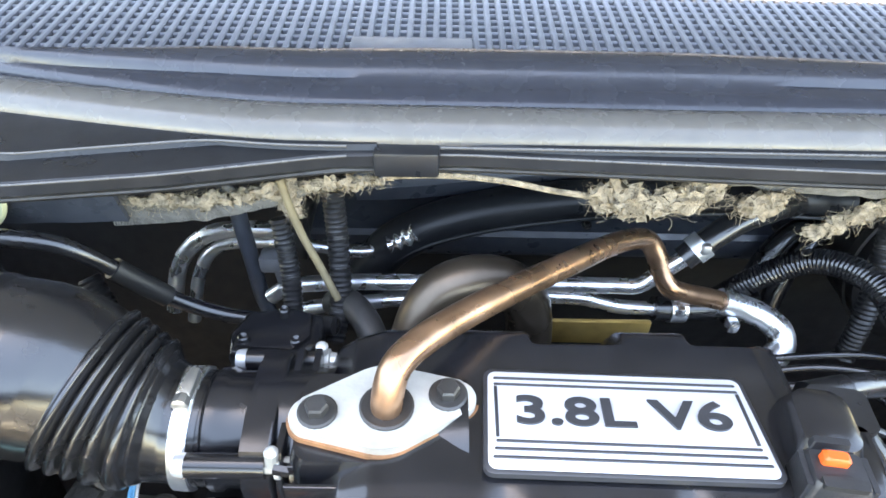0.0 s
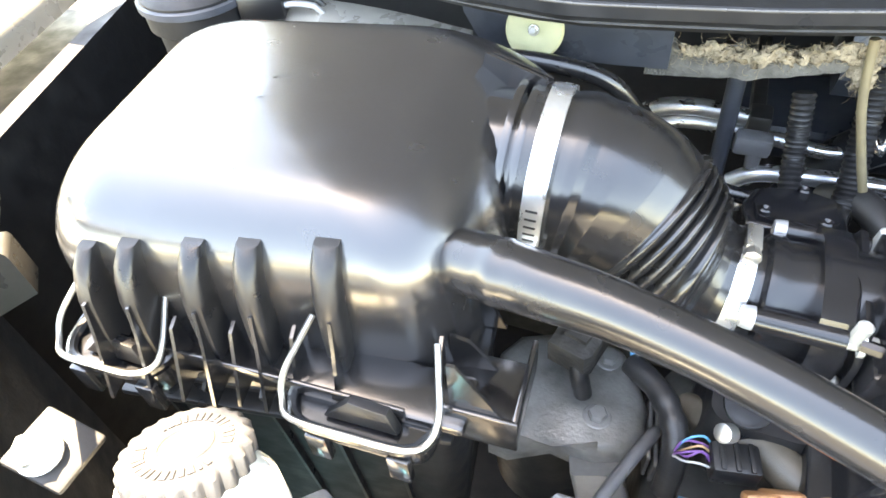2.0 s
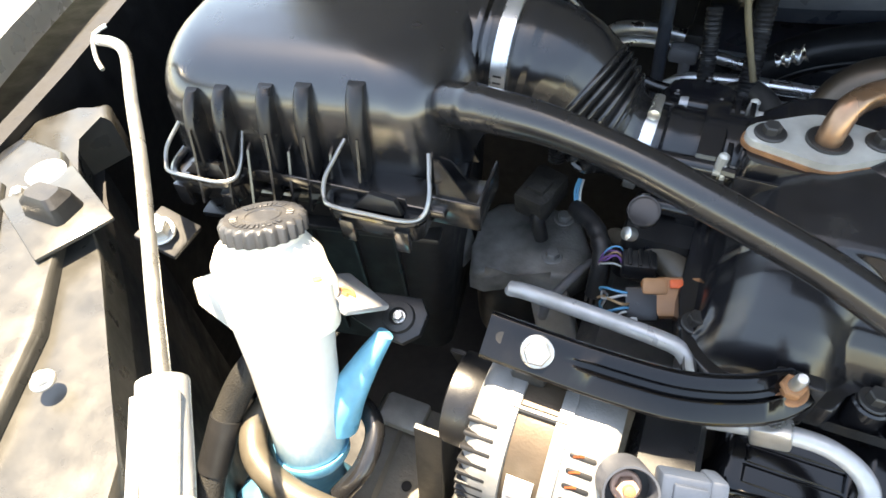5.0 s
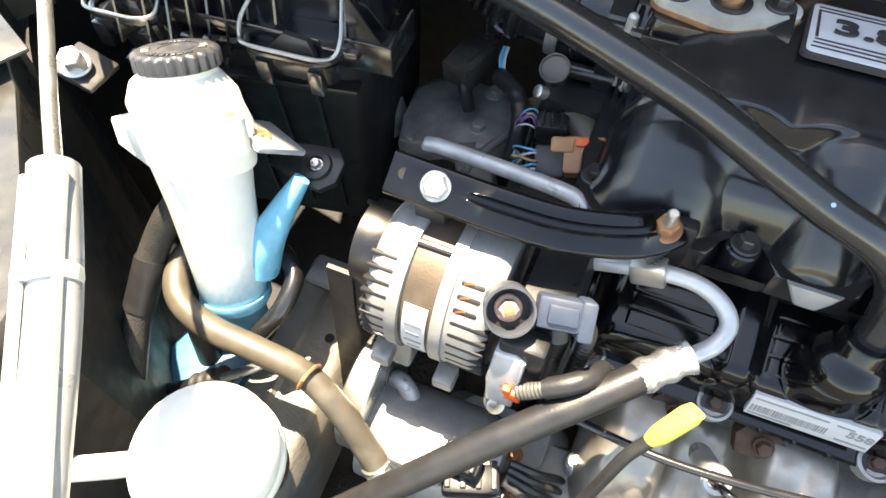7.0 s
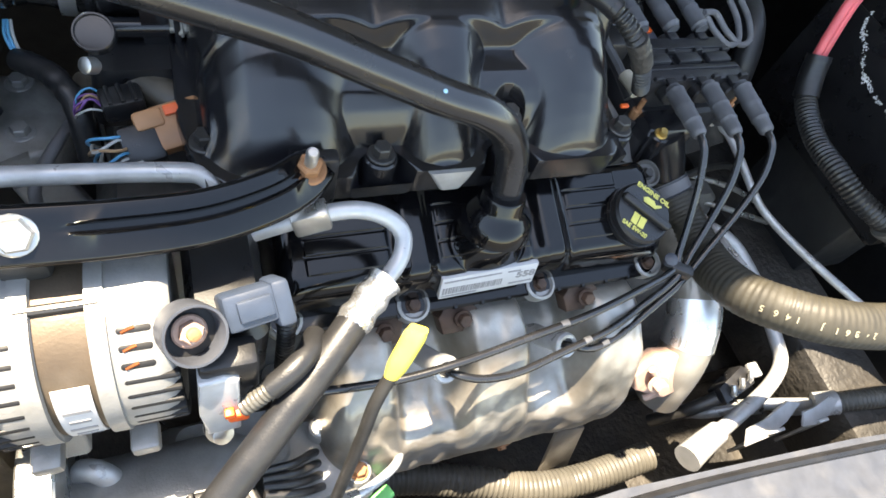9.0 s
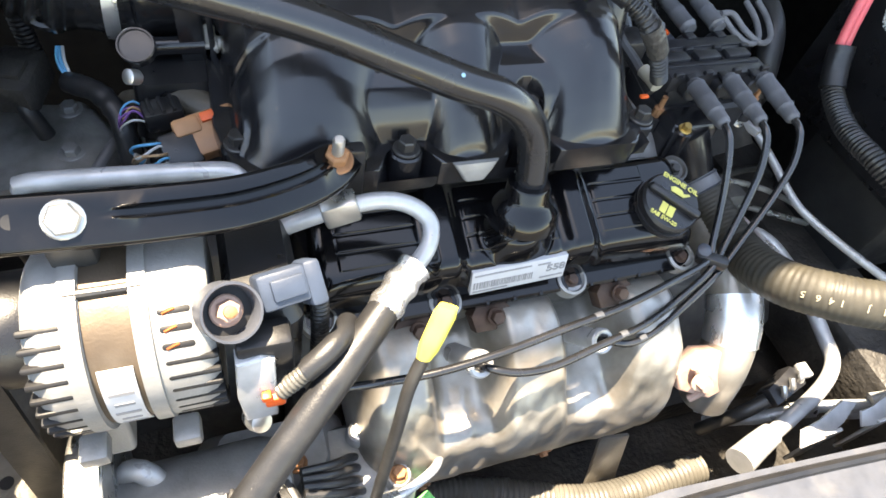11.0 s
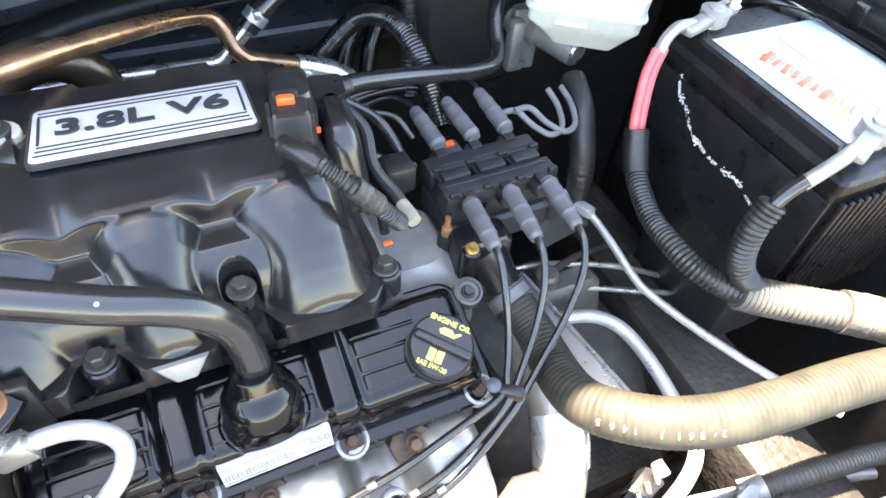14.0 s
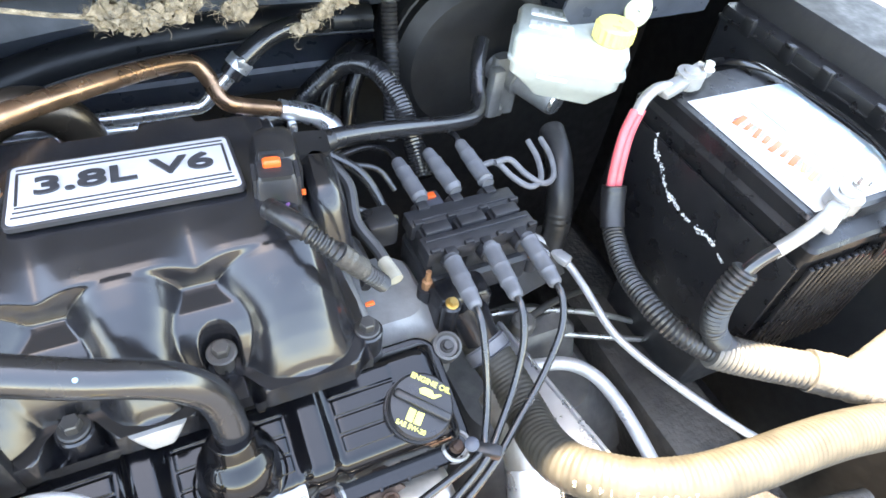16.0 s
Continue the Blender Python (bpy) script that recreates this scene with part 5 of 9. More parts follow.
        part("clip_keeper", on_ledge(prism([(-0.020, 0.0), (0.020, 0.0), (0.014, 0.012), (-0.006, 0.014)], -0.003, 0.003, basis((xc + 0.002, -0.030, 0.938), (1, 0, 0), (0, 0.25, 1)), 0.001)), PLASTIC_MATT, t)
        for dx in (-0.02, 0.024):
            part("tray_tooth", on_ledge(box((xc + dx, -0.040, 0.922), (0.012, 0.006, 0.022), 0.0015)), PLASTIC_BOX, t)
    # corner cell with a slanted gusset
    q = prism([(0.0, 0.940), (0.030, 0.940), (0.004, 0.982), (0.0, 0.982)], -0.0009, 0.0009, basis((0.0, -0.014, 0), (1, 0, 0), (0, 0, 1)), 0.0)
    part("gusset", on_ledge(q), PLASTIC_BOX, t)
    for c, size in (((0.014, -0.016, 0.936), (0.040, 0.003, 0.026)), ((0.032, 0.008, 0.936), (0.003, 0.050, 0.026)), ((0.014, 0.008, 0.926), (0.036, 0.046, 0.004))):
        part("corner_wall", on_ledge(box(c, size, 0.001)), PLASTIC_BOX, t)
    # ribs on the side wall and outlet spigot
    for y, z0, z1 in ((0.016, 0.948, 0.972), (0.045, 0.948, 0.985)):
        q = prism([(0.0, z0), (0.026, z0), (0.010, z1), (0.0, z1 + 0.004)], -0.0011, 0.0011, LID @ basis((0.004, y, 0), (1, 0, 0), (0, 0, 1)), 0.0)
        part("side_rib", q, PLASTIC_BOX, t)
    for z, r in ((0.036, 0.0535), (0.044, 0.0525)):
        part("outlet_ring", lathe([(0.048, z - 0.0022), (r, z - 0.0022), (r + 0.0006, z), (r, z + 0.0022), (0.048, z + 0.0022)], (-0.5225, 0.2245, 0.9905), (1, 0.05, -0.04), 48), PLASTIC_BOX, t)
    for y, z in ((0.283, 1.014), (0.273, 1.030), (0.260, 1.042), (0.245, 1.050)):
        q = prism([(-0.014, -0.016), (0.030, -0.022), (0.030, -0.006), (-0.010, 0.001)], -0.0010, 0.0010, basis((-0.502, y, z), (0.98, -0.18, 0.0), (0, 0, 1)), 0.0)
        part("corner_rib", q, PLASTIC_BOX, t)
    return t


air_box()


def intake_elbow():
    t = thing("intake_elbow", (-0.41, 0.21, 0.96), "black rubber intake elbow with bellows and steel clamps", "intake duct")
    a0, a1 = Vector((-0.520, 0.224, 0.991)), Vector((-0.455, 0.228, 0.988))
    part("spigot", tube([a0, (a0 + a1) / 2, a1], 0.0465, 36), PLASTIC_BOX, t)
    rings, seg = [], 64
    keys = [0.0, 0.18, 0.34, 0.46, 0.60, 0.76, 0.84, 0.92, 1.0]
    axes = [(1, 0.05, -0.04), (1, 0.04, -0.08), (1, -0.02, -0.22), (0.88, -0.14, -0.44), (0.84, -0.18, -0.50), (0.88, -0.15, -0.42), (0.95, -0.08, -0.26), (1, -0.02, -0.14), (1, 0, -0.10)]
    mids = [(-0.480, 0.227, 0.990), (-0.460, 0.228, 0.988), (-0.440, 0.229, 0.984), (-0.423, 0.230, 0.976), (-0.406, 0.230, 0.964), (-0.385, 0.229, 0.945), (-0.368, 0.229, 0.932), (-0.353, 0.229, 0.925), (-0.337, 0.229, 0.921)]
    def smooth(col):
        v = np.interp(np.linspace(0, 1, 321), keys, col)
        for _ in range(110):
            v[1:-1] = 0.25 * v[:-2] + 0.5 * v[1:-1] + 0.25 * v[2:]
        return v

    axs = [smooth([a[d] for a in axes]) for d in range(3)]
    cen = [smooth([m[d] for m in mids]) for d in range(3)]
    for k in range(321):
        f = k / 320
        ax = Vector([float(axs[d][k]) for d in range(3)]).normalized()
        c = Vector([float(cen[d][k]) for d in range(3)])
        r = float(np.interp(f, [0, 0.03, 0.12, 0.14, 0.19, 0.24, 0.28, 0.32, 0.40, 0.50, 0.60, 0.835, 0.86, 0.90, 1.0], [0.0505, 0.0515, 0.0515, 0.0500, 0.0500, 0.0522, 0.0528, 0.0514, 0.0530, 0.0522, 0.0500, 0.0440, 0.0390, 0.0372, 0.0372]))
        if 0.600 < f < 0.835:
            r += 0.0050 * abs(math.sin((f - 0.600) / 0.047 * math.pi)) ** 0.8 - 0.0010
        r += 0.0012 * math.exp(-((f - 0.155) / 0.008) ** 2)
        fr = frame_of(ax)
        rings.append([c + fr.to_3x3() @ Vector((r * math.cos(2 * math.pi * a / seg), r * math.sin(2 * math.pi * a / seg), 0)) for a in range(seg)])
    part("duct", rings_to_bm(rings), RUBBER, t, sharp=60)
    hose_clamp(t, (-0.465, 0.2275, 0.9885), (1, 0.05, -0.05), 0.0518, 0.0125, (0.05, -0.92, -0.40))
    hose_clamp(t, (-0.346, 0.229, 0.922), (1, 0.0, -0.10), 0.0382, 0.0105, (0, 0.05, 0.99))
    part("tuning_port", lathe([(0.010, -0.012), (0.0165, -0.012), (0.0165, 0.008), (0.0145, 0.0115), (0.0115, 0.0115), (0.0108, 0.006), (0.003, 0.006)], (-0.388, 0.206, 0.918), (-0.05, -0.75, 0.62), 28), RUBBER, t)


intake_elbow()


def throttle_body():
    t = thing("throttle_body", (-0.30, 0.229, 0.92), "black throttle body with long bolts and brass-tipped screws", "throttle body")
    ax = (0, 0.229, 0.921)
    part("barrel", lathe([(0.030, -0.345), (0.0365, -0.345), (0.0365, -0.332), (0.0395, -0.329), (0.0395, -0.322), (0.0375, -0.319), (0.0375, -0.303), (0.041, -0.300), (0.041, -0.255), (0.03, -0.255)], ax, (1, 0, 0), 44), PLASTIC, t)
    part("body_block", prism([(-0.047, -0.040), (0.047, -0.040), (0.049, 0.010), (0.036, 0.034), (0.018, 0.0405), (-0.018, 0.0405), (-0.038, 0.034), (-0.049, 0.012)], -0.303, -0.284, basis(ax, (0, 1, 0), (0, 0, 1), (1, 0, 0)), 0.003, 3), PLASTIC, t)
    for x in (-0.2795, -0.268):
        part("rib_plate", prism([(-0.050, -0.042), (0.050, -0.042), (0.051, 0.014), (0.038, 0.036), (-0.040, 0.036), (-0.051, 0.014)], x - 0.0022, x + 0.0022, basis(ax, (0, 1, 0), (0, 0, 1), (1, 0, 0)), 0.0012), PLASTIC, t)
    # long bolts along the body: tube, pale sleeve end and brass-tinted nut
    for y, z, x0, x1 in ((0.188, 0.945, -0.338, -0.288), (0.270, 0.941, -0.323, -0.272), (0.272, 0.897, -0.323, -0.272), (0.186, 0.897, -0.332, -0.285)):
        part("bolt_tube", tube([(x0 + 0.004, y, z), ((x0 + x1) / 2, y, z), (x1, y, z)], 0.0072, 16), PLASTIC, t)
        part("sleeve_end", lathe([(0.003, -0.003), (0.0062, -0.003), (0.0070, 0.001), (0.0070, 0.008), (0.004, 0.008)], (x0, y, z), (1, 0, 0), 16), PIPE_WHITE, t, "pale metal sleeve end")
        part("screw", merge(lathe([(0.002, -0.010), (0.0042, -0.010), (0.0042, 0.0), (0.0078, 0.0), (0.0078, 0.003), (0.0055, 0.004), (0.0050, 0.009), (0.002, 0.009)], (x1 + 0.006, y, z), (1, 0, 0.08), 10), lathe([(0.001, -0.004), (0.0040, -0.004), (0.0042, 0.009), (0.002, 0.011)], (x1 + 0.004, y, z + 0.006), (0.1, 0, 1), 10)), PLATE_STEEL, t, "brass-tinted screw with a pale tip")
    part("motor_cover", prism([(-0.030, -0.020), (0.020, -0.024), (0.034, -0.008), (0.032, 0.020), (0.008, 0.028), (-0.026, 0.022), (-0.034, 0.0)], 0.885, 0.928, Matrix.Translation((-0.310, 0.306, 0)), 0.005, 3), PLASTIC, t)
    part("cover_lid", prism([(-0.024, -0.016), (0.016, -0.019), (0.027, -0.006), (0.025, 0.016), (0.006, 0.022), (-0.021, 0.017), (-0.027, 0.0)], 0.928, 0.932, Matrix.Translation((-0.310, 0.306, 0)), 0.0015), PLASTIC, t)
    for dx, dy in ((-0.020, -0.010), (0.018, -0.012), (0.004, 0.018)):
        part("cover_screw", lathe([(0.001, 0.932), (0.0042, 0.932), (0.0042, 0.9345), (0.003, 0.9355), (0.001, 0.934)], (-0.310 + dx, 0.306 + dy, 0), (0, 0, 1), 14), PLASTIC, t)
    # rails that tie the body to the plenum neck
    for y0, y1 in ((0.208, 0.196), (0.185, 0.172)):
        part("tie_rail", tube([(-0.282, y0, 0.948), (-0.245, (y0 + y1) / 2, 0.949), (-0.200, y1, 0.950)], 0.0042, 8), PLASTIC, t)
    part("neck_web", box((-0.240, 0.206, 0.928), (0.070, 0.074, 0.030), 0.005), PLASTIC, t)
    part("vacuum_cap", lathe([(0.008, 0), (0.0125, 0.002), (0.013, 0.0095), (0.0122, 0.0105), (0.0112, 0.0105), (0.0106, 0.0090), (0.004, 0.0092)], (-0.328, 0.146, 0.922), (-0.1, -0.50, 0.85), 24), PLASTIC, t, "round glossy black cap")
    part("vacuum_tip", lathe([(0.004, 0), (0.0055, 0.002), (0.0055, 0.010), (0.003, 0.011)], (-0.331, 0.135, 0.908), (-0.6, -0.5, 0.5), 12), STEEL, t)
    part("lower_housing", shell([(0.84, -0.31, 0.18, 0.035, 0.035, 0.012), (0.885, -0.31, 0.185, 0.030, 0.030, 0.012)]), PLASTIC_MATT, t)
    p = thing("valve_plug", (-0.427, 0.21, 0.85), "grimy brown-grey plug block under the intake elbow", "plug")
    m = basis((-0.427, 0.211, 0.856), (0.93, -0.25, 0.0), (0.25, 0.90, 0.1)) @ Matrix.Scale(1.08, 4)
    part("body", prism([(-0.015, -0.022), (0.012, -0.022), (0.015, -0.016), (0.015, 0.020), (-0.012, 0.022), (-0.015, 0.016)], -0.014, 0.010, m, 0.002), GRIME, p)
    part("cap", prism([(-0.008, -0.012), (0.008, -0.012), (0.009, 0.004), (-0.008, 0.006)], 0.010, 0.014, m, 0.0012), GRIME, p)
    part("lead", tube([(-0.428, 0.200, 0.850), (-0.424, 0.190, 0.838), (-0.418, 0.188, 0.815)], 0.007, 12), RUBBER_MATT, p)


throttle_body()


def egr():
    t = thing("egr_tube", (-0.22, 0.207, 0.97), "heat-tinted copper-brown EGR tube on a pale steel flange", "exhaust tube")
    # oval plate: a round middle with a small round ear at each end
    o = []
    rm, re_, xe = 0.0285, 0.0125, 0.0415
    lean = math.acos((rm - re_) / xe)
    for c, r, a0, a1 in ((xe, re_, -lean, lean), (0.0, rm, lean, math.pi - lean), (-xe, re_, math.pi - lean, math.pi + lean), (0.0, rm, math.pi + lean, 2 * math.pi - lean)):
        for k in range(13):
            a = a0 + (a1 - a0) * k / 12
            p = (c + r * math.cos(a), r * math.sin(a))
            if not o or math.dist(o[-1], p) > 1e-5:
                o.append(p)
    if math.dist(o[0], o[-1]) < 1e-5:
        o.pop()
    m = Matrix.Translation((-0.2205, 0.209, 0)) @ Matrix.Rotation(radians(9), 4, "Z")
    part("gasket", prism([(x * 1.03, y * 1.06) for x, y in o], 0.967, 0.9705, m, 0.0), RUST, t)
    part("flange_plate", prism(o, 0.9705, 0.9765, m, 0.0015), PLATE_STEEL, t, "pale steel diamond flange plate")
    part("tube_collar", lathe([(0.010, 0.9765), (0.0155, 0.9765), (0.0158, 0.9785), (0.0145, 0.9790), (0.0105, 0.9770)], (-0.2185, 0.207, 0), (0, 0, 1), 28), STEEL_DARK, t)
    for x, y in ((-0.2575, 0.2035), (-0.1835, 0.2165)):
        bolt_part(t, (x, y, 0.9765), (0, 0, 1), 0.0068, 0.007, 0.0115, STEEL_DARK)
    line = [(-0.2185, 0.207, 0.968), (-0.218, 0.209, 0.985), (-0.213, 0.219, 0.999), (-0.198, 0.238, 1.000), (-0.170, 0.268, 0.993), (-0.130, 0.308, 0.980), (-0.085, 0.352, 0.964), (-0.050, 0.388, 0.949), (-0.022, 0.412, 0.937), (-0.005, 0.421, 0.928), (0.005, 0.418, 0.915), (0.011, 0.410, 0.900), (0.019, 0.403, 0.889), (0.035, 0.405, 0.880), (0.062, 0.412, 0.868), (0.085, 0.416, 0.858)]
    part("tube", tube(line, 0.0094, 20, 0.004), COPPER, t)
    e = thing("pipe_elbow", (0.12, 0.41, 0.85), "bright aluminium elbow joining the EGR tube", "pipe elbow")
    part("elbow", tube([(0.078, 0.415, 0.861), (0.100, 0.415, 0.853), (0.122, 0.409, 0.846), (0.136, 0.398, 0.838), (0.136, 0.386, 0.828), (0.122, 0.376, 0.820), (0.100, 0.372, 0.816)], 0.0125, 20, 0.004), ALU_TUBE, e)
    part("tab", box((0.088, 0.398, 0.846), (0.010, 0.012, 0.012), 0.002), ALU_TUBE, e)
    p = thing("exhaust_crossover", (-0.16, 0.33, 0.93), "heat-browned steel crossover pipe arching behind the plenum", "exhaust pipe")
    part("pipe", tube([(-0.212, 0.300, 0.86), (-0.209, 0.308, 0.900), (-0.203, 0.318, 0.930), (-0.188, 0.329, 0.950), (-0.163, 0.336, 0.957), (-0.138, 0.340, 0.950), (-0.121, 0.342, 0.928), (-0.115, 0.342, 0.895), (-0.114, 0.34, 0.85)], 0.0190, 24, 0.005), PIPE_BROWN, p)
    part("pipe_seam", lathe([(0.019, -0.003), (0.0205, -0.002), (0.0205, 0.002), (0.019, 0.003)], (-0.2085, 0.309, 0.903), (0.1, 0.25, 0.95), 24), PIPE_BROWN, p)


egr()


def pcv_hose():
    t = thing("breather_hose", (-0.3, 0.08, 0.98), "smooth black rubber breather hose from air box to valve cover", "hose")
    line = [(-0.488, 0.126, 1.006), (-0.468, 0.121, 1.011), (-0.440, 0.114, 1.017), (-0.400, 0.106, 1.021), (-0.345, 0.093, 1.019), (-0.285, 0.079, 1.008), (-0.225, 0.067, 0.993), (-0.175, 0.055, 0.976), (-0.132, 0.046, 0.960), (-0.100, 0.041, 0.949), (-0.078, 0.039, 0.932), (-0.064, 0.037, 0.908), (-0.059, 0.030, 0.875), (-0.061, 0.020, 0.838)]

    def rad(f, s):
        r = 0.0125 + 0.0042 * ease(0.24, 0.04, f) + 0.0018 * ease(0.95, 0.985, f)
        return r + (0.0009 if abs(f - 0.055) < 0.008 else 0)

    part("hose", tube(line, rad, 24, 0.004, True, 0.8), RUBBER, t)
    part("paint_dab", lathe([(0.0006, 0.0), (0.0016, 0.0), (0.0015, 0.0004), (0.0006, 0.0006)], (-0.132, 0.0385, 0.9706), (0, -0.5, 0.86), 8), PAINT_BLUE, t, "small pale blue paint dab")


pcv_hose()


# ---- left front: reservoir, alternator, brackets and pipes ----
def reservoir():
    top, low = Vector((-0.572, -0.004, 0.955)), Vector((-0.537, -0.075, 0.775))
    up = (top - low).normalized()
    t = thing("coolant_reservoir", low, "milky white upright reservoir with a black ribbed cap", "reservoir")

    def at(s):
        return low + up * s

    h = (top - low).length
    part("tank", lathe([(0.015, 0.0), (0.027, 0.002), (0.030, 0.012), (0.0315, 0.05), (0.0345, 0.10), (0.0385, h - 0.06), (0.041, h - 0.03), (0.038, h - 0.012), (0.030, h), (0.027, h + 0.004), (0.027, h + 0.010)], low, up, 40), RES_FLUID, t)
    m = basis(at(h - 0.055), (0.85, -0.45, 0.0), (0.45, 0.85, 0.0), up)
    part("shoulder", shell([(0.0, 0, 0, 0.041, 0.037, 0.020), (0.030, 0, 0, 0.043, 0.040, 0.022), (0.044, 0, 0, 0.037, 0.036, 0.022), (0.050, 0, 0, 0.030, 0.030, 0.02)], m), RES_WHITE, t)
    part("left_ear", prism([(-0.02, -0.03), (0.018, -0.02), (0.012, 0.02), (-0.02, 0.015)], -0.012, 0.012, m @ Matrix.Translation((-0.040, -0.016, -0.008)), 0.004), RES_WHITE, t)
    part("right_ear", lathe([(0.004, -0.012), (0.010, -0.012), (0.010, 0.014), (0.006, 0.016)], m @ Vector((0.044, 0.014, 0.032)), up, 20), RES_WHITE, t)
    part("ear_plug", lathe([(0.001, 0), (0.0035, 0), (0.0035, 0.002), (0.001, 0.002)], m @ Vector((0.044, 0.014, 0.048)), up, 12), YELLOW, t)
    # bracket plate
    bp = box((0, 0, 0), (0.050, 0.006, 0.050), 0.004, None, 2)
    bmesh.ops.transform(bp, matrix=basis((-0.522, 0.006, 0.905), (0.9, -0.35, 0.0), (0.25, 0.60, 0.75)), verts=bp.verts)
    part("bracket_plate", bp, PIPE_WHITE, t, "pale painted bracket plate")
    bolt_part(t, (-0.520, 0.000, 0.908), (0.2, -0.75, 0.6), 0.0055, 0.006, 0.009, RUST)
    # low scalloped cap
    n = 132
    rings = []
    for z, r, g in ((0.0, 0.0275, 0), (0.001, 0.0300, 0.0012), (0.011, 0.0298, 0.0014), (0.0130, 0.0285, 0.0010), (0.0138, 0.0270, 0.0003), (0.0134, 0.0255, 0), (0.0134, 0.0140, 0), (0.0142, 0.0135, 0), (0.0142, 0.0120, 0), (0.0132, 0.0115, 0), (0.0132, 0.0040, 0)):
        mm = Matrix.Translation(at(h + 0.008)) @ frame_of(up)
        rings.append([mm @ Vector(((r + g * (1 - 2 * abs(math.sin(11 * math.pi * k / 66)) ** 3)) * math.cos(2 * math.pi * k / n), (r + g * (1 - 2 * abs(math.sin(11 * math.pi * k / 66)) ** 3)) * math.sin(2 * math.pi * k / n), z)) for k in range(n)])
    cap = part("cap", rings_to_bm(rings), CAP_GREY, t, "black ribbed screw cap with embossed marks")
    for k in range(34):
        if k % 17 > 13:
            continue
        a = 2 * math.pi * k / 34
        q = box((0.0200 * math.cos(a), 0.0200 * math.sin(a), 0.0139), (0.0055, 0.0018 + 0.0008 * (k % 3), 0.0012), 0.0003, Matrix.Rotation(a, 3, "Z"), 1)
        bmesh.ops.transform(q, matrix=Matrix.Translation(at(h + 0.008)) @ frame_of(up), verts=q.verts)
        part("embossed_mark", q, CAP_GREY, cap)
    # blue fluid showing in the foot
    part("foot_rim", lathe([(0.015, -0.010), (0.028, -0.006), (0.0315, 0.0), (0.0310, 0.006)], low, up, 36), RES_BLUE, t, "blue foot of the tank")
    # blue filler spout and lower washer tank
    w = thing("washer_tank", (-0.55, -0.06, 0.6), "translucent blue washer tank with a slanted filler spout", "washer tank")
    part("tank", shell([(0.42, -0.60, -0.12, 0.070, 0.10, 0.03), (0.60, -0.60, -0.115, 0.062, 0.090, 0.03), (0.635, -0.595, -0.11, 0.052, 0.078, 0.03), (0.645, -0.59, -0.105, 0.040, 0.062, 0.028)]), TANK_BLUE, w)
    part("neck", tube([(-0.560, -0.062, 0.635), (-0.552, -0.068, 0.70), (-0.540, -0.072, 0.765)], 0.022, 20), TANK_BLUE, w)
    part("spout", tube([(-0.522, -0.052, 0.800), (-0.513, -0.038, 0.828), (-0.501, -0.018, 0.855), (-0.490, -0.001, 0.876)], lambda f, s: 0.020 - 0.013 * f, 20), RES_BLUE, w, "sky-blue plastic filler spout")


reservoir()


def braided_hose():
    t = thing("braided_black_hose", (-0.60, -0.07, 0.6), "thick black braided hose dropping beside the reservoir", "hose")
    line = [(-0.56, -0.02, 0.868), (-0.588, -0.052, 0.85), (-0.606, -0.086, 0.81), (-0.609, -0.121, 0.775), (-0.605, -0.16, 0.735), (-0.602, -0.199, 0.69), (-0.607, -0.249, 0.6)]
    part("hose", tube(line, 0.0125, 20, 0.005), RUBBER_BRAID, t)
    part("guard_sleeve", tube([Vector(line[2]), Vector(line[2]).lerp(Vector(line[3]), 0.5), Vector(line[3])], 0.0138, 20), RUBBER_MATT, t, "smooth rubber guard sleeve")


braided_hose()


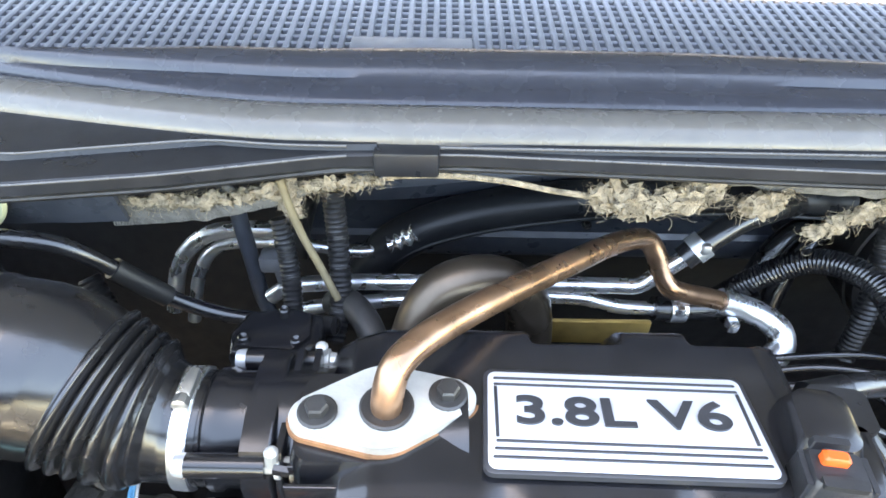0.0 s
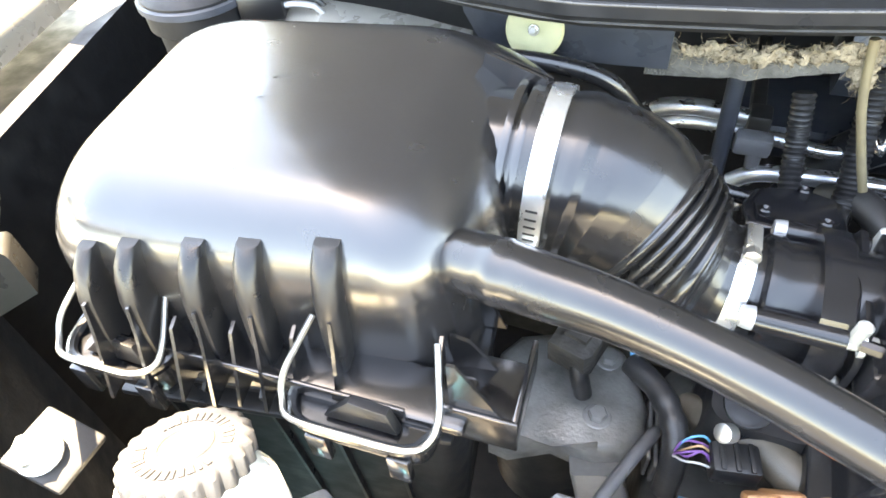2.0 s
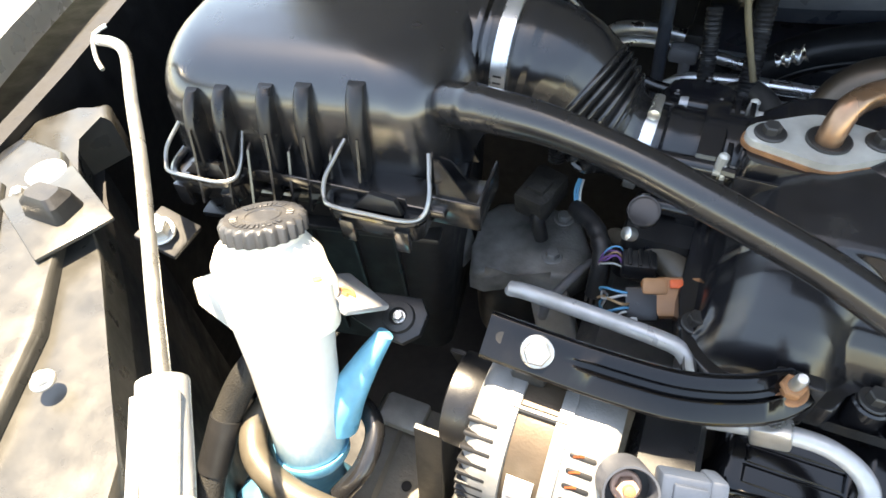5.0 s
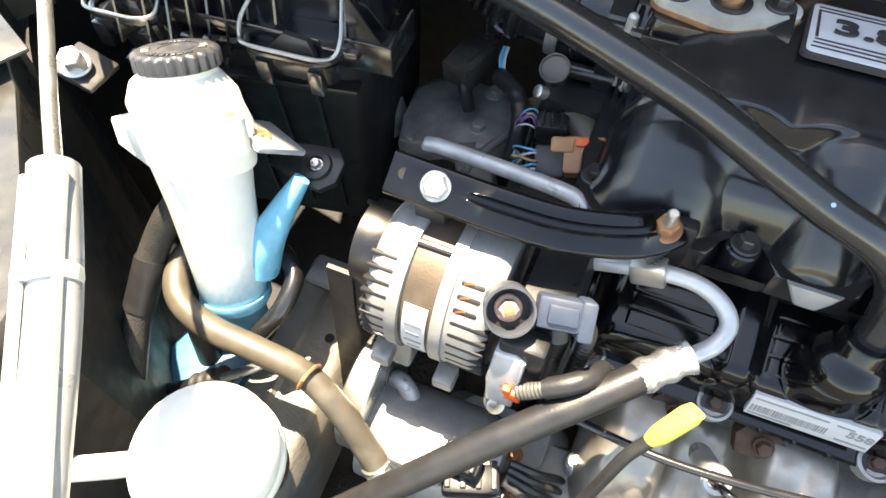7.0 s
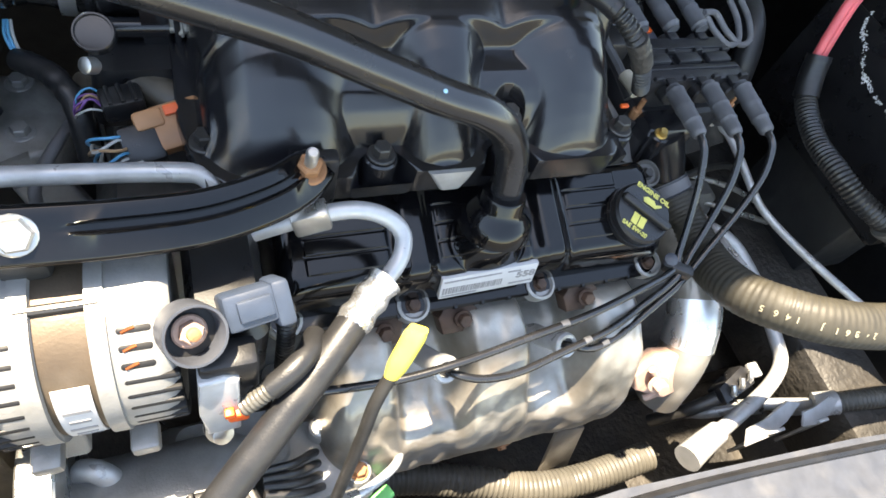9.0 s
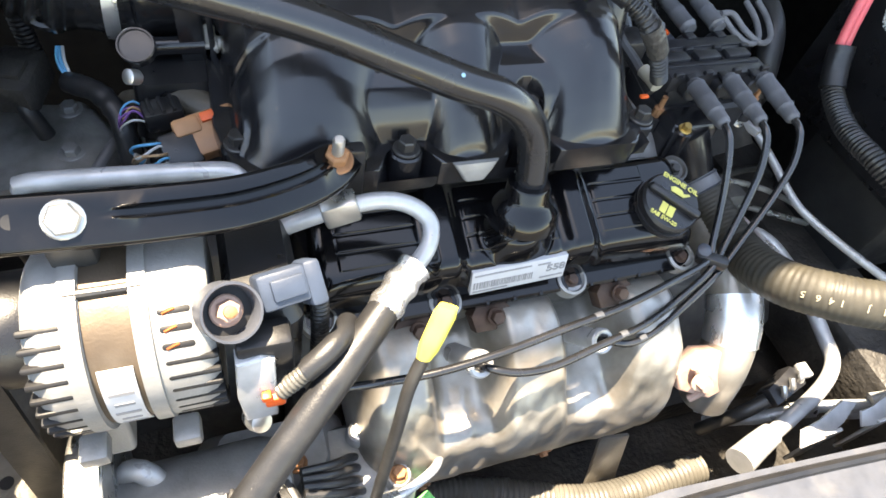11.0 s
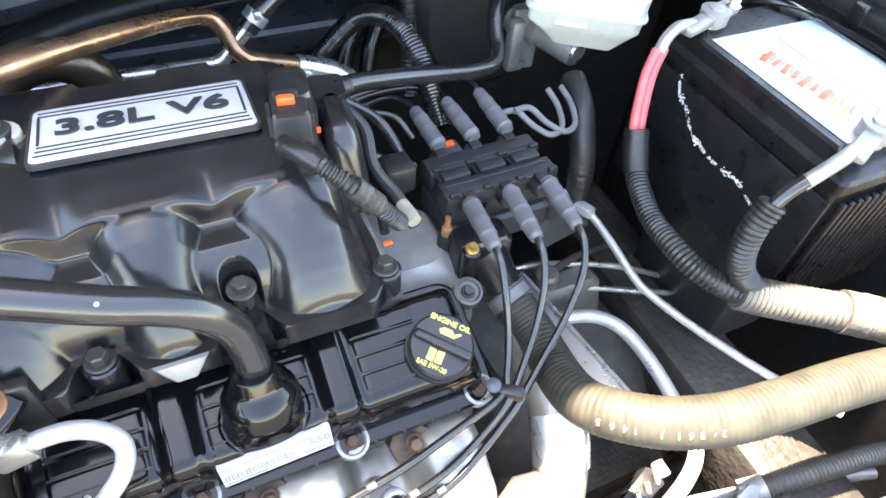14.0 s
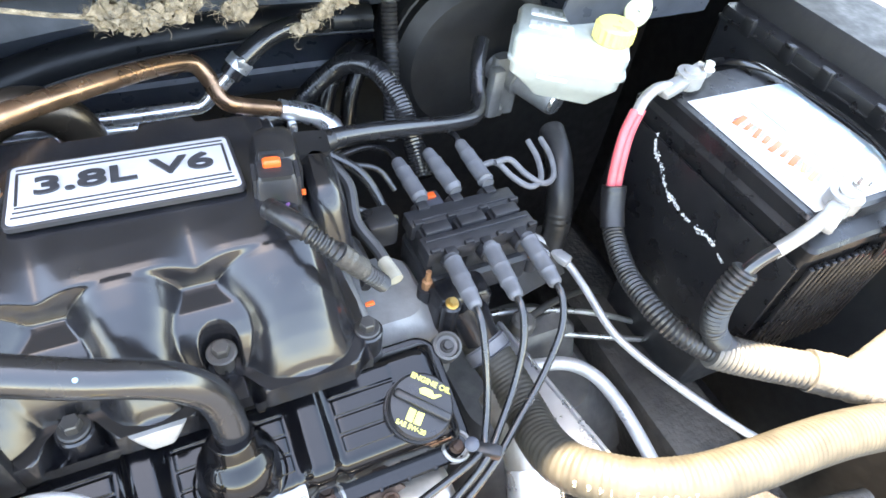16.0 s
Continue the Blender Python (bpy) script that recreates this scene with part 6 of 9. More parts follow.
def alternator():
    t = thing("alternator", (-0.35, -0.02, 0.78), "cast aluminium alternator with slotted vents and black pulley end", "alternator")
    c = Vector((0, -0.018, 0.832))
    R = 0.062
    # slotted end shells
    for xa, xb in ((-0.402, -0.371), (-0.345, -0.303)):
        right = xa > -0.36
        part("end_shell", lathe([(R * 0.5, xa), (R * 0.90, xa), (R * 0.97, xa + 0.004), (R, xa + 0.010), (R, xb - 0.010), (R * 0.97, xb - 0.004), (R * 0.90, xb), (R * 0.5, xb)] if right else [(R * 0.5, xa), (R * 0.86, xa), (R * 0.95, xa + 0.004), (R, xa + 0.010), (R, xb - 0.002), (R * 0.985, xb), (R * 0.5, xb)], c, (1, 0, 0), 56), ALU, t)
        part("rim_band", lathe([(R * 0.99, -0.003), (R + 0.0016, -0.0028), (R + 0.0016, 0.0065), (R * 0.99, 0.0068)], c + Vector((xa + 0.003 if right else xb - 0.007, 0, 0)), (1, 0, 0), 56), ALU, t)
        # The shell is solid; near-black strips paint the shade inside its vents.
        for k in range(12):
            a = radians(-44 + 9.6 * k)
            if a > radians(62):
                break
            wide = right and k >= 9
            d, tan = Vector((0, -math.cos(a), math.sin(a))), Vector((0, math.sin(a), math.cos(a)))
            x0, x1 = (xa + 0.013, xb + 0.001) if right else (xa - 0.001, xb - 0.009)
            if wide:
                x1 = xb - 0.010
            g = box((0, 0, 0), (x1 - x0, 0.0052 if wide else 0.0042, 0.010), 0.0018, None, 2)
            bmesh.ops.transform(g, matrix=basis(c + Vector(((x0 + x1) / 2, 0, 0)) + d * (R - 0.0046), (1, 0, 0), tan, d), verts=g.verts)
            part("vent_slot", g, DEEP_BLACK, t)
            if wide:
                g = tube([c + Vector((x0 + 0.003, 0, 0)) + d * (R + 0.00005) - tan * 0.0012, c + Vector((x0 + 0.006, 0, 0)) + d * R, c + Vector((x0 + 0.010, 0, 0)) + d * R + tan * 0.0012], 0.0011, 8)
                part("copper_winding", g, COPPER_COIL, t, "copper winding seen in the vent")
        part("flange_lug", box((xa + 0.012, -0.074, 0.776), (0.018, 0.020, 0.014), 0.003), ALU, t)
    part("stator", lathe([(R * 0.9, -0.372), (R * 0.965, -0.3715), (R * 0.965, -0.3445), (R * 0.9, -0.344)], c, (1, 0, 0), 48), STATOR, t)
    for a in (78, -52):
        d = Vector((0, -math.cos(radians(a)), math.sin(radians(a))))
        part("through_bolt", tube([c + d * (R - 0.001) + Vector((-0.378, 0, 0)), c + d * (R - 0.001) + Vector((-0.358, 0, 0)), c + d * (R - 0.001) + Vector((-0.338, 0, 0))], 0.0032, 10), STEEL_DARK, t)
    part("pulley", lathe([(0.02, -0.428), (0.030, -0.428), (0.036, -0.426), (0.0365, -0.404), (0.034, -0.400), (0.02, -0.398)], c + Vector((0, 0.004, 0.01)), (1, 0, 0), 40), PLASTIC_MATT, t)
    # sticker
    rings = []
    for k in range(13):
        a = radians(-25 + 5.0 * k)
        d = Vector((0, -math.cos(a), math.sin(a)))
        p = c + d * (R * 0.965 + 0.0004)
        q = c + d * (R * 0.965 + 0.0011)
        rings.append([Vector((-0.3675, p.y, p.z)), Vector((-0.3485, p.y, p.z)), Vector((-0.3485, q.y, q.z)), Vector((-0.3675, q.y, q.z))])
    part("sticker", rings_to_bm(rings), LABEL_WHITE, t, "white barcode sticker")
    for k in range(5):
        a = radians(-18 + 9 * k)
        d, tan = Vector((0, -math.cos(a), math.sin(a))), Vector((0, math.sin(a), math.cos(a)))
        g = box((0, 0, 0), (0.014 - 0.003 * (k % 2), 0.0028, 0.0006), 0.0001, None, 1)
        bmesh.ops.transform(g, matrix=basis(c + Vector((-0.358, 0, 0)) + d * (R * 0.965 + 0.0012), (1, 0, 0), tan, d), verts=g.verts)
        part("sticker_print", g, PRINT_GREY, t)
    # terminal boss with nut
    at = Vector((-0.294, -0.056, 0.890))
    ax = Vector((0.25, -0.62, 0.75))
    part("terminal_cup", lathe([(0.010, -0.010), (0.0170, -0.010), (0.0178, 0.013), (0.0174, 0.0142), (0.0160, 0.0142), (0.0154, 0.013), (0.0148, -0.004), (0.004, -0.005)], at, ax, 36), PLASTIC_GREY, t)
    part("cup_floor", lathe([(0.001, -0.004), (0.0150, -0.004), (0.0150, -0.002), (0.001, -0.002)], at, ax, 28), DEEP_BLACK, t)
    part("terminal_nut", hexbolt(at + ax.normalized() * -0.001, ax, 0.0070, 0.007, 0.0098), FLANGE_PINK, t, "rust-tinged hex nut")
    part("terminal_stud", lathe([(0.001, 0.0), (0.0040, 0.0), (0.0038, 0.011), (0.002, 0.012)], at, ax, 14), RUST, t)
    px, py = Vector((0.97, 0.16, 0.02)), Vector((-0.16, 0.75, 0.62))
    q = merge(box((0, 0, 0), (0.030, 0.023, 0.017), 0.003), box((0.002, 0, 0.009), (0.020, 0.013, 0.004), 0.0012))
    bmesh.ops.transform(q, matrix=basis(at + px * 0.033 + Vector((0, 0.004, 0.0)), px, py, ax), verts=q.verts)
    part("field_plug", q, PLASTIC_BLUE, t, "blue-grey field connector plug")
    q = box((0, 0, 0), (0.011, 0.029, 0.023), 0.003)
    bmesh.ops.transform(q, matrix=basis(at + px * 0.0515 + Vector((0, 0.004, -0.003)), px, py, ax), verts=q.verts)
    part("plug_collar", q, PLASTIC_BLUE, t)
    part("plug_lead", corrugated([at + px * 0.052 + Vector((0, 0.004, -0.008)), (-0.238, -0.040, 0.865), (-0.238, -0.046, 0.840), (-0.240, -0.052, 0.80)], 0.0065, 0.0035, 0.0009, 12), LOOM, t)
    part("rear_housing", shell([(0.79, -0.272, -0.010, 0.022, 0.040, 0.012), (0.86, -0.272, -0.010, 0.024, 0.045, 0.012), (0.875, -0.272, -0.008, 0.018, 0.035, 0.012)]), PLASTIC_MATT, t)
    part("black_surround", box((-0.276, -0.066, 0.838), (0.034, 0.020, 0.075), 0.004), PLASTIC_MATT, t)
    part("lower_terminal", prism([(-0.011, -0.030), (0.010, -0.030), (0.012, 0.024), (0.004, 0.029), (-0.011, 0.026), (-0.013, -0.004)], -0.006, 0.008, basis((-0.283, -0.078, 0.838), (1, 0, 0), (0, 0.22, 0.97)), 0.003, 3), PIPE_WHITE, t, "pale terminal cover")
    part("terminal_end", lathe([(0.002, -0.010), (0.0075, -0.009), (0.0085, 0.0), (0.007, 0.008), (0.002, 0.009)], (-0.287, -0.086, 0.797), (0.3, -0.6, 0.6), 18), STEEL, t, "shiny bent cable lug")
    part("terminal_clip", merge(box((-0.274, -0.087, 0.828), (0.013, 0.009, 0.011), 0.002), box((-0.279, -0.089, 0.836), (0.006, 0.006, 0.006), 0.001)), ORANGE, t, "orange plastic lock clip")
    part("lead_stub", corrugated([(-0.271, -0.086, 0.833), (-0.262, -0.084, 0.839), (-0.252, -0.081, 0.846)], 0.0068, 0.003, 0.0006, 14), LOOM_SUNLIT, t, "pale ribbed cable stub")
    part("lead_boot", tube([(-0.254, -0.082, 0.845), (-0.240, -0.076, 0.852), (-0.228, -0.066, 0.852), (-0.220, -0.05, 0.84)], 0.0078, 14), RUBBER_MATT, t)
    # mounting ears
    part("upper_ear", box((-0.372, -0.002, 0.900), (0.026, 0.020, 0.024), 0.005), STEEL_DARK, t)
    part("lower_ear", shell([(0.745, -0.385, -0.055, 0.014, 0.012, 0.004), (0.80, -0.385, -0.040, 0.016, 0.014, 0.004)]), ALU, t)


alternator()


def alternator_bracket():
    t = thing("alternator_bracket", (-0.3, 0.01, 0.91), "glossy black curved steel bracket with a pressed groove", "bracket")
    line = spline([(-0.405, -0.004, 0.926), (-0.365, -0.006, 0.926), (-0.320, -0.006, 0.924), (-0.275, -0.001, 0.920), (-0.235, 0.015, 0.914), (-0.210, 0.034, 0.909), (-0.203, 0.042, 0.908)], 0.006)
    rings = []
    n = len(line)
    for i, p in enumerate(line):
        tan = (line[min(i + 1, n - 1)] - line[max(i - 1, 0)]).normalized()
        nrm = Vector((0.05, -0.62, 0.78)).normalized()
        side = tan.cross(nrm).normalized()
        f = i / (n - 1)
        w = 0.0162 if f < 0.9 else 0.0162 - 0.004 * (f - 0.9) / 0.1
        g = 0.0042 * ease(0.25, 0.33, f) * ease(0.93, 0.86, f)
        prof = [(-1, -0.010), (-1, 0.0), (-0.93, 0.0022), (-0.80, 0.0028), (-0.12, 0.0024), (-0.04, 0.0024 + 0.4 * g), (0.04, 0.0024 - g), (0.24, 0.0024 - g), (0.32, 0.0024 + 0.4 * g), (0.40, 0.0024), (0.85, 0.0028), (0.95, 0.0018), (1, -0.001), (1, -0.006)]
        rings.append([p + side * (-w * a) + nrm * b for a, b in prof])
    part("bar", rings_to_bm(rings), GLOSS, t, sharp=50)
    nrm = Vector((0.05, -0.62, 0.78))
    bolt_part(t, Vector((-0.368, -0.006, 0.9275)), nrm, 0.0095, 0.006, 0.0115, STEEL)
    # hole drawn as a near-black disc, its inner shade painted
    part("spare_hole", lathe([(0.0008, 0.0), (0.0042, 0.0), (0.0042, 0.0006), (0.0008, 0.0006)], (-0.3935, -0.0045, 0.9285), nrm, 16), DEEP_BLACK, t)
    stud = (-0.2125, 0.034, 0.9105)
    part("rusty_nut", hexbolt(stud, (0, -0.25, 0.97), 0.0080, 0.009, 0.0115), RUST, t, "rusty brown hex nut")
    part("stud", lathe([(0.004, 0.0), (0.0042, 0.024), (0.003, 0.026), (0.001, 0.026)], stud, (0, -0.25, 0.97), 12), STEEL, t)
    part("stand", box((-0.205, 0.046, 0.885), (0.03, 0.012, 0.05), 0.003), PLASTIC_MATT, t)


alternator_bracket()


def pipes_left():
    t = thing("coolant_pipe", (-0.33, 0.06, 0.88), "pale grey metal coolant pipe behind the alternator bracket", "pipe")
    part("pipe", tube([(-0.412, 0.077, 0.870), (-0.405, 0.0765, 0.8745), (-0.34, 0.070, 0.8785), (-0.292, 0.064, 0.881), (-0.276, 0.060, 0.880), (-0.267, 0.052, 0.872), (-0.264, 0.046, 0.855)], 0.0068, 16), PIPE_WHITE, t)
    a = thing("air_conditioning_line", (-0.19, 0.0, 0.87), "silver air-conditioning pipe crimped to a black rubber hose", "pipe")
    part("pipe", tube([(-0.262, 0.022, 0.858), (-0.235, 0.022, 0.868), (-0.207, 0.022, 0.876), (-0.180, 0.020, 0.880), (-0.160, 0.013, 0.877), (-0.150, 0.002, 0.870), (-0.154, -0.012, 0.863), (-0.166, -0.024, 0.859), (-0.176, -0.031, 0.857)], 0.0064, 16, 0.004), PIPE_WHITE, a)
    part("clamp_block", box((-0.212, 0.020, 0.877), (0.026, 0.016, 0.022), 0.003, Matrix.Rotation(radians(-15), 3, "Y")), STEEL, a)
    part("crimp_collar", tube([(-0.168, -0.026, 0.859), (-0.178, -0.034, 0.856), (-0.189, -0.044, 0.851), (-0.198, -0.052, 0.848)], lambda f, s: 0.0112 + 0.0018 * (0.5 + 0.5 * math.cos(f * 5 * math.pi)), 20, 0.002), ALU_TUBE, a, "bright crimped aluminium collar")
    part("hose", tube([(-0.190, -0.045, 0.851), (-0.215, -0.068, 0.842), (-0.250, -0.098, 0.826), (-0.290, -0.130, 0.800), (-0.335, -0.165, 0.765), (-0.385, -0.20, 0.715)], 0.0115, 18), RUBBER_MATT, a, "black rubber hose")
    h = thing("return_hose", (-0.5, -0.1, 0.8), "dusty brown-black rubber hose curving round the reservoir foot", "hose")
    part("hose", tube([(-0.578, -0.055, 0.81), (-0.585, -0.080, 0.800), (-0.568, -0.105, 0.795), (-0.530, -0.117, 0.792), (-0.485, -0.118, 0.788), (-0.440, -0.118, 0.775), (-0.405, -0.128, 0.750), (-0.375, -0.142, 0.715), (-0.355, -0.152, 0.69)], 0.0115, 18), RUBBER_BROWN, h)
    part("loop", tube([(-0.578, -0.055, 0.81), (-0.555, -0.035, 0.805), (-0.515, -0.030, 0.800), (-0.490, -0.045, 0.795), (-0.487, -0.075, 0.785), (-0.50, -0.10, 0.77)], 0.0085, 14), RUBBER, h)
    part("spring_clip", tube([(-0.440, -0.1305, 0.775), (-0.436, -0.126, 0.787), (-0.432, -0.112, 0.788), (-0.432, -0.107, 0.775), (-0.44, -0.112, 0.763)], 0.0018, 8), RUST, h)
    part("end_clamp", lathe([(0.0120, -0.007), (0.0135, -0.006), (0.0128, -0.002), (0.0137, 0.0), (0.0128, 0.003), (0.0135, 0.006), (0.012, 0.007)], (-0.366, -0.147, 0.703), (0.5, -0.3, -0.8), 24), STEEL, h)
    k = thing("ribbed_hose", (-0.6, -0.06, 0.7), "braided black hose dropping beside the reservoir", "hose")
    part("hose", tube([(-0.580, -0.030, 0.82), (-0.602, -0.050, 0.79), (-0.612, -0.070, 0.74), (-0.60, -0.095, 0.66), (-0.585, -0.12, 0.58)], 0.0125, 16), RUBBER_MATT, k)


pipes_left()


def dipstick():
    t = thing("oil_dipstick", (-0.18, -0.09, 0.88), "bright yellow oil dipstick handle on a dark rod", "dipstick")
    a, b = Vector((-0.163, -0.076, 0.884)), Vector((-0.177, -0.089, 0.852))
    ax = (a - b).normalized()
    m = basis(b, (0.85, -0.5, 0.0), (0.5, 0.85, 0), ax)
    ln = (a - b).length
    part("handle", shell([(-0.004, 0, 0, 0.005, 0.005, 0.004), (0.004, 0, 0, 0.0068, 0.006, 0.005), (0.012, 0, 0, 0.0072, 0.006, 0.005), (ln - 0.006, 0, 0, 0.0075, 0.0055, 0.005), (ln, 0, 0, 0.006, 0.004, 0.003)], m), YELLOW, t)
    part("rod", tube([b, b - ax * 0.03, (-0.196, -0.112, 0.78), (-0.212, -0.135, 0.66)], 0.0048, 12), STEEL_DARK, t)


dipstick()


def engine_mount():
    t = thing("engine_mount", (-0.42, 0.19, 0.78), "grimy grey cast engine mount bracket with hex bolts", "bracket")
    top = [(-0.492, 0.215), (-0.480, 0.238), (-0.447, 0.252), (-0.412, 0.250), (-0.386, 0.236), (-0.368, 0.205), (-0.368, 0.180), (-0.380, 0.160), (-0.398, 0.153), (-0.432, 0.157), (-0.462, 0.140), (-0.478, 0.142), (-0.486, 0.170)]
    plate = prism(top, 0.764, 0.798, None, 0.009, 4)
    for v in plate.verts:
        v.co.z += 0.006 * noise.noise(v.co * 28) - 0.05 * max(0.0, 0.165 - v.co.y)
    part("casting", plate, MOUNT_GRIME, t, sharp=50)
    part("dome", lathe([(0.040, 0.77), (0.038, 0.797), (0.033, 0.809), (0.022, 0.817), (0.006, 0.820)], (-0.452, 0.218, 0), (-0.1, -0.05, 1), 32), MOUNT_GRIME, t)
    part("rubber_core", lathe([(0.050, 0.66), (0.052, 0.72), (0.046, 0.764)], (-0.440, 0.205, 0), (0, 0, 1), 32), RUBBER_MATT, t)
    for x, y, z in ((-0.404, 0.182, 0.795), (-0.406, 0.234, 0.797)):
        part("boss", lathe([(0.0165, -0.02), (0.0155, 0.0), (0.0135, 0.003), (0.004, 0.003)], (x, y, z), (0, 0, 1), 26), MOUNT_GRIME, t)
        bolt_part(t, (x, y, z + 0.003), (0, 0, 1), 0.0072, 0.007, 0.0110, ALU)
    for k in range(4):
        q = box((0, 0, 0), (0.003, 0.060, 0.030 + 0.006 * k), 0.001)
        bmesh.ops.transform(q, matrix=basis((-0.3655 + 0.0058 * k, 0.195 - 0.004 * k, 0.778 - 0.006 * k), (1, 0.12, 0), (-0.12, 1, 0)), verts=q.verts)
        part("side_web", q, MOUNT_GRIME, t)
    leg = shell([(0.0, 0, 0, 0.018, 0.012, 0.004), (0.05, 0, 0, 0.020, 0.013, 0.004), (0.11, 0, 0, 0.026, 0.015, 0.005)], basis((-0.398, 0.152, 0.782), (0.85, 0.25, 0.1), (-0.2, 0.8, 0.5), (0.36, -0.30, -0.88)))
    part("leg", leg, ALU, t, "pale cast leg of the mount")
    part("stay_rod", tube([(-0.392, 0.108, 0.800), (-0.389, 0.112, 0.818), (-0.378, 0.138, 0.822), (-0.365, 0.168, 0.820), (-0.362, 0.180, 0.806)], 0.0046, 12), LOOP_GREY, t, "pale grey rod beside the mount")


engine_mount()


def brown_connector():
    at = Vector((-0.30, 0.112, 0.868))
    t = thing("wiring_plug", at, "tan-brown wiring plug with an orange lock tab and striped wires", "connector")
    m = basis(at, (0.96, 0.22, 0.12), (-0.25, 0.8, 0.5))
    def put(bm):
        bmesh.ops.transform(bm, matrix=m, verts=bm.verts)
        return bm
    part("housing", put(merge(box((0.014, 0, 0), (0.036, 0.032, 0.022), 0.003), box((-0.004, 0.008, 0.004), (0.02, 0.014, 0.018), 0.003))), BROWN_PLUG, t)
    part("lock_tab", put(box((0.012, 0.010, 0.0125), (0.010, 0.007, 0.005), 0.001)), ORANGE, t)
    part("black_half", put(box((-0.014, -0.006, -0.001), (0.026, 0.028, 0.024), 0.003)), PLASTIC_MATT, t)
    part("white_lock", put(box((-0.020, -0.018, 0.008), (0.006, 0.004, 0.006), 0.001)), WIRE_WHITE, t)
    for k, w in enumerate((WIRE_WHITE, WIRE_BLUE, WIRE_TAN, WIRE_WHITE, WIRE_BLUE)):
        y = -0.014 + 0.0042 * k
        j = [0.006 * noise.noise(Vector((k * 3.7 + 0.5, i * 2.3, 1.5))) for i in range(6)]
        p = [m @ Vector((-0.022, y, 0.006)), m @ Vector((-0.030 + j[0], y + j[1], 0.013 + j[2])), m @ Vector((-0.042 + j[3], y + 2 * j[4], 0.006 + j[0])), m @ Vector((-0.046 + j[1], y + 0.006 + 2 * j[5], -0.008)), m @ Vector((-0.040, 0.004, -0.024))]
        part("wire", tube(p, 0.0011, 8, 0.003), w, t)
    u = thing("wiring_plug", (-0.325, 0.136, 0.87), "small black wiring plug with purple and blue wires", "connector")
    part("housing", box((-0.322, 0.137, 0.872), (0.028, 0.020, 0.018), 0.003, Matrix.Rotation(radians(12), 3, "Z")), PLASTIC_MATT, u)
    for k in range(3):
        part("rib", box((-0.330 + 0.008 * k, 0.1355 + 0.0016 * k, 0.8815), (0.003, 0.018, 0.002), 0.0006, Matrix.Rotation(radians(12), 3, "Z")), PLASTIC_MATT, u)
    for k, w in enumerate((WIRE_BLUE, WIRE_PURPLE, WIRE_TAN, WIRE_PURPLE, WIRE_PURPLE, WIRE_WHITE)):
        y = 0.144 - 0.0028 * k
        j = [0.005 * noise.noise(Vector((k * 2.9 + 9.5, i * 2.3, 4.5))) for i in range(5)]
        part("wire", tube([(-0.334, y, 0.872), (-0.341, y + j[0], 0.878 + j[1]), (-0.349 + j[2], y + j[3], 0.873 + j[4]), (-0.354, 0.139 + j[0], 0.858), (-0.352, 0.138, 0.842)], 0.0008, 8, 0.003), w, u)
    h = thing("harness_sleeve", (-0.37, 0.17, 0.86), "black cloth harness sleeve with loose blue and white wire ends", "wiring harness")
    part("sleeve", tube([(-0.390, 0.194, 0.862), (-0.368, 0.174, 0.866), (-0.355, 0.152, 0.862), (-0.352, 0.140, 0.850), (-0.352, 0.130, 0.825)], lambda f, s: 0.0085 + 0.0012 * noise.noise(Vector((s * 150, 2, 7))), 16, 0.003, True, 0.75), RUBBER_MATT, h)
    for k, w in enumerate((WIRE_BLUE, WIRE_BLUE, WIRE_WHITE)):
        part("wire", tube([(-0.386, 0.190, 0.864), (-0.391 + 0.002 * k, 0.196, 0.868), (-0.394 + 0.0025 * k, 0.203, 0.876), (-0.393 + 0.002 * k, 0.212, 0.882)], 0.0012, 8, 0.003), w, h)
    g = thing("dusty_sleeve", (-0.30, 0.15, 0.86), "dusty braided sleeve over the wiring below the plenum", "wiring harness")
    part("sleeve", tube([(-0.350, 0.180, 0.845), (-0.325, 0.165, 0.862), (-0.298, 0.150, 0.868), (-0.274, 0.132, 0.862), (-0.262, 0.120, 0.845)], lambda f, s: 0.0125 + 0.001 * noise.noise(Vector((s * 120, 1, 4))), 16, 0.003), RUBBER_BROWN, g)


brown_connector()


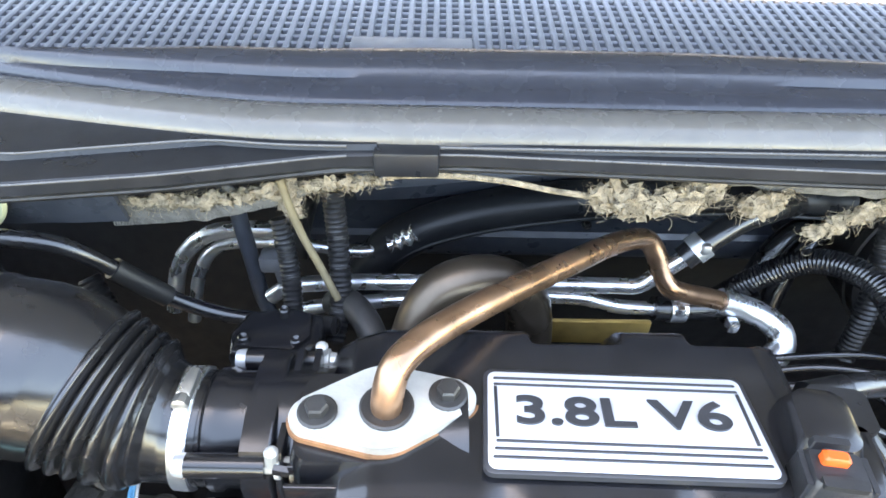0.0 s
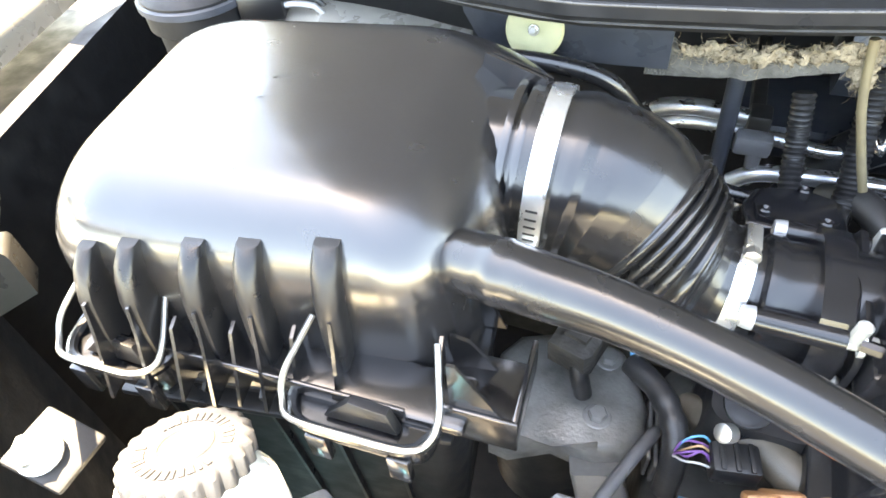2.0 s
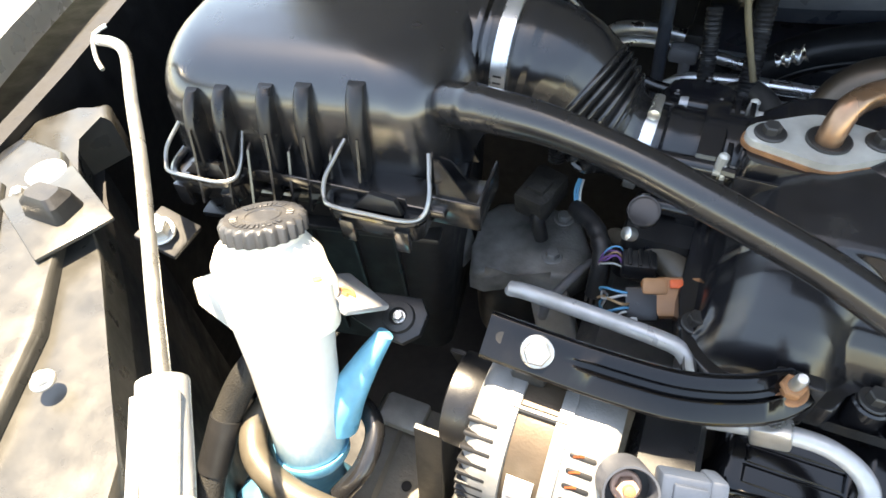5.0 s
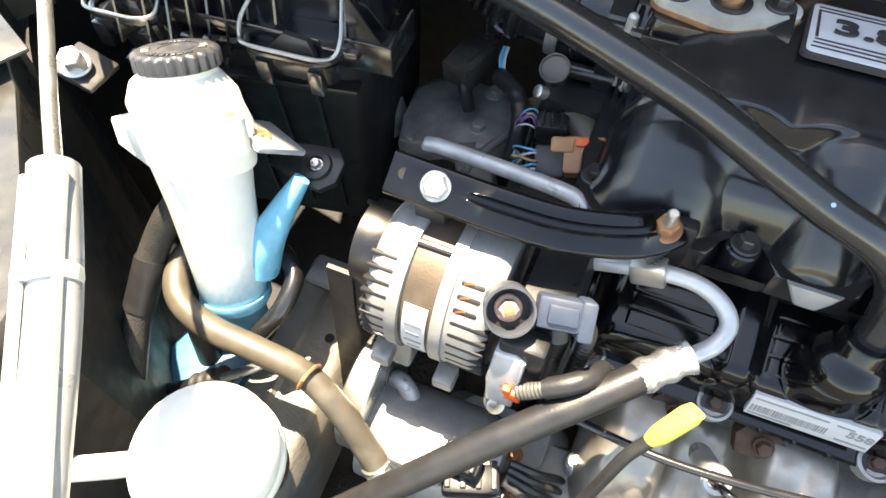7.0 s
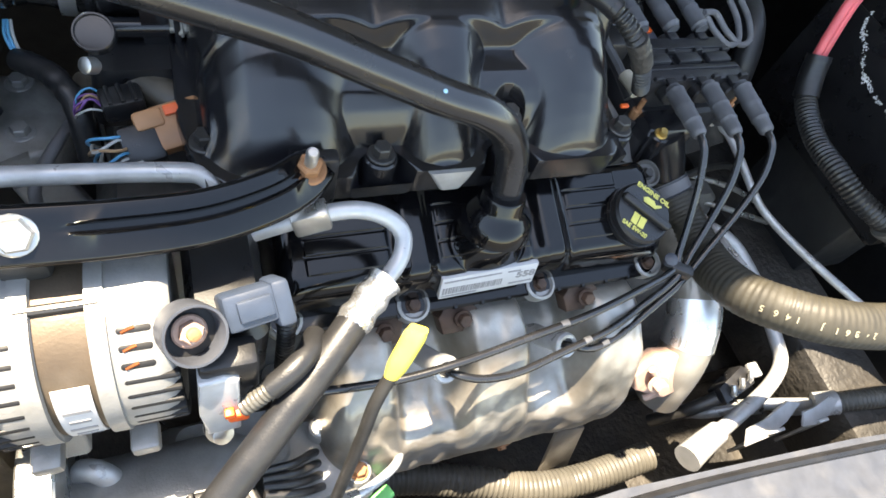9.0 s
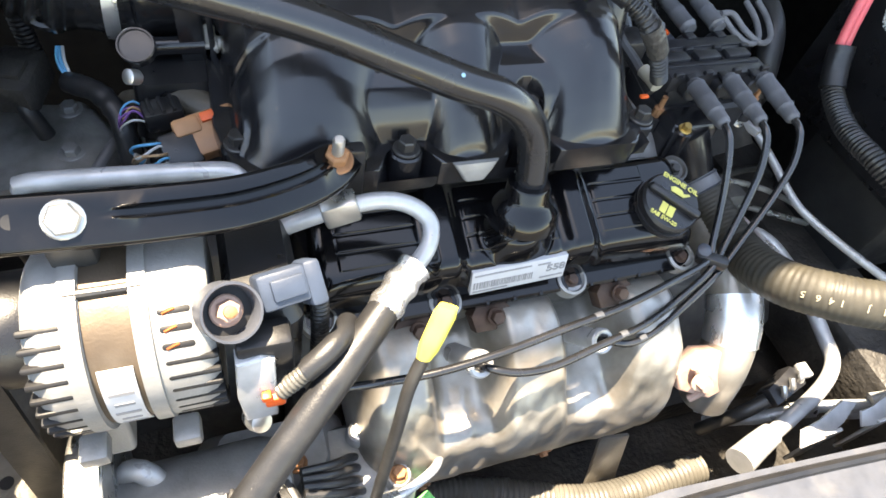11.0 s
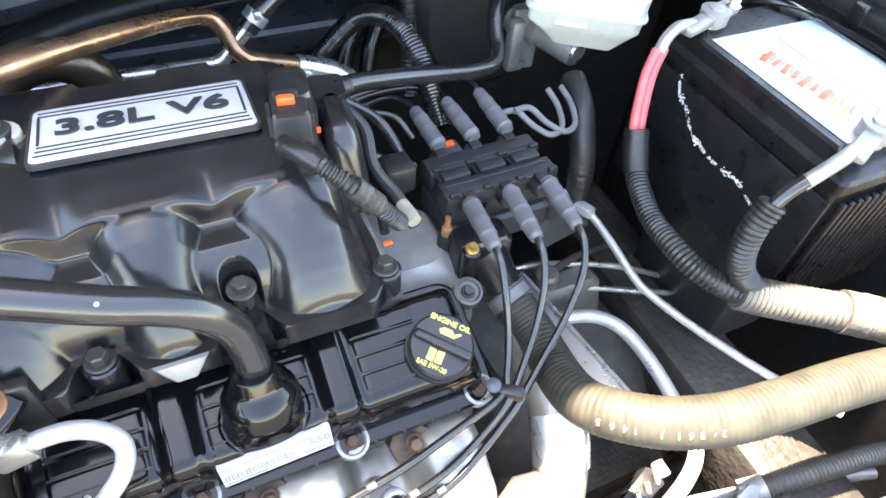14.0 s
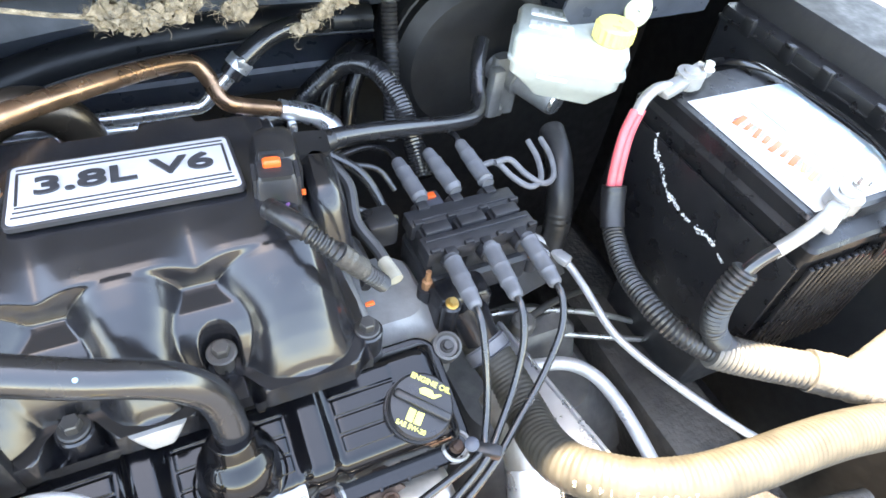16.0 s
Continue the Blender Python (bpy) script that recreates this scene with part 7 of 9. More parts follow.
def hood_rod():
    t = thing("hood_prop_rod", (-0.6, -0.05, 1.0), "bright zinc hood prop rod with a white plastic sleeve", "prop rod")
    part("rod", tube([(-0.752, 0.074, 1.040), (-0.738, 0.0715, 1.043), (-0.723, 0.0675, 1.0445), (-0.712, 0.061, 1.0435), (-0.702, 0.051, 1.0415), (-0.67, 0.018, 1.040), (-0.622, -0.029, 1.039), (-0.552, -0.106, 1.030), (-0.516, -0.148, 1.021), (-0.480, -0.20, 1.005)], 0.0043, 12), STEEL, t)
    part("sleeve", tube([(-0.519, -0.144, 1.022), (-0.516, -0.148, 1.021), (-0.478, -0.202, 1.004), (-0.43, -0.28, 0.985)], 0.0125, 16), PIPE_WHITE, t, "white plastic sleeve")
    part("hook", tube([(-0.752, 0.086, 1.046), (-0.757, 0.076, 1.043), (-0.755, 0.069, 1.036), (-0.750, 0.063, 1.030), (-0.742, 0.058, 1.026)], 0.0018, 8), STEEL, t)
    ends = Vector((-0.516, -0.148, 1.021)), Vector((-0.43, -0.28, 0.985))
    along = (ends[1] - ends[0]).normalized()
    for sx in (-1, 1):
        side = along.cross(Vector((0, 0, 1))).normalized() * 0.009 * sx + Vector((0, 0, 0.009))
        part("sleeve_rib", tube([ends[0] + side + along * 0.004, ends[0].lerp(ends[1], 0.5) + side, ends[1] + side], 0.0028, 8), PIPE_WHITE, t)
    part("sleeve_collar", lathe([(0.010, -0.004), (0.0150, -0.004), (0.0155, 0.0), (0.0150, 0.004), (0.010, 0.004)], ends[0].lerp(ends[1], 0.33), along, 24), RES_WHITE, t, "cream plastic collar")
    c = thing("rail_bolt_bracket", (-0.66, -0.02, 0.93), "dark steel bracket with a bright bolt beside the rail", "bracket")
    part("plate", box((-0.660, -0.014, 0.944), (0.036, 0.034, 0.006), 0.002, Matrix.Rotation(radians(20), 3, "Y")), BODY_DARK, c)
    bolt_part(c, (-0.661, -0.019, 0.95), (0.2, -0.2, 0.9), 0.009, 0.012, 0.012, STEEL)


hood_rod()


def steering_pump():
    """Pump reservoir and pulley gear low in front of the alternator."""
    t = thing("pump_reservoir", (-0.45, -0.21, 0.84), "white plastic pump reservoir with round cap", "reservoir")
    part("cap", lathe([(0.040, -0.02), (0.048, -0.012), (0.050, 0.0), (0.047, 0.010), (0.037, 0.017), (0.012, 0.020)], (-0.447, -0.214, 0.842), (0.05, -0.2, 0.97), 40), RES_WHITE, t)
    part("arm", tube([(-0.470, -0.225, 0.838), (-0.52, -0.252, 0.838), (-0.57, -0.275, 0.836)], 0.0085, 14), RES_WHITE, t)
    part("shoulder", lathe([(0.040, -0.034), (0.047, -0.030), (0.048, -0.022), (0.045, -0.018)], (-0.447, -0.214, 0.842), (0.05, -0.2, 0.97), 36), RES_WHITE, t)
    part("spigot", tube([(-0.415, -0.236, 0.835), (-0.395, -0.250, 0.832), (-0.372, -0.266, 0.828)], 0.011, 14), PLASTIC_MATT, t)
    part("body", lathe([(0.03, -0.10), (0.034, -0.02)], (-0.447, -0.214, 0.842), (0.05, -0.2, 0.97), 32), PLASTIC_MATT, t)
    b = thing("drive_belt", (-0.44, 0.0, 0.7), "black ribbed drive belt", "belt")
    part("belt", sheet(-0.447, -0.424, 1, lambda x: [(-0.050, 0.84), (-0.046, 0.84), (-0.085, 0.55), (-0.089, 0.55)]), RUBBER_MATT, b)
    part("belt_back", sheet(-0.447, -0.424, 1, lambda x: [(0.022, 0.84), (0.026, 0.84), (0.12, 0.55), (0.116, 0.55)]), RUBBER_MATT, b)
    s = thing("chassis_rail", (-0.49, -0.18, 0.6), "grimy grey frame rail beside the drive belt", "chassis rail", kind="structure")
    rings = []
    for i in range(25):
        y = 0.03 - 0.46 * i / 24
        w = 0.0015 * noise.noise(Vector((y * 40, 1, 7)))
        x = -0.492 + 0.03 * (i / 24)
        rings.append([Vector((x - 0.042, y, 0.56)), Vector((x - 0.042, y, 0.688 + w)), Vector((x - 0.036, y, 0.697 + w)), Vector((x - 0.010, y, 0.699)), Vector((x - 0.006, y, 0.693)), Vector((x + 0.030, y, 0.692 + w)), Vector((x + 0.037, y, 0.686)), Vector((x + 0.040, y, 0.56))])
    part("rail", rings_to_bm(rings), RAIL_GRIME, s, sharp=50)
    part("end_cap", box((-0.500, 0.012, 0.704), (0.046, 0.034, 0.012), 0.004), ALU, s, "bright worn end of the rail")
    # near-black discs paint the dark of the rail's holes
    for y in (-0.05, -0.16):
        part("rail_hole", lathe([(0.0008, 0.0), (0.005, 0.0), (0.005, 0.0006), (0.0008, 0.0006)], (-0.470, y, 0.6935), (0, 0, 1), 16), DEEP_BLACK, s)
    c = thing("compressor", (-0.33, -0.12, 0.66), "dirty aluminium compressor body with fittings", "compressor")
    part("body", lathe([(0.03, -0.40), (0.05, -0.395), (0.052, -0.29), (0.045, -0.27), (0.03, -0.268)], (0, -0.10, 0.66), (1, 0, 0), 36), ALU, c)
    part("fitting_block", box((-0.335, -0.128, 0.715), (0.05, 0.03, 0.03), 0.005), ALU, c)
    part("port", tube([(-0.392, -0.066, 0.67), (-0.389, -0.066, 0.697), (-0.381, -0.068, 0.709), (-0.370, -0.074, 0.706), (-0.357, -0.086, 0.675), (-0.340, -0.10, 0.61)], 0.0085, 14), PIPE_WHITE, c)
    part("plug", box((-0.30, -0.118, 0.722), (0.035, 0.022, 0.02), 0.004), PLASTIC_MATT, c)
    for dx in (-0.012, 0.0, 0.012):
        part("plug_rib", box((-0.30 + dx, -0.118, 0.734), (0.004, 0.02, 0.006), 0.001), PLASTIC_MATT, c)


steering_pump()


def under_shield():
    """Ribbed hose, grimy lines and the castings seen below the exhaust shield."""
    t = thing("ribbed_grey_hose", (0.0, -0.14, 0.47), "dusty grey ribbed hose under the exhaust shield", "hose")
    part("hose", corrugated([(-0.15, -0.092, 0.508), (-0.10, -0.098, 0.505), (-0.03, -0.118, 0.502), (0.044, -0.144, 0.500), (0.12, -0.150, 0.498), (0.21, -0.146, 0.50)], 0.019, 0.006, 0.0018, 18), LOOM_SUNLIT, t)
    part("dark_end", tube([(-0.26, -0.06, 0.53), (-0.21, -0.08, 0.518), (-0.14, -0.093, 0.507)], 0.0165, 18), RUBBER_MATT, t)
    b = thing("lower_bracket", (0.06, -0.11, 0.5), "pale pressed bracket below the exhaust shield", "bracket")
    part("plate", prism([(-0.02, -0.04), (0.025, -0.045), (0.03, 0.03), (-0.012, 0.045)], -0.002, 0.002, basis((0.075, -0.115, 0.535), (1, 0.1, 0), (0.1, 0.35, 0.93)), 0.0008), SHIELD, b)
    for k, (y, z) in enumerate(((-0.165, 0.60), (-0.158, 0.575))):
        l = thing("cooler_line", (0.3, y, z), "pale metal cooler line running to the radiator", "pipe")
        part("pipe", tube([(0.235, -0.10 + 0.02 * k, 0.52), (0.262, -0.118, 0.555), (0.295, -0.130, 0.585), (0.335, -0.138, 0.598), (0.39, -0.15, z), (0.46, y, z), (0.56, y - 0.03, z)], 0.0072, 14), PIPE_WHITE, l)
        part("union_nut", tube([(0.30, -0.131, 0.587), (0.312, -0.134, 0.592), (0.325, -0.137, 0.596)], 0.011, 6), ALU_TUBE, l)


under_shield()


def radiator_edge():
    """Sensor plug and pale brackets between the gearbox and the radiator panel."""
    t = thing("speed_sensor", (0.29, -0.105, 0.60), "dark sensor plug with bright metal pins", "sensor")
    m = basis((0.285, -0.108, 0.615), (0.93, 0.33, 0.1), (-0.3, 0.9, 0.2))
    part("body", prism([(-0.030, -0.010), (0.022, -0.013), (0.030, 0.0), (0.020, 0.013), (-0.026, 0.010)], -0.012, 0.010, m, 0.003), PLASTIC_MATT, t)
    for k in range(3):
        part("pin", tube([m @ Vector((-0.016 + 0.016 * k, -0.006, 0.009)), m @ Vector((-0.016 + 0.016 * k, -0.004, 0.014)), m @ Vector((-0.012 + 0.016 * k, 0.004, 0.017))], 0.0034, 8), STEEL, t)
    part("latch", box(m @ Vector((0.030, 0.0, 0.010)), (0.014, 0.018, 0.008), 0.002), PIPE_WHITE, t)
    part("stem", tube([m @ Vector((-0.028, 0, 0)), (0.235, -0.118, 0.585), (0.215, -0.110, 0.53)], 0.008, 12), STEEL_DARK, t)
    for k, (x, y, z, a, l) in enumerate(((0.300, -0.162, 0.628, 12, 0.050), (0.368, -0.166, 0.632, 8, 0.032))):
        b = thing("pale_clip_bracket", (x, y, z), "small bent pale metal bracket at the radiator edge", "bracket", "pale brackets at the radiator edge")
        q = prism([(-l, -0.006), (-0.3 * l, -0.012), (0.4 * l, -0.009), (l, 0.002), (0.6 * l, 0.013), (-0.2 * l, 0.008), (-0.8 * l, 0.010)], -0.0015, 0.0015, basis((x, y, z), (math.cos(radians(a)), math.sin(radians(a)), 0.05), (-0.1, 0.85, 0.5)), 0.0007)
        part("plate", q, PIPE_WHITE, b)
        part("foot", box((x, y - 0.010, z - 0.040), (0.5 * l, 0.004, 0.080), 0.001), PIPE_WHITE, b)
    h = thing("ribbed_cooler_hose", (0.5, -0.17, 0.63), "pale ribbed hose along the radiator edge", "hose")
    part("hose", corrugated([(0.405, -0.158, 0.615), (0.44, -0.166, 0.630), (0.48, -0.172, 0.635), (0.54, -0.180, 0.632), (0.60, -0.19, 0.62)], 0.013, 0.005, 0.0014, 16), LOOM_SUNLIT, h)
    part("cuff", tube([(0.392, -0.154, 0.607), (0.402, -0.157, 0.613), (0.414, -0.160, 0.619)], 0.0150, 16), PIPE_WHITE, h)


radiator_edge()


def pump_clutter():
    """Brackets, pulley, sensor and fittings low at the left front of the engine."""
    p = thing("accessory_pulley", (-0.41, -0.085, 0.70), "bright worn steel accessory pulley under the alternator", "pulley")
    part("rim", lathe([(0.040, -0.012), (0.058, -0.012), (0.060, -0.010), (0.060, 0.010), (0.058, 0.012), (0.040, 0.012)], (-0.405, -0.078, 0.690), (1, 0, 0), 48), STEEL, p)
    part("hub", lathe([(0.010, -0.008), (0.022, -0.010), (0.041, -0.004), (0.041, 0.004)], (-0.405, -0.078, 0.690), (1, 0, 0), 36), STEEL_DARK, p)
    s = thing("pressure_sensor", (-0.355, -0.125, 0.73), "brass pressure sensor with a white plastic cap", "sensor")
    part("hex_body", lathe([(0.007, -0.012), (0.0105, -0.012), (0.0105, 0.004), (0.006, 0.006)], (-0.392, -0.078, 0.668), (0.1, -0.2, 0.97), 6), RUST, s)
    part("cap", lathe([(0.0075, 0.004), (0.0085, 0.008), (0.0085, 0.020), (0.006, 0.024), (0.002, 0.024)], (-0.392, -0.078, 0.668), (0.1, -0.2, 0.97), 20), MC_WHITE, s)
    f = thing("crimped_hose_fitting", (-0.54, -0.12, 0.70), "black hose end with a ringed metal crimp", "hose")
    part("hose", tube([(-0.61, -0.155, 0.655), (-0.585, -0.148, 0.672), (-0.562, -0.140, 0.690)], 0.0095, 16), RUBBER, f)
    part("crimp", tube([(-0.566, -0.141, 0.687), (-0.552, -0.136, 0.697), (-0.536, -0.130, 0.708)], lambda q, d: 0.0105 + 0.0012 * math.cos(q * 6 * math.pi), 18, 0.0015), STEEL_DARK, f)
    part("pipe", tube([(-0.538, -0.131, 0.707), (-0.522, -0.124, 0.718), (-0.505, -0.115, 0.728), (-0.49, -0.10, 0.735)], 0.0045, 12), STEEL, f)
    c = thing("starter_wiring", (-0.27, -0.1, 0.70), "sooty cable lugs and ribbed black plugs on the engine front", "wiring harness")
    part("plug", box((-0.288, -0.125, 0.700), (0.050, 0.026, 0.022), 0.004, Matrix.Rotation(radians(20), 3, "Z")), PLASTIC_MATT, c)
    for k in range(4):
        part("plug_rib", box((-0.308 + 0.0125 * k, -0.129 + 0.0045 * k, 0.712), (0.005, 0.024, 0.004), 0.001, Matrix.Rotation(radians(20), 3, "Z")), STEEL_DARK, c)
    for k in range(4):
        part("cable", tube([(-0.262, -0.115 + 0.006 * k, 0.700), (-0.235, -0.118 + 0.008 * k, 0.690), (-0.215, -0.112 + 0.01 * k, 0.660), (-0.20, -0.10 + 0.01 * k, 0.60)], 0.0035, 10), RUBBER_MATT, c)
    part("pale_lug", box((-0.252, -0.130, 0.668), (0.05, 0.018, 0.006), 0.002, Matrix.Rotation(radians(-30), 3, "Z")), ALU_TUBE, c)
    d = thing("oil_filter_housing", (-0.25, -0.06, 0.62), "grimy cast housing below the alternator", "housing")
    part("housing", shell([(0.52, -0.285, -0.065, 0.075, 0.04, 0.015), (0.63, -0.28, -0.060, 0.065, 0.036, 0.015), (0.655, -0.28, -0.058, 0.045, 0.024, 0.012)]), ALU, d)
    bolt_part(d, (-0.262, -0.075, 0.655), (0, 0, 1), 0.006, 0.007, 0.009, RUST)


pump_clutter()


def front_castings():
    """Castings, lugs and lines between the alternator and the exhaust shield."""
    t = thing("front_engine_casting", (-0.20, -0.08, 0.6), "dirty pale cast bracket on the engine front", "casting")
    part("body", shell([(0.52, -0.215, -0.085, 0.060, 0.045, 0.016), (0.635, -0.215, -0.085, 0.054, 0.042, 0.018), (0.650, -0.215, -0.085, 0.044, 0.034, 0.016), (0.652, -0.215, -0.085, 0.025, 0.018, 0.010)]), ALU, t)
    for x, y in ((-0.250, -0.110), (-0.180, -0.108), (-0.205, -0.062)):
        part("lug", lathe([(0.013, 0.60), (0.012, 0.660), (0.010, 0.663), (0.003, 0.663)], (x, y, 0), (0, 0, 1), 20), ALU, t)
        bolt_part(t, (x, y, 0.663), (0, 0, 1), 0.0062, 0.007, 0.0085, RUST if y < -0.1 else STEEL)
    for k in range(3):
        part("rib", box((-0.240 + 0.026 * k, -0.128, 0.600), (0.004, 0.020, 0.090), 0.0015), ALU, t)
    p = thing("small_steel_line", (-0.20, -0.12, 0.68), "thin bright steel line across the engine front", "pipe")
    part("pipe", tube([(-0.285, -0.100, 0.655), (-0.262, -0.125, 0.672), (-0.225, -0.134, 0.680), (-0.185, -0.128, 0.676), (-0.150, -0.112, 0.664), (-0.135, -0.095, 0.645)], 0.0042, 12), PIPE_WHITE, p)
    part("union", tube([(-0.208, -0.132, 0.679), (-0.198, -0.130, 0.678), (-0.188, -0.1285, 0.6765)], 0.0072, 6), STEEL, p)
    c = thing("loose_cable", (-0.2, -0.14, 0.63), "black rubber cable hanging in front of the casting", "cable")
    part("cable", tube([(-0.300, -0.120, 0.640), (-0.265, -0.142, 0.625), (-0.220, -0.148, 0.612), (-0.170, -0.140, 0.600), (-0.140, -0.125, 0.575)], 0.0055, 12), RUBBER_MATT, c)
    g = thing("green_tag", (-0.16, -0.12, 0.62), "small green and orange plastic plug", "plug")
    part("body", box((-0.158, -0.128, 0.622), (0.022, 0.014, 0.014), 0.003, Matrix.Rotation(radians(25), 3, "Z")), WIRE_GREEN, g)
    part("lock", box((-0.170, -0.134, 0.630), (0.007, 0.006, 0.005), 0.001), ORANGE, g)


front_castings()


# ---- ignition coil, leads and harness ----
COIL = basis((0.212, 0.178, 0.0), (1, 0.02, 0), (-0.02, 1, 0))


def boot(a, b, name, r=0.0088):
    a, b = Vector(a), Vector(b)
    prof = lambda f, s: r * float(np.interp(f, [0, 0.06, 0.07, 0.10, 0.11, 0.42, 0.43, 0.46, 0.47, 0.70, 0.71, 0.74, 0.75, 0.96, 1.0], [0.80, 0.80, 1.08, 1.08, 1.0, 1.0, 1.06, 1.06, 0.97, 0.95, 1.0, 1.0, 0.88, 0.80, 0.55]))
    return tube([a, a.lerp(b, 0.33), a.lerp(b, 0.66), b], prof, 18, 0.002)


def coil_pack():
    t = thing("ignition_coil_pack", (0.212, 0.18, 0.80), "black six-tower ignition coil pack", "coil pack")
    def put(bm):
        bmesh.ops.transform(bm, matrix=COIL, verts=bm.verts)
        return bm
    part("base", put(shell([(0.795, 0, 0.0, 0.060, 0.040, 0.010), (0.822, 0, 0.0, 0.060, 0.040, 0.010), (0.826, 0, 0, 0.056, 0.036, 0.01)])), COIL_PLASTIC, t)
    for k in (-1, 0, 1):
        x = 0.040 * k
        part("coil_body", put(merge(box((x, 0.0, 0.842), (0.036, 0.062, 0.036), 0.004), box((x, 0.0, 0.862), (0.030, 0.014, 0.008), 0.002))), COIL_PLASTIC, t)
        for s in (-1, 1):
            part("tower", put(lathe([(0.0095, 0.0), (0.0095, 0.012), (0.008, 0.014)], (x, s * 0.030, 0.850), (0, s, 0.12), 20)), COIL_PLASTIC, t)
            part("tower_clip", put(box((x, s * 0.034, 0.863), (0.012, 0.012, 0.004), 0.001)), COIL_PLASTIC, t)
    for y in (-0.019, 0.020):
        part("long_body", put(box((0, y, 0.8535), (0.126, 0.024, 0.019), 0.002)), COIL_PLASTIC, t)
        for k in range(4):
            part("cast_lug", put(box((-0.055 + 0.037 * k, y - 0.010, 0.8645), (0.010, 0.005, 0.005), 0.001)), COIL_PLASTIC, t)
    part("top_rail", put(box((0, -0.014, 0.8625), (0.118, 0.004, 0.004), 0.001)), COIL_PLASTIC, t)
    part("top_rail", put(box((0, 0.016, 0.8625), (0.118, 0.004, 0.004), 0.001)), COIL_PLASTIC, t)
    for x in (-0.062, 0.064):
        part("fixing_ear", put(lathe([(0.009, 0.80), (0.009, 0.818), (0.003, 0.818)], (x, -0.034, 0), (0, 0, 1), 18)), COIL_PLASTIC, t)
        part("fixing_stud", put(lathe([(0.0055, 0.818), (0.0055, 0.828), (0.003, 0.829), (0.003, 0.842), (0.001, 0.842)], (x, -0.034, 0), (0, 0, 1), 8)), RUST, t)
    part("plug_socket", put(box((-0.024, 0.046, 0.846), (0.026, 0.026, 0.022), 0.003)), PLASTIC_GREY, t)
    part("plug_lock", put(box((-0.024, 0.050, 0.858), (0.014, 0.008, 0.004), 0.001)), ORANGE, t)


coil_pack()

LEADS = [
    ("front", (0.168, 0.136, 0.864), (0.163, 0.072, 0.866), [(0.162, 0.058, 0.862), (0.159, 0.038, 0.842), (0.155, 0.016, 0.812), (0.146, -0.006, 0.788), (0.132, -0.022, 0.782), (0.078, -0.038, 0.784), (0.026, -0.049, 0.779), (-0.028, -0.057, 0.778), (-0.098, -0.066, 0.774), (-0.160, -0.068, 0.768), (-0.236, -0.060, 0.760)]),
    ("front", (0.210, 0.136, 0.867), (0.203, 0.068, 0.868), [(0.202, 0.054, 0.864), (0.196, 0.034, 0.842), (0.182, 0.014, 0.812), (0.160, -0.008, 0.788), (0.136, -0.028, 0.776), (0.104, -0.040, 0.750), (0.060, -0.056, 0.748), (0.005, -0.068, 0.750), (-0.045, -0.078, 0.752), (-0.080, -0.078, 0.756), (-0.102, -0.070, 0.758), (-0.109, -0.060, 0.750)]),
    ("front", (0.252, 0.135, 0.867), (0.250, 0.072, 0.863), [(0.249, 0.058, 0.860), (0.241, 0.038, 0.840), (0.216, 0.016, 0.812), (0.180, -0.008, 0.788), (0.146, -0.030, 0.768), (0.110, -0.046, 0.745), (0.075, -0.060, 0.736), (0.045, -0.066, 0.736), (0.026, -0.061, 0.738), (0.019, -0.052, 0.728)]),
    ("rear", (0.173, 0.216, 0.866), (0.168, 0.276, 0.873), [(0.165, 0.295, 0.872), (0.150, 0.315, 0.865), (0.120, 0.325, 0.85), (0.08, 0.33, 0.835)]),
    ("rear", (0.212, 0.216, 0.868), (0.206, 0.280, 0.874), [(0.204, 0.298, 0.873), (0.185, 0.325, 0.865), (0.14, 0.345, 0.85), (0.08, 0.35, 0.83)]),
    ("rear", (0.251, 0.216, 0.868), (0.248, 0.284, 0.874), [(0.248, 0.300, 0.874), (0.235, 0.33, 0.866), (0.19, 0.36, 0.85), (0.10, 0.37, 0.83)]),
]


def plug_leads():
    for kind, a, b, pts in LEADS:
        t = thing("spark_plug_lead", a, "black spark plug lead with a grey rubber boot", "ignition lead", "spark plug leads on the coil pack")
        part("boot", boot(a, b, kind), BOOT, t, "grey rubber boot")
        part("lead", tube([b] + pts, 0.0036, 12), RUBBER, t)
        if kind == "front":
            for f in (6,):
                if f < len(pts) - 1:
                    d = (Vector(pts[f + 1]) - Vector(pts[f])).normalized()
                    p = Vector(pts[f]).lerp(Vector(pts[f + 1]), 0.4)
                    part("print_band", tube([p, p + d * 0.003, p + d * 0.008], 0.00372, 12), BOOT, t)
    c = thing("lead_separator", (0.13, -0.02, 0.79), "small black plastic separator clip on the plug leads", "clip")
    part("bar", box((0.140, -0.020, 0.781), (0.030, 0.012, 0.012), 0.003, Matrix.Rotation(radians(-35), 3, "Z")), PLASTIC_MATT, c)
    part("knob", lathe([(0.004, 0), (0.006, 0.004), (0.0065, 0.010), (0.003, 0.012)], (0.128, -0.014, 0.786), (-0.2, -0.2, 1), 16), PLASTIC_GREY, c)


plug_leads()


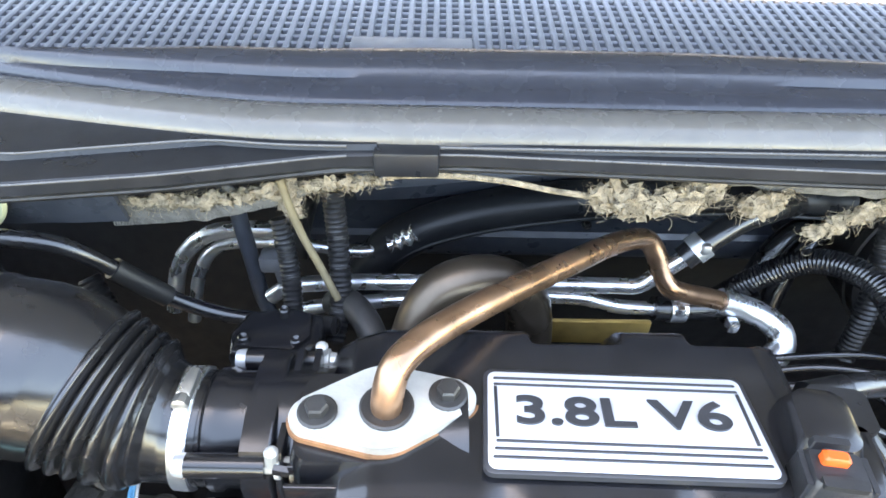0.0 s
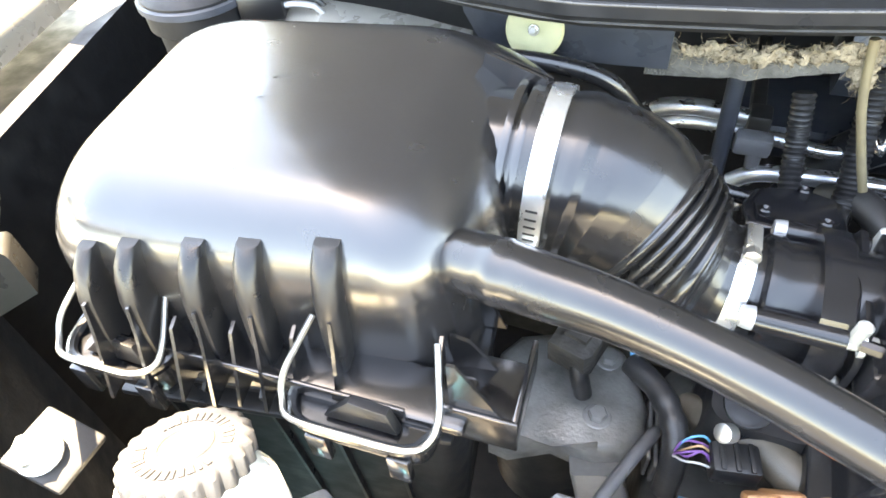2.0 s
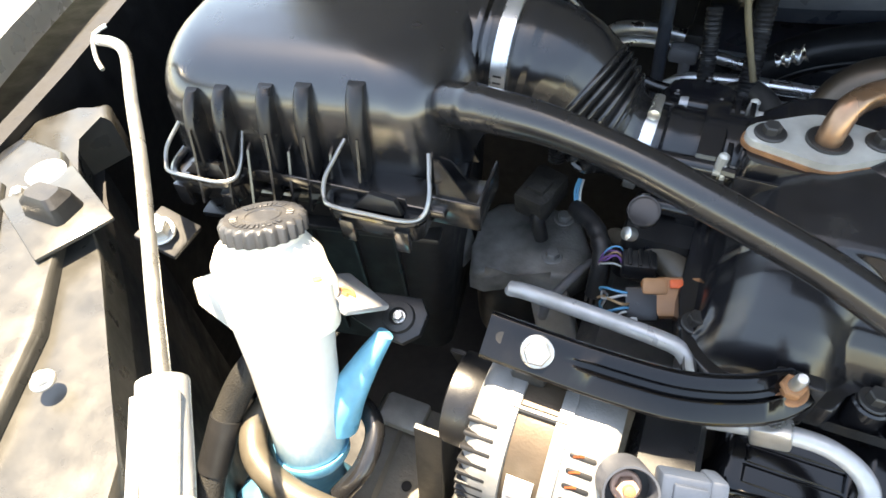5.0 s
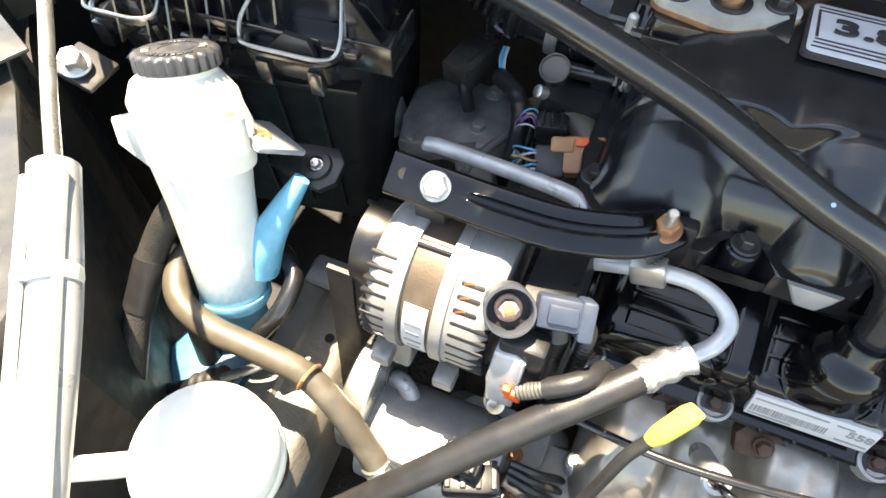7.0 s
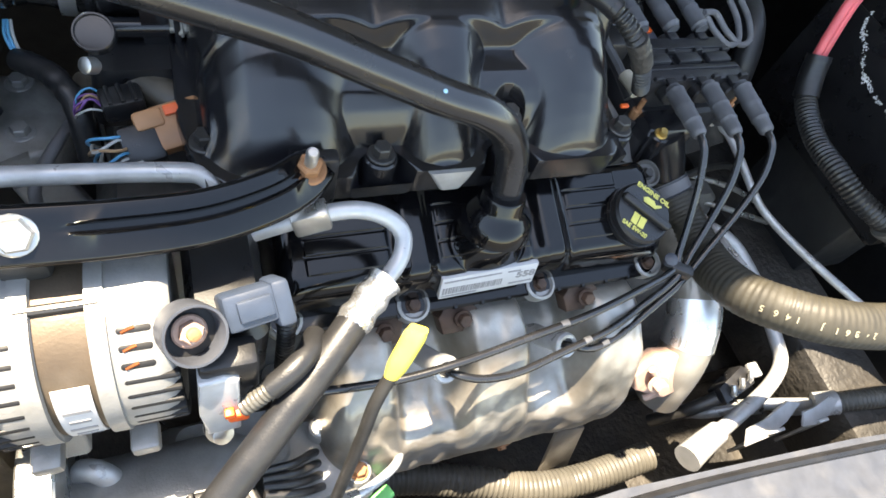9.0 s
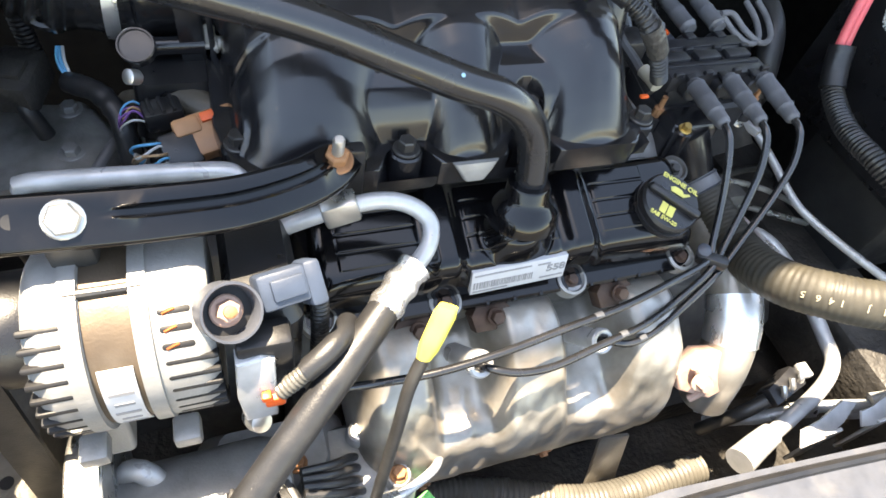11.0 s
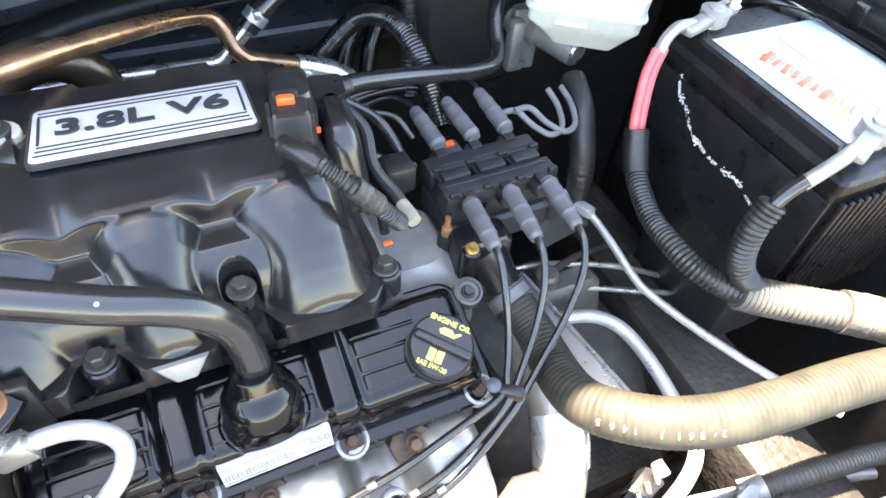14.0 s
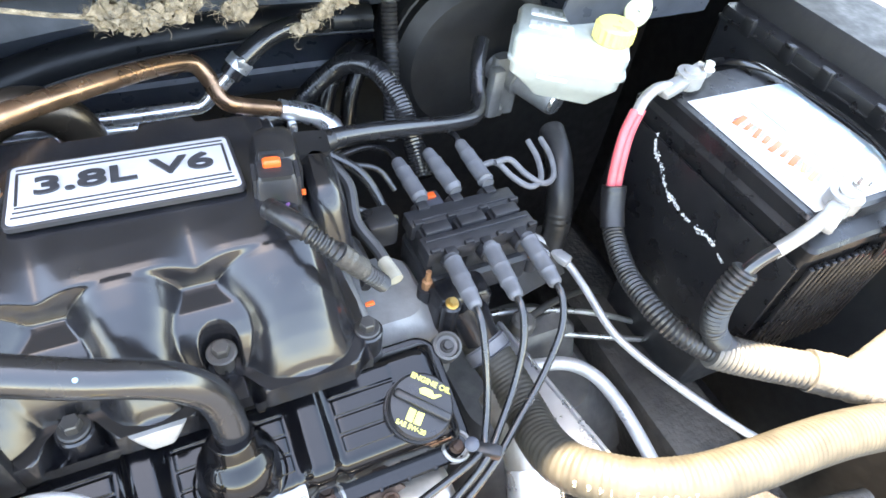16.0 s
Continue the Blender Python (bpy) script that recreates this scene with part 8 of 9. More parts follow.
def map_connector():
    """Sensor block with an orange lock at the plenum's right rear corner and its loom."""
    t = thing("sensor_connector", (0.02, 0.18, 0.97), "black sensor connector with an orange lock tab", "connector")
    m = Matrix.Translation((0.022, 0.183, 0.0)) @ Matrix.Rotation(radians(-8), 4, "Z")
    part("body", shell([(0.945, 0.0, 0.010, 0.019, 0.026, 0.008), (0.975, 0.0, 0.011, 0.019, 0.025, 0.010), (0.988, 0.0, 0.013, 0.015, 0.020, 0.010), (0.992, 0.0, 0.014, 0.008, 0.012, 0.007)], m), PLASTIC, t)
    part("socket", shell([(0.950, -0.003, -0.020, 0.016, 0.013, 0.003), (0.984, -0.003, -0.018, 0.015, 0.012, 0.003), (0.988, -0.003, -0.018, 0.013, 0.010, 0.003)], m), COIL_PLASTIC, t)
    part("socket_slot", shell([(0.986, -0.003, -0.027, 0.011, 0.003, 0.001), (0.9895, -0.003, -0.027, 0.011, 0.003, 0.001)], m), BODY_DARK, t)
    for x in (-0.019, 0.013):
        part("guide_rib", shell([(0.955, x, -0.018, 0.0015, 0.012, 0.0008), (0.986, x, -0.018, 0.0015, 0.010, 0.0008)], m), COIL_PLASTIC, t)
    part("lock_tab", shell([(0.988, -0.005, -0.014, 0.0068, 0.0034, 0.0016), (0.9925, -0.005, -0.014, 0.0068, 0.0034, 0.0016), (0.994, -0.005, -0.014, 0.005, 0.0025, 0.0016)], m), ORANGE, t, "orange lock tab")
    part("side_tab", shell([(0.970, 0.016, -0.030, 0.0016, 0.0016, 0.0007), (0.9735, 0.016, -0.030, 0.0016, 0.0016, 0.0007)], m), ORANGE, t)
    part("release_lever", shell([(0.986, -0.004, -0.004, 0.010, 0.003, 0.001), (0.992, -0.004, -0.004, 0.009, 0.002, 0.001)], m), COIL_PLASTIC, t)
    part("tower", shell([(0.885, 0.040, 0.000, 0.018, 0.040, 0.012), (0.940, 0.036, 0.010, 0.016, 0.036, 0.014), (0.954, 0.034, 0.012, 0.012, 0.030, 0.012), (0.960, 0.034, 0.013, 0.006, 0.020, 0.006)], m), PLASTIC, t)
    part("rear_block", shell([(0.930, 0.030, 0.045, 0.018, 0.016, 0.006), (0.960, 0.030, 0.045, 0.018, 0.016, 0.006)], m), PLASTIC_MATT, t)
    for k, w in enumerate((WIRE_BLUE, WIRE_WHITE, WIRE_YELLOW, WIRE_GREEN, WIRE_PURPLE)):
        x = 0.004 + 0.0035 * k
        part("wire", tube([(x + 0.004, 0.152, 0.962), (x, 0.144, 0.968), (x - 0.001, 0.136, 0.972), (0.004 + 0.001 * k, 0.128, 0.976)], 0.0013, 8, 0.003), w, t)
    h = thing("taped_harness", (0.04, 0.11, 0.95), "black corrugated harness with frayed tape across the plenum corner", "wiring harness")
    part("conduit", corrugated([(0.002, 0.136, 0.978), (0.012, 0.116, 0.982), (0.026, 0.098, 0.976), (0.044, 0.088, 0.960), (0.062, 0.088, 0.936), (0.080, 0.094, 0.908)], 0.0078, 0.0046, 0.0022), LOOM, h)
    part("tape_wrap", tube([(0.003, 0.134, 0.9785), (0.012, 0.116, 0.982), (0.022, 0.103, 0.979)], lambda f, s: 0.0082 + 0.0006 * noise.noise(Vector((s * 400, 0, 0))), 14, 0.002), PLASTIC_MATT, h)
    part("tape_wrap", tube([(0.040, 0.089, 0.965), (0.050, 0.087, 0.953), (0.058, 0.0875, 0.942)], lambda f, s: 0.0087 + 0.0009 * noise.noise(Vector((s * 500, 4, 0))), 14, 0.002), TAPE_DARK, h, "frayed dark cloth tape")
    g = thing("rear_harness", (0.10, 0.17, 0.90), "tangle of taped wires and pale plugs beside the plenum", "wiring harness")
    for k, (pts, r, mm) in enumerate((
        ([(0.075, 0.235, 0.93), (0.090, 0.210, 0.915), (0.088, 0.180, 0.895), (0.100, 0.150, 0.88), (0.105, 0.12, 0.87)], 0.006, RUBBER_MATT),
        ([(0.085, 0.25, 0.92), (0.110, 0.235, 0.905), (0.125, 0.215, 0.88), (0.13, 0.19, 0.85)], 0.005, RUBBER),
        ([(0.07, 0.26, 0.905), (0.10, 0.255, 0.90), (0.135, 0.25, 0.89), (0.15, 0.235, 0.87)], 0.0030, RUBBER),
        ([(0.065, 0.225, 0.90), (0.105, 0.205, 0.88), (0.14, 0.205, 0.86)], 0.004, RUBBER),
        ([(0.075, 0.20, 0.88), (0.085, 0.165, 0.865), (0.08, 0.13, 0.86)], 0.0045, RUBBER_MATT))):
        part("taped_wire", tube(pts, r, 10), mm, g)
    part("pale_plug", tube([(0.098, 0.135, 0.885), (0.100, 0.122, 0.885), (0.101, 0.112, 0.884)], 0.0065, 14), PALE_PLUG, g, "pale plastic plug")
    part("pale_tag", box((0.085, 0.262, 0.928), (0.018, 0.014, 0.002), 0.0006, Matrix.Rotation(radians(25), 3, "X")), MC_WHITE, g)
    part("orange_tab", box((0.066, 0.086, 0.897), (0.008, 0.004, 0.003), 0.001), ORANGE, g)
    part("dark_plug", box((0.115, 0.19, 0.87), (0.03, 0.03, 0.03), 0.004), PLASTIC_MATT, g)


map_connector()


def vacuum_lines():
    v = thing("vacuum_tube", (0.2, 0.29, 0.9), "glossy black vacuum tube running to the brake booster", "tube")
    part("tube", tube([(0.068, 0.255, 0.930), (0.10, 0.265, 0.927), (0.165, 0.283, 0.910), (0.245, 0.302, 0.888), (0.282, 0.315, 0.882), (0.298, 0.335, 0.885), (0.304, 0.355, 0.897), (0.312, 0.375, 0.915), (0.325, 0.395, 0.93)], 0.0095, 16), RUBBER, v)
    part("cuff", tube([(0.060, 0.253, 0.931), (0.075, 0.2575, 0.9295), (0.092, 0.262, 0.928)], 0.0105, 16), PLASTIC_MATT, v)
    c = thing("large_conduit", (0.2, 0.35, 0.87), "thick black corrugated wiring conduit arching behind the coil pack", "conduit")
    part("conduit", corrugated([(0.100, 0.47, 0.80), (0.125, 0.455, 0.85), (0.160, 0.435, 0.895), (0.185, 0.395, 0.912), (0.196, 0.345, 0.902), (0.200, 0.305, 0.872), (0.200, 0.270, 0.845)], 0.0125, 0.0040, 0.0010, 16), RUBBER, c)
    part("conduit_up", corrugated([(0.228, 0.47, 1.0), (0.226, 0.455, 0.95), (0.222, 0.43, 0.90), (0.218, 0.41, 0.85), (0.215, 0.40, 0.80)], 0.0105, 0.005, 0.0015, 14), RUBBER_MATT, c)
    p = thing("heater_hose", (0.2, 0.45, 0.85), "black rubber heater hoses looping at the firewall", "hose")
    for k, dx in enumerate((0.0, 0.035)):
        part("hose", tube([(0.155 + dx, 0.50, 0.74), (0.170 + dx, 0.52, 0.80), (0.20 + dx, 0.54, 0.84), (0.235 + dx, 0.56, 0.84), (0.26 + dx, 0.60, 0.80)], 0.012, 14), RUBBER, p)
    for dx in (0.0, 0.018):
        s = thing("steel_loop_tube", (0.3, 0.27, 0.84), "thin grey line bent into a loop", "tube")
        part("tube", tube([(0.262 + dx, 0.252, 0.862), (0.285 + dx, 0.256, 0.858), (0.300 + dx, 0.240, 0.846), (0.318 + dx, 0.226, 0.838), (0.336 + dx, 0.232, 0.840), (0.345 + dx, 0.258, 0.848), (0.345 + dx, 0.285, 0.855)], 0.0036, 10), LOOP_GREY, s)


vacuum_lines()


# ---- radiator hose and metal lines at the right front ----
def radiator_hose():
    t = thing("radiator_hose", (0.2, -0.05, 0.75), "thick dusty reinforced radiator hose with a printed code", "hose")
    part("thermostat_neck", tube([(0.178, 0.120, 0.812), (0.186, 0.111, 0.797), (0.193, 0.101, 0.780), (0.198, 0.092, 0.767)], lambda f, s: 0.0235 - 0.0035 * f, 28), PLASTIC, t)
    part("neck_flange", shell([(0.765, 0.180, 0.126, 0.031, 0.019, 0.008), (0.822, 0.180, 0.126, 0.030, 0.018, 0.008), (0.828, 0.180, 0.126, 0.026, 0.014, 0.008)]), PLASTIC, t)
    part("flange_ear", lathe([(0.010, 0.77), (0.010, 0.8255), (0.008, 0.827), (0.003, 0.827)], (0.162, 0.109, 0), (0, 0, 1), 20), PLASTIC, t)
    part("brass_bolt", hexbolt((0.162, 0.109, 0.827), (0, -0.2, 0.97), 0.0048, 0.006, 0.0068), BRASS, t)
    part("clamp", tube([(0.198, 0.092, 0.766), (0.201, 0.084, 0.762), (0.203, 0.076, 0.759)], 0.0236, 32), LOOP_GREY, t, "pale grey clamp band with print")
    for k in range(2):
        part("clamp_wire", lathe([(0.0236, -0.001), (0.0248, 0.0), (0.0236, 0.001)], (0.1995 + 0.003 * k, 0.090 - 0.012 * k, 0.765 - 0.005 * k), (0.3, -0.85, -0.4), 32), PLASTIC_GREY, t)
    line = [(0.194, 0.104, 0.772), (0.203, 0.076, 0.759), (0.208, 0.045, 0.752), (0.207, 0.010, 0.752), (0.202, -0.022, 0.762), (0.200, -0.046, 0.774), (0.204, -0.065, 0.784), (0.218, -0.086, 0.796), (0.245, -0.108, 0.806), (0.290, -0.124, 0.810), (0.345, -0.132, 0.811), (0.405, -0.137, 0.810), (0.465, -0.144, 0.806), (0.53, -0.158, 0.800), (0.60, -0.185, 0.792), (0.70, -0.23, 0.78)]
    part("hose", tube(line, lambda f, s: 0.0219 + 0.00035 * math.sin(s * 2 * math.pi / 0.0056), 30, 0.0014), RUBBER_DUSTY, t)
    # printed code, upside down to whoever stands in front
    run = spline(line[5:10], 0.001)
    for k, ch in enumerate("24861J 1465"):
        i = len(run) - 16 - int(k * 8.2)
        if ch == " " or i < 1:
            continue
        tan = (run[i + 1] - run[i - 1]).normalized()
        nrm = Vector((0.0, -0.80, 0.60))
        nrm = (nrm - tan * nrm.dot(tan)).normalized()
        lettering(ch, basis(run[i] + nrm * 0.0222, -tan, nrm.cross(-tan), nrm), 0.0085, 0.0006, HOSE_PRINT, t, "printed_character", 1.0, 0.0001)


radiator_hose()


def metal_lines():
    a = thing("bent_metal_line", (0.38, 0.08, 0.7), "pale bent metal line crossing the bay floor", "pipe")
    part("pipe", tube([(0.315, 0.240, 0.760), (0.350, 0.222, 0.745), (0.375, 0.195, 0.730), (0.386, 0.150, 0.715), (0.392, 0.095, 0.698), (0.402, 0.060, 0.692), (0.425, 0.000, 0.690), (0.460, -0.075, 0.690), (0.500, -0.14, 0.69)], 0.0052, 12), PIPE_WHITE, a)
    part("clip", box((0.372, 0.192, 0.732), (0.016, 0.026, 0.012), 0.003, Matrix.Rotation(radians(25), 3, "Z")), PIPE_WHITE, a)
    b = thing("transmission_line", (0.36, 0.03, 0.65), "pale metal transmission cooler line bending down", "pipe")
    part("pipe", tube([(0.270, 0.110, 0.640), (0.310, 0.100, 0.648), (0.340, 0.085, 0.655), (0.362, 0.060, 0.654), (0.374, 0.025, 0.645), (0.378, -0.020, 0.635), (0.380, -0.065, 0.620), (0.372, -0.096, 0.615), (0.338, -0.120, 0.612), (0.262, -0.146, 0.616), (0.20, -0.164, 0.618)], 0.0088, 14), PIPE_WHITE, b)
    part("fitting", tube([(0.232, -0.1545, 0.617), (0.205, -0.1625, 0.618), (0.176, -0.172, 0.619)], lambda f, d: 0.0125 + 0.003 * f, 16), PIPE_WHITE, b)
    for k, (dy, dz) in enumerate(((0.0, 0.0), (0.03, 0.015))):
        c = thing("thin_steel_line", (0.33, 0.13 + dy, 0.62), "thin dark steel line low in the bay", "pipe")
        part("pipe", tube([(0.24, 0.15 + dy, 0.66 + dz), (0.30, 0.145 + dy, 0.655 + dz), (0.36, 0.13 + dy, 0.65 + dz), (0.42, 0.11 + dy, 0.64 + dz), (0.5, 0.09 + dy, 0.62)], 0.004, 10), STEEL, c)
    s = thing("heat_plate", (0.25, 0.03, 0.72), "bare aluminium heat plate beside the radiator hose", "heat shield")
    m = basis((0.243, 0.03, 0.735), (0.06, -0.97, 0.12), (0.9, 0.05, 0.35))
    o = [(-0.10, -0.012), (0.10, -0.016), (0.112, 0.0), (0.10, 0.014), (-0.10, 0.010)]
    part("plate", prism(o, -0.001, 0.0015, m, 0.0005), PLATE_BARE, s)
    part("rolled_edge", tube([m @ Vector((-0.10, 0.012, 0.001)), m @ Vector((0.0, 0.013, 0.001)), m @ Vector((0.10, 0.014, 0.001))], 0.003, 10), PLATE_BARE, s)


metal_lines()


# ---- brake master cylinder, battery and fuse box ----
def master_cylinder():
    t = thing("brake_master_cylinder", (0.41, 0.36, 0.84), "aluminium brake master cylinder with a translucent white reservoir", "master cylinder")
    part("cylinder", lathe([(0.012, 0), (0.0185, 0.001), (0.0195, 0.004), (0.0195, 0.06), (0.023, 0.062), (0.023, 0.10), (0.026, 0.12)], (0.438, 0.362, 0.842), (-0.35, 0.90, 0.05), 28), ALU, t)
    part("end_cap", lathe([(0.004, -0.003), (0.016, -0.003), (0.0185, 0.0)], (0.438, 0.362, 0.842), (-0.35, 0.90, 0.05), 28), ALU_TUBE, t)
    part("mount_flange", shell([(0.79, 0.395, 0.430, 0.022, 0.008, 0.006), (0.88, 0.395, 0.430, 0.022, 0.008, 0.006)]), ALU, t)
    bolt_part(t, (0.385, 0.420, 0.802), (0, -1, 0), 0.007, 0.008, 0.010)
    part("bracket", box((0.372, 0.415, 0.835), (0.02, 0.02, 0.075), 0.006), ALU, t)
    m = basis((0.416, 0.342, 0.905), (0.82, -0.56, 0.0), (0.56, 0.82, 0.0)) @ Matrix.Scale(1.22, 4)
    res = part("reservoir", shell([(-0.020, 0.004, -0.006, 0.030, 0.014, 0.006), (-0.004, 0.002, -0.002, 0.044, 0.026, 0.008), (0.006, 0, 0.003, 0.054, 0.036, 0.009), (0.040, 0, 0.004, 0.056, 0.038, 0.010), (0.0455, 0, 0.004, 0.053, 0.035, 0.009), (0.047, 0, 0.004, 0.049, 0.031, 0.008)], m), MC_WHITE, t, "translucent white fluid reservoir")
    part("seam", shell([(0.0185, 0, 0.004, 0.0565, 0.0385, 0.010), (0.0190, 0, 0.004, 0.0582, 0.0402, 0.011), (0.0215, 0, 0.004, 0.0582, 0.0402, 0.011), (0.0220, 0, 0.004, 0.0565, 0.0385, 0.010)], m), MC_WHITE, res)
    for k in range(2):
        q = shell([(0.0465, -0.022, -0.008 + 0.026 * k, 0.022, 0.007, 0.002), (0.0490, -0.022, -0.008 + 0.026 * k, 0.021, 0.006, 0.002)], m)
        part("raised_mark", q, WHITE_PRINT, res)
        for j in range(4):
            part("embossed_bar", shell([(0.0488, -0.034 + 0.008 * j, -0.008 + 0.026 * k, 0.0026, 0.004, 0.001), (0.0496, -0.034 + 0.008 * j, -0.008 + 0.026 * k, 0.0024, 0.0036, 0.001)], m), MC_WHITE, res)
    for j, z in enumerate((0.010, 0.032)):
        q = box((-0.012, -0.0355, z), (0.030, 0.002, 0.004), 0.0005)
        bmesh.ops.transform(q, matrix=m, verts=q.verts)
        part("level_mark", q, WHITE_PRINT, res)
    n = 36
    at = m @ Vector((0.036, -0.010, 0.046))
    rings = []
    for z, r, g in ((0.0, 0.019, 0), (0.004, 0.0235, 0.0010), (0.020, 0.0235, 0.0010), (0.023, 0.021, 0), (0.0235, 0.010, 0)):
        rings.append([at + Vector(((r + (g if k % 2 else -g)) * math.cos(2 * math.pi * k / n), (r + (g if k % 2 else -g)) * math.sin(2 * math.pi * k / n), z)) for k in range(n)])
    part("filler_cap", rings_to_bm(rings), YELLOW_CAP, res, "bright yellow ribbed filler cap")
    b = thing("brake_booster", (0.40, 0.55, 0.84), "dark round brake booster on the firewall", "brake booster")
    part("rim_band", lathe([(0.1205, 0.03), (0.1225, 0.032), (0.1225, 0.042), (0.1205, 0.044)], (0.365, 0.455, 0.855), (0, 1, 0), 48, False), STEEL_DARK, b)
    part("drum", lathe([(0.05, 0.0), (0.10, 0.004), (0.118, 0.02), (0.12, 0.08), (0.11, 0.12)], (0.365, 0.455, 0.855), (0, 1, 0), 48), BODY_DARK, b)


master_cylinder()


def battery():
    t = thing("battery", (0.535, 0.11, 0.75), "black car battery with a white label and corroded clamps", "battery")
    part("case", shell([(0.74, 0.536, 0.112, 0.082, 0.126, 0.008), (0.915, 0.536, 0.112, 0.084, 0.128, 0.008), (0.918, 0.536, 0.112, 0.084, 0.128, 0.008)]), BATTERY, t)
    part("lid", shell([(0.918, 0.536, 0.112, 0.088, 0.132, 0.007), (0.930, 0.536, 0.112, 0.089, 0.133, 0.008), (0.934, 0.536, 0.112, 0.086, 0.130, 0.008), (0.936, 0.536, 0.116, 0.084, 0.118, 0.008), (0.950, 0.536, 0.116, 0.083, 0.117, 0.008), (0.953, 0.536, 0.116, 0.080, 0.114, 0.008)]), BATTERY, t)
    part("label", box((0.541, 0.098, 0.9536), (0.152, 0.180, 0.0008), 0.0003), LABEL_WHITE, t, "white and pale blue battery label")
    part("label_blue", box((0.572, 0.098, 0.9544), (0.082, 0.176, 0.0006), 0.0002), LABEL_BLUE, t)
    part("label_panel", box((0.488, 0.166, 0.9544), (0.036, 0.042, 0.0006), 0.0002), LABEL_WHITE, t)
    part("label_rule", box((0.537, 0.09, 0.9549), (0.0018, 0.15, 0.0005), 0.0001), PRINT_GREY, t)
    part("label_band", box((0.5075, 0.088, 0.9544), (0.030, 0.118, 0.0006), 0.0002), LABEL_BLUE, t)
    rnd = random.Random(8)
    for k in range(9):
        y = 0.142 - 0.0118 * k
        tall = 0.026 - 0.006 * (k % 2) - rnd.uniform(0, 0.004)
        part("logo_stroke", box((0.499 + 0.0010 * k, y, 0.9549), (tall, 0.0050 + 0.002 * rnd.random(), 0.0007), 0.0002, Matrix.Rotation(radians(24 + rnd.uniform(-8, 8)), 3, "Z")), ORANGE if k < 7 else YELLOW, t)
        part("logo_shade", box((0.503 + 0.0010 * k, y - 0.004, 0.9547), (tall * 0.7, 0.004, 0.0006), 0.0002, Matrix.Rotation(radians(24), 3, "Z")), PRINT_GREY, t)
    for k in range(5):
        part("label_print", box((0.596, 0.150 - 0.026 * k, 0.9549), (0.020, 0.016, 0.0005), 0.0001), WHITE_PRINT, t)
    # heat sleeve with stains down the side
    part("side_sleeve", box((0.447, 0.112, 0.83), (0.004, 0.262, 0.16), 0.0015), BATTERY, t)
    for k in range(15):
        part("front_rib", box((0.464 + 0.0105 * k, -0.022, 0.83), (0.006, 0.006, 0.155), 0.0015), BATTERY, t)
    for x, y, pos in ((0.485, 0.214, True), (0.492, 0.006, False)):
        part("post", lathe([(0.012, 0.950), (0.011, 0.956), (0.0095, 0.957), (0.0085, 0.974), (0.003, 0.975)], (x, y, 0), (0, 0, 1), 24), LEAD, t)
        cl = part("clamp", lathe([(0.010, 0.957), (0.0155, 0.957), (0.0158, 0.971), (0.010, 0.972)], (x, y, 0), (0, 0, 1), 28), LEAD, t, "corroded lead clamp")
        d = Vector((-0.8, -0.25, 0)).normalized() if pos else Vector((-0.85, -0.35, 0)).normalized()
        q = box((0, 0, 0), (0.045, 0.017, 0.011), 0.003)
        bmesh.ops.transform(q, matrix=basis(Vector((x, y, 0.963)) + d * 0.032, d, (-d.y, d.x, 0)), verts=q.verts)
        part("clamp_arm", q, LEAD, cl)
        q = box((0, 0, 0), (0.030, 0.020, 0.010), 0.002)
        bmesh.ops.transform(q, matrix=basis(Vector((x, y, 0.965)) - d * 0.020, d, (-d.y, d.x, 0)), verts=q.verts)
        part("clamp_jaw", q, LEAD, cl)
        part("clamp_bolt", hexbolt(Vector((x, y, 0.970)) - d * 0.024 + Vector((-d.y, d.x, 0)) * 0.006, (0, 0, 1), 0.0055, 0.008, 0.008), STEEL, cl)
    rnd = random.Random(4)
    crust = []
    trail = spline([(0.4446, 0.190, 0.914), (0.4446, 0.184, 0.897), (0.4446, 0.165, 0.884), (0.4446, 0.148, 0.868), (0.4446, 0.128, 0.862), (0.4446, 0.100, 0.858), (0.4446, 0.070, 0.862), (0.4446, 0.045, 0.852)], 0.0006)
    for k, p in enumerate(trail):
        if noise.noise(Vector((k * 0.06, 9.0, 0.0))) < -0.12:
            continue
        thick = 0.5 + 0.9 * abs(noise.noise(Vector((k * 0.035, 2.0, 0.0)))) * 2
        for _ in range(2):
            q = p + Vector((0, rnd.gauss(0, 0.0016 * thick), rnd.gauss(0, 0.0018 * thick)))
            sz = rnd.uniform(0.0003, 0.0009) * (0.5 + thick)
            crust.append(lathe([(sz * 0.2, -sz * 0.3), (sz, 0.0), (sz * 0.6, sz * 0.4), (sz * 0.1, sz * 0.5)], q, (-1, rnd.gauss(0, 0.3), rnd.gauss(0, 0.3)), 5))
    part("corrosion_crust", merge(*crust), SALT, t, "white corrosion crust down the case", smooth=False)
    st = thing("hold_down_strap", (0.6, 0.1, 0.95), "flat glossy black hold-down strap arching across the battery top", "strap")
    line = spline([(0.545, 0.262, 0.930), (0.571, 0.246, 0.953), (0.605, 0.208, 0.959), (0.615, 0.147, 0.960), (0.616, 0.084, 0.960), (0.600, 0.031, 0.960), (0.578, -0.004, 0.958), (0.564, -0.021, 0.948), (0.556, -0.026, 0.925), (0.554, -0.027, 0.900)], 0.004)
    rings = []
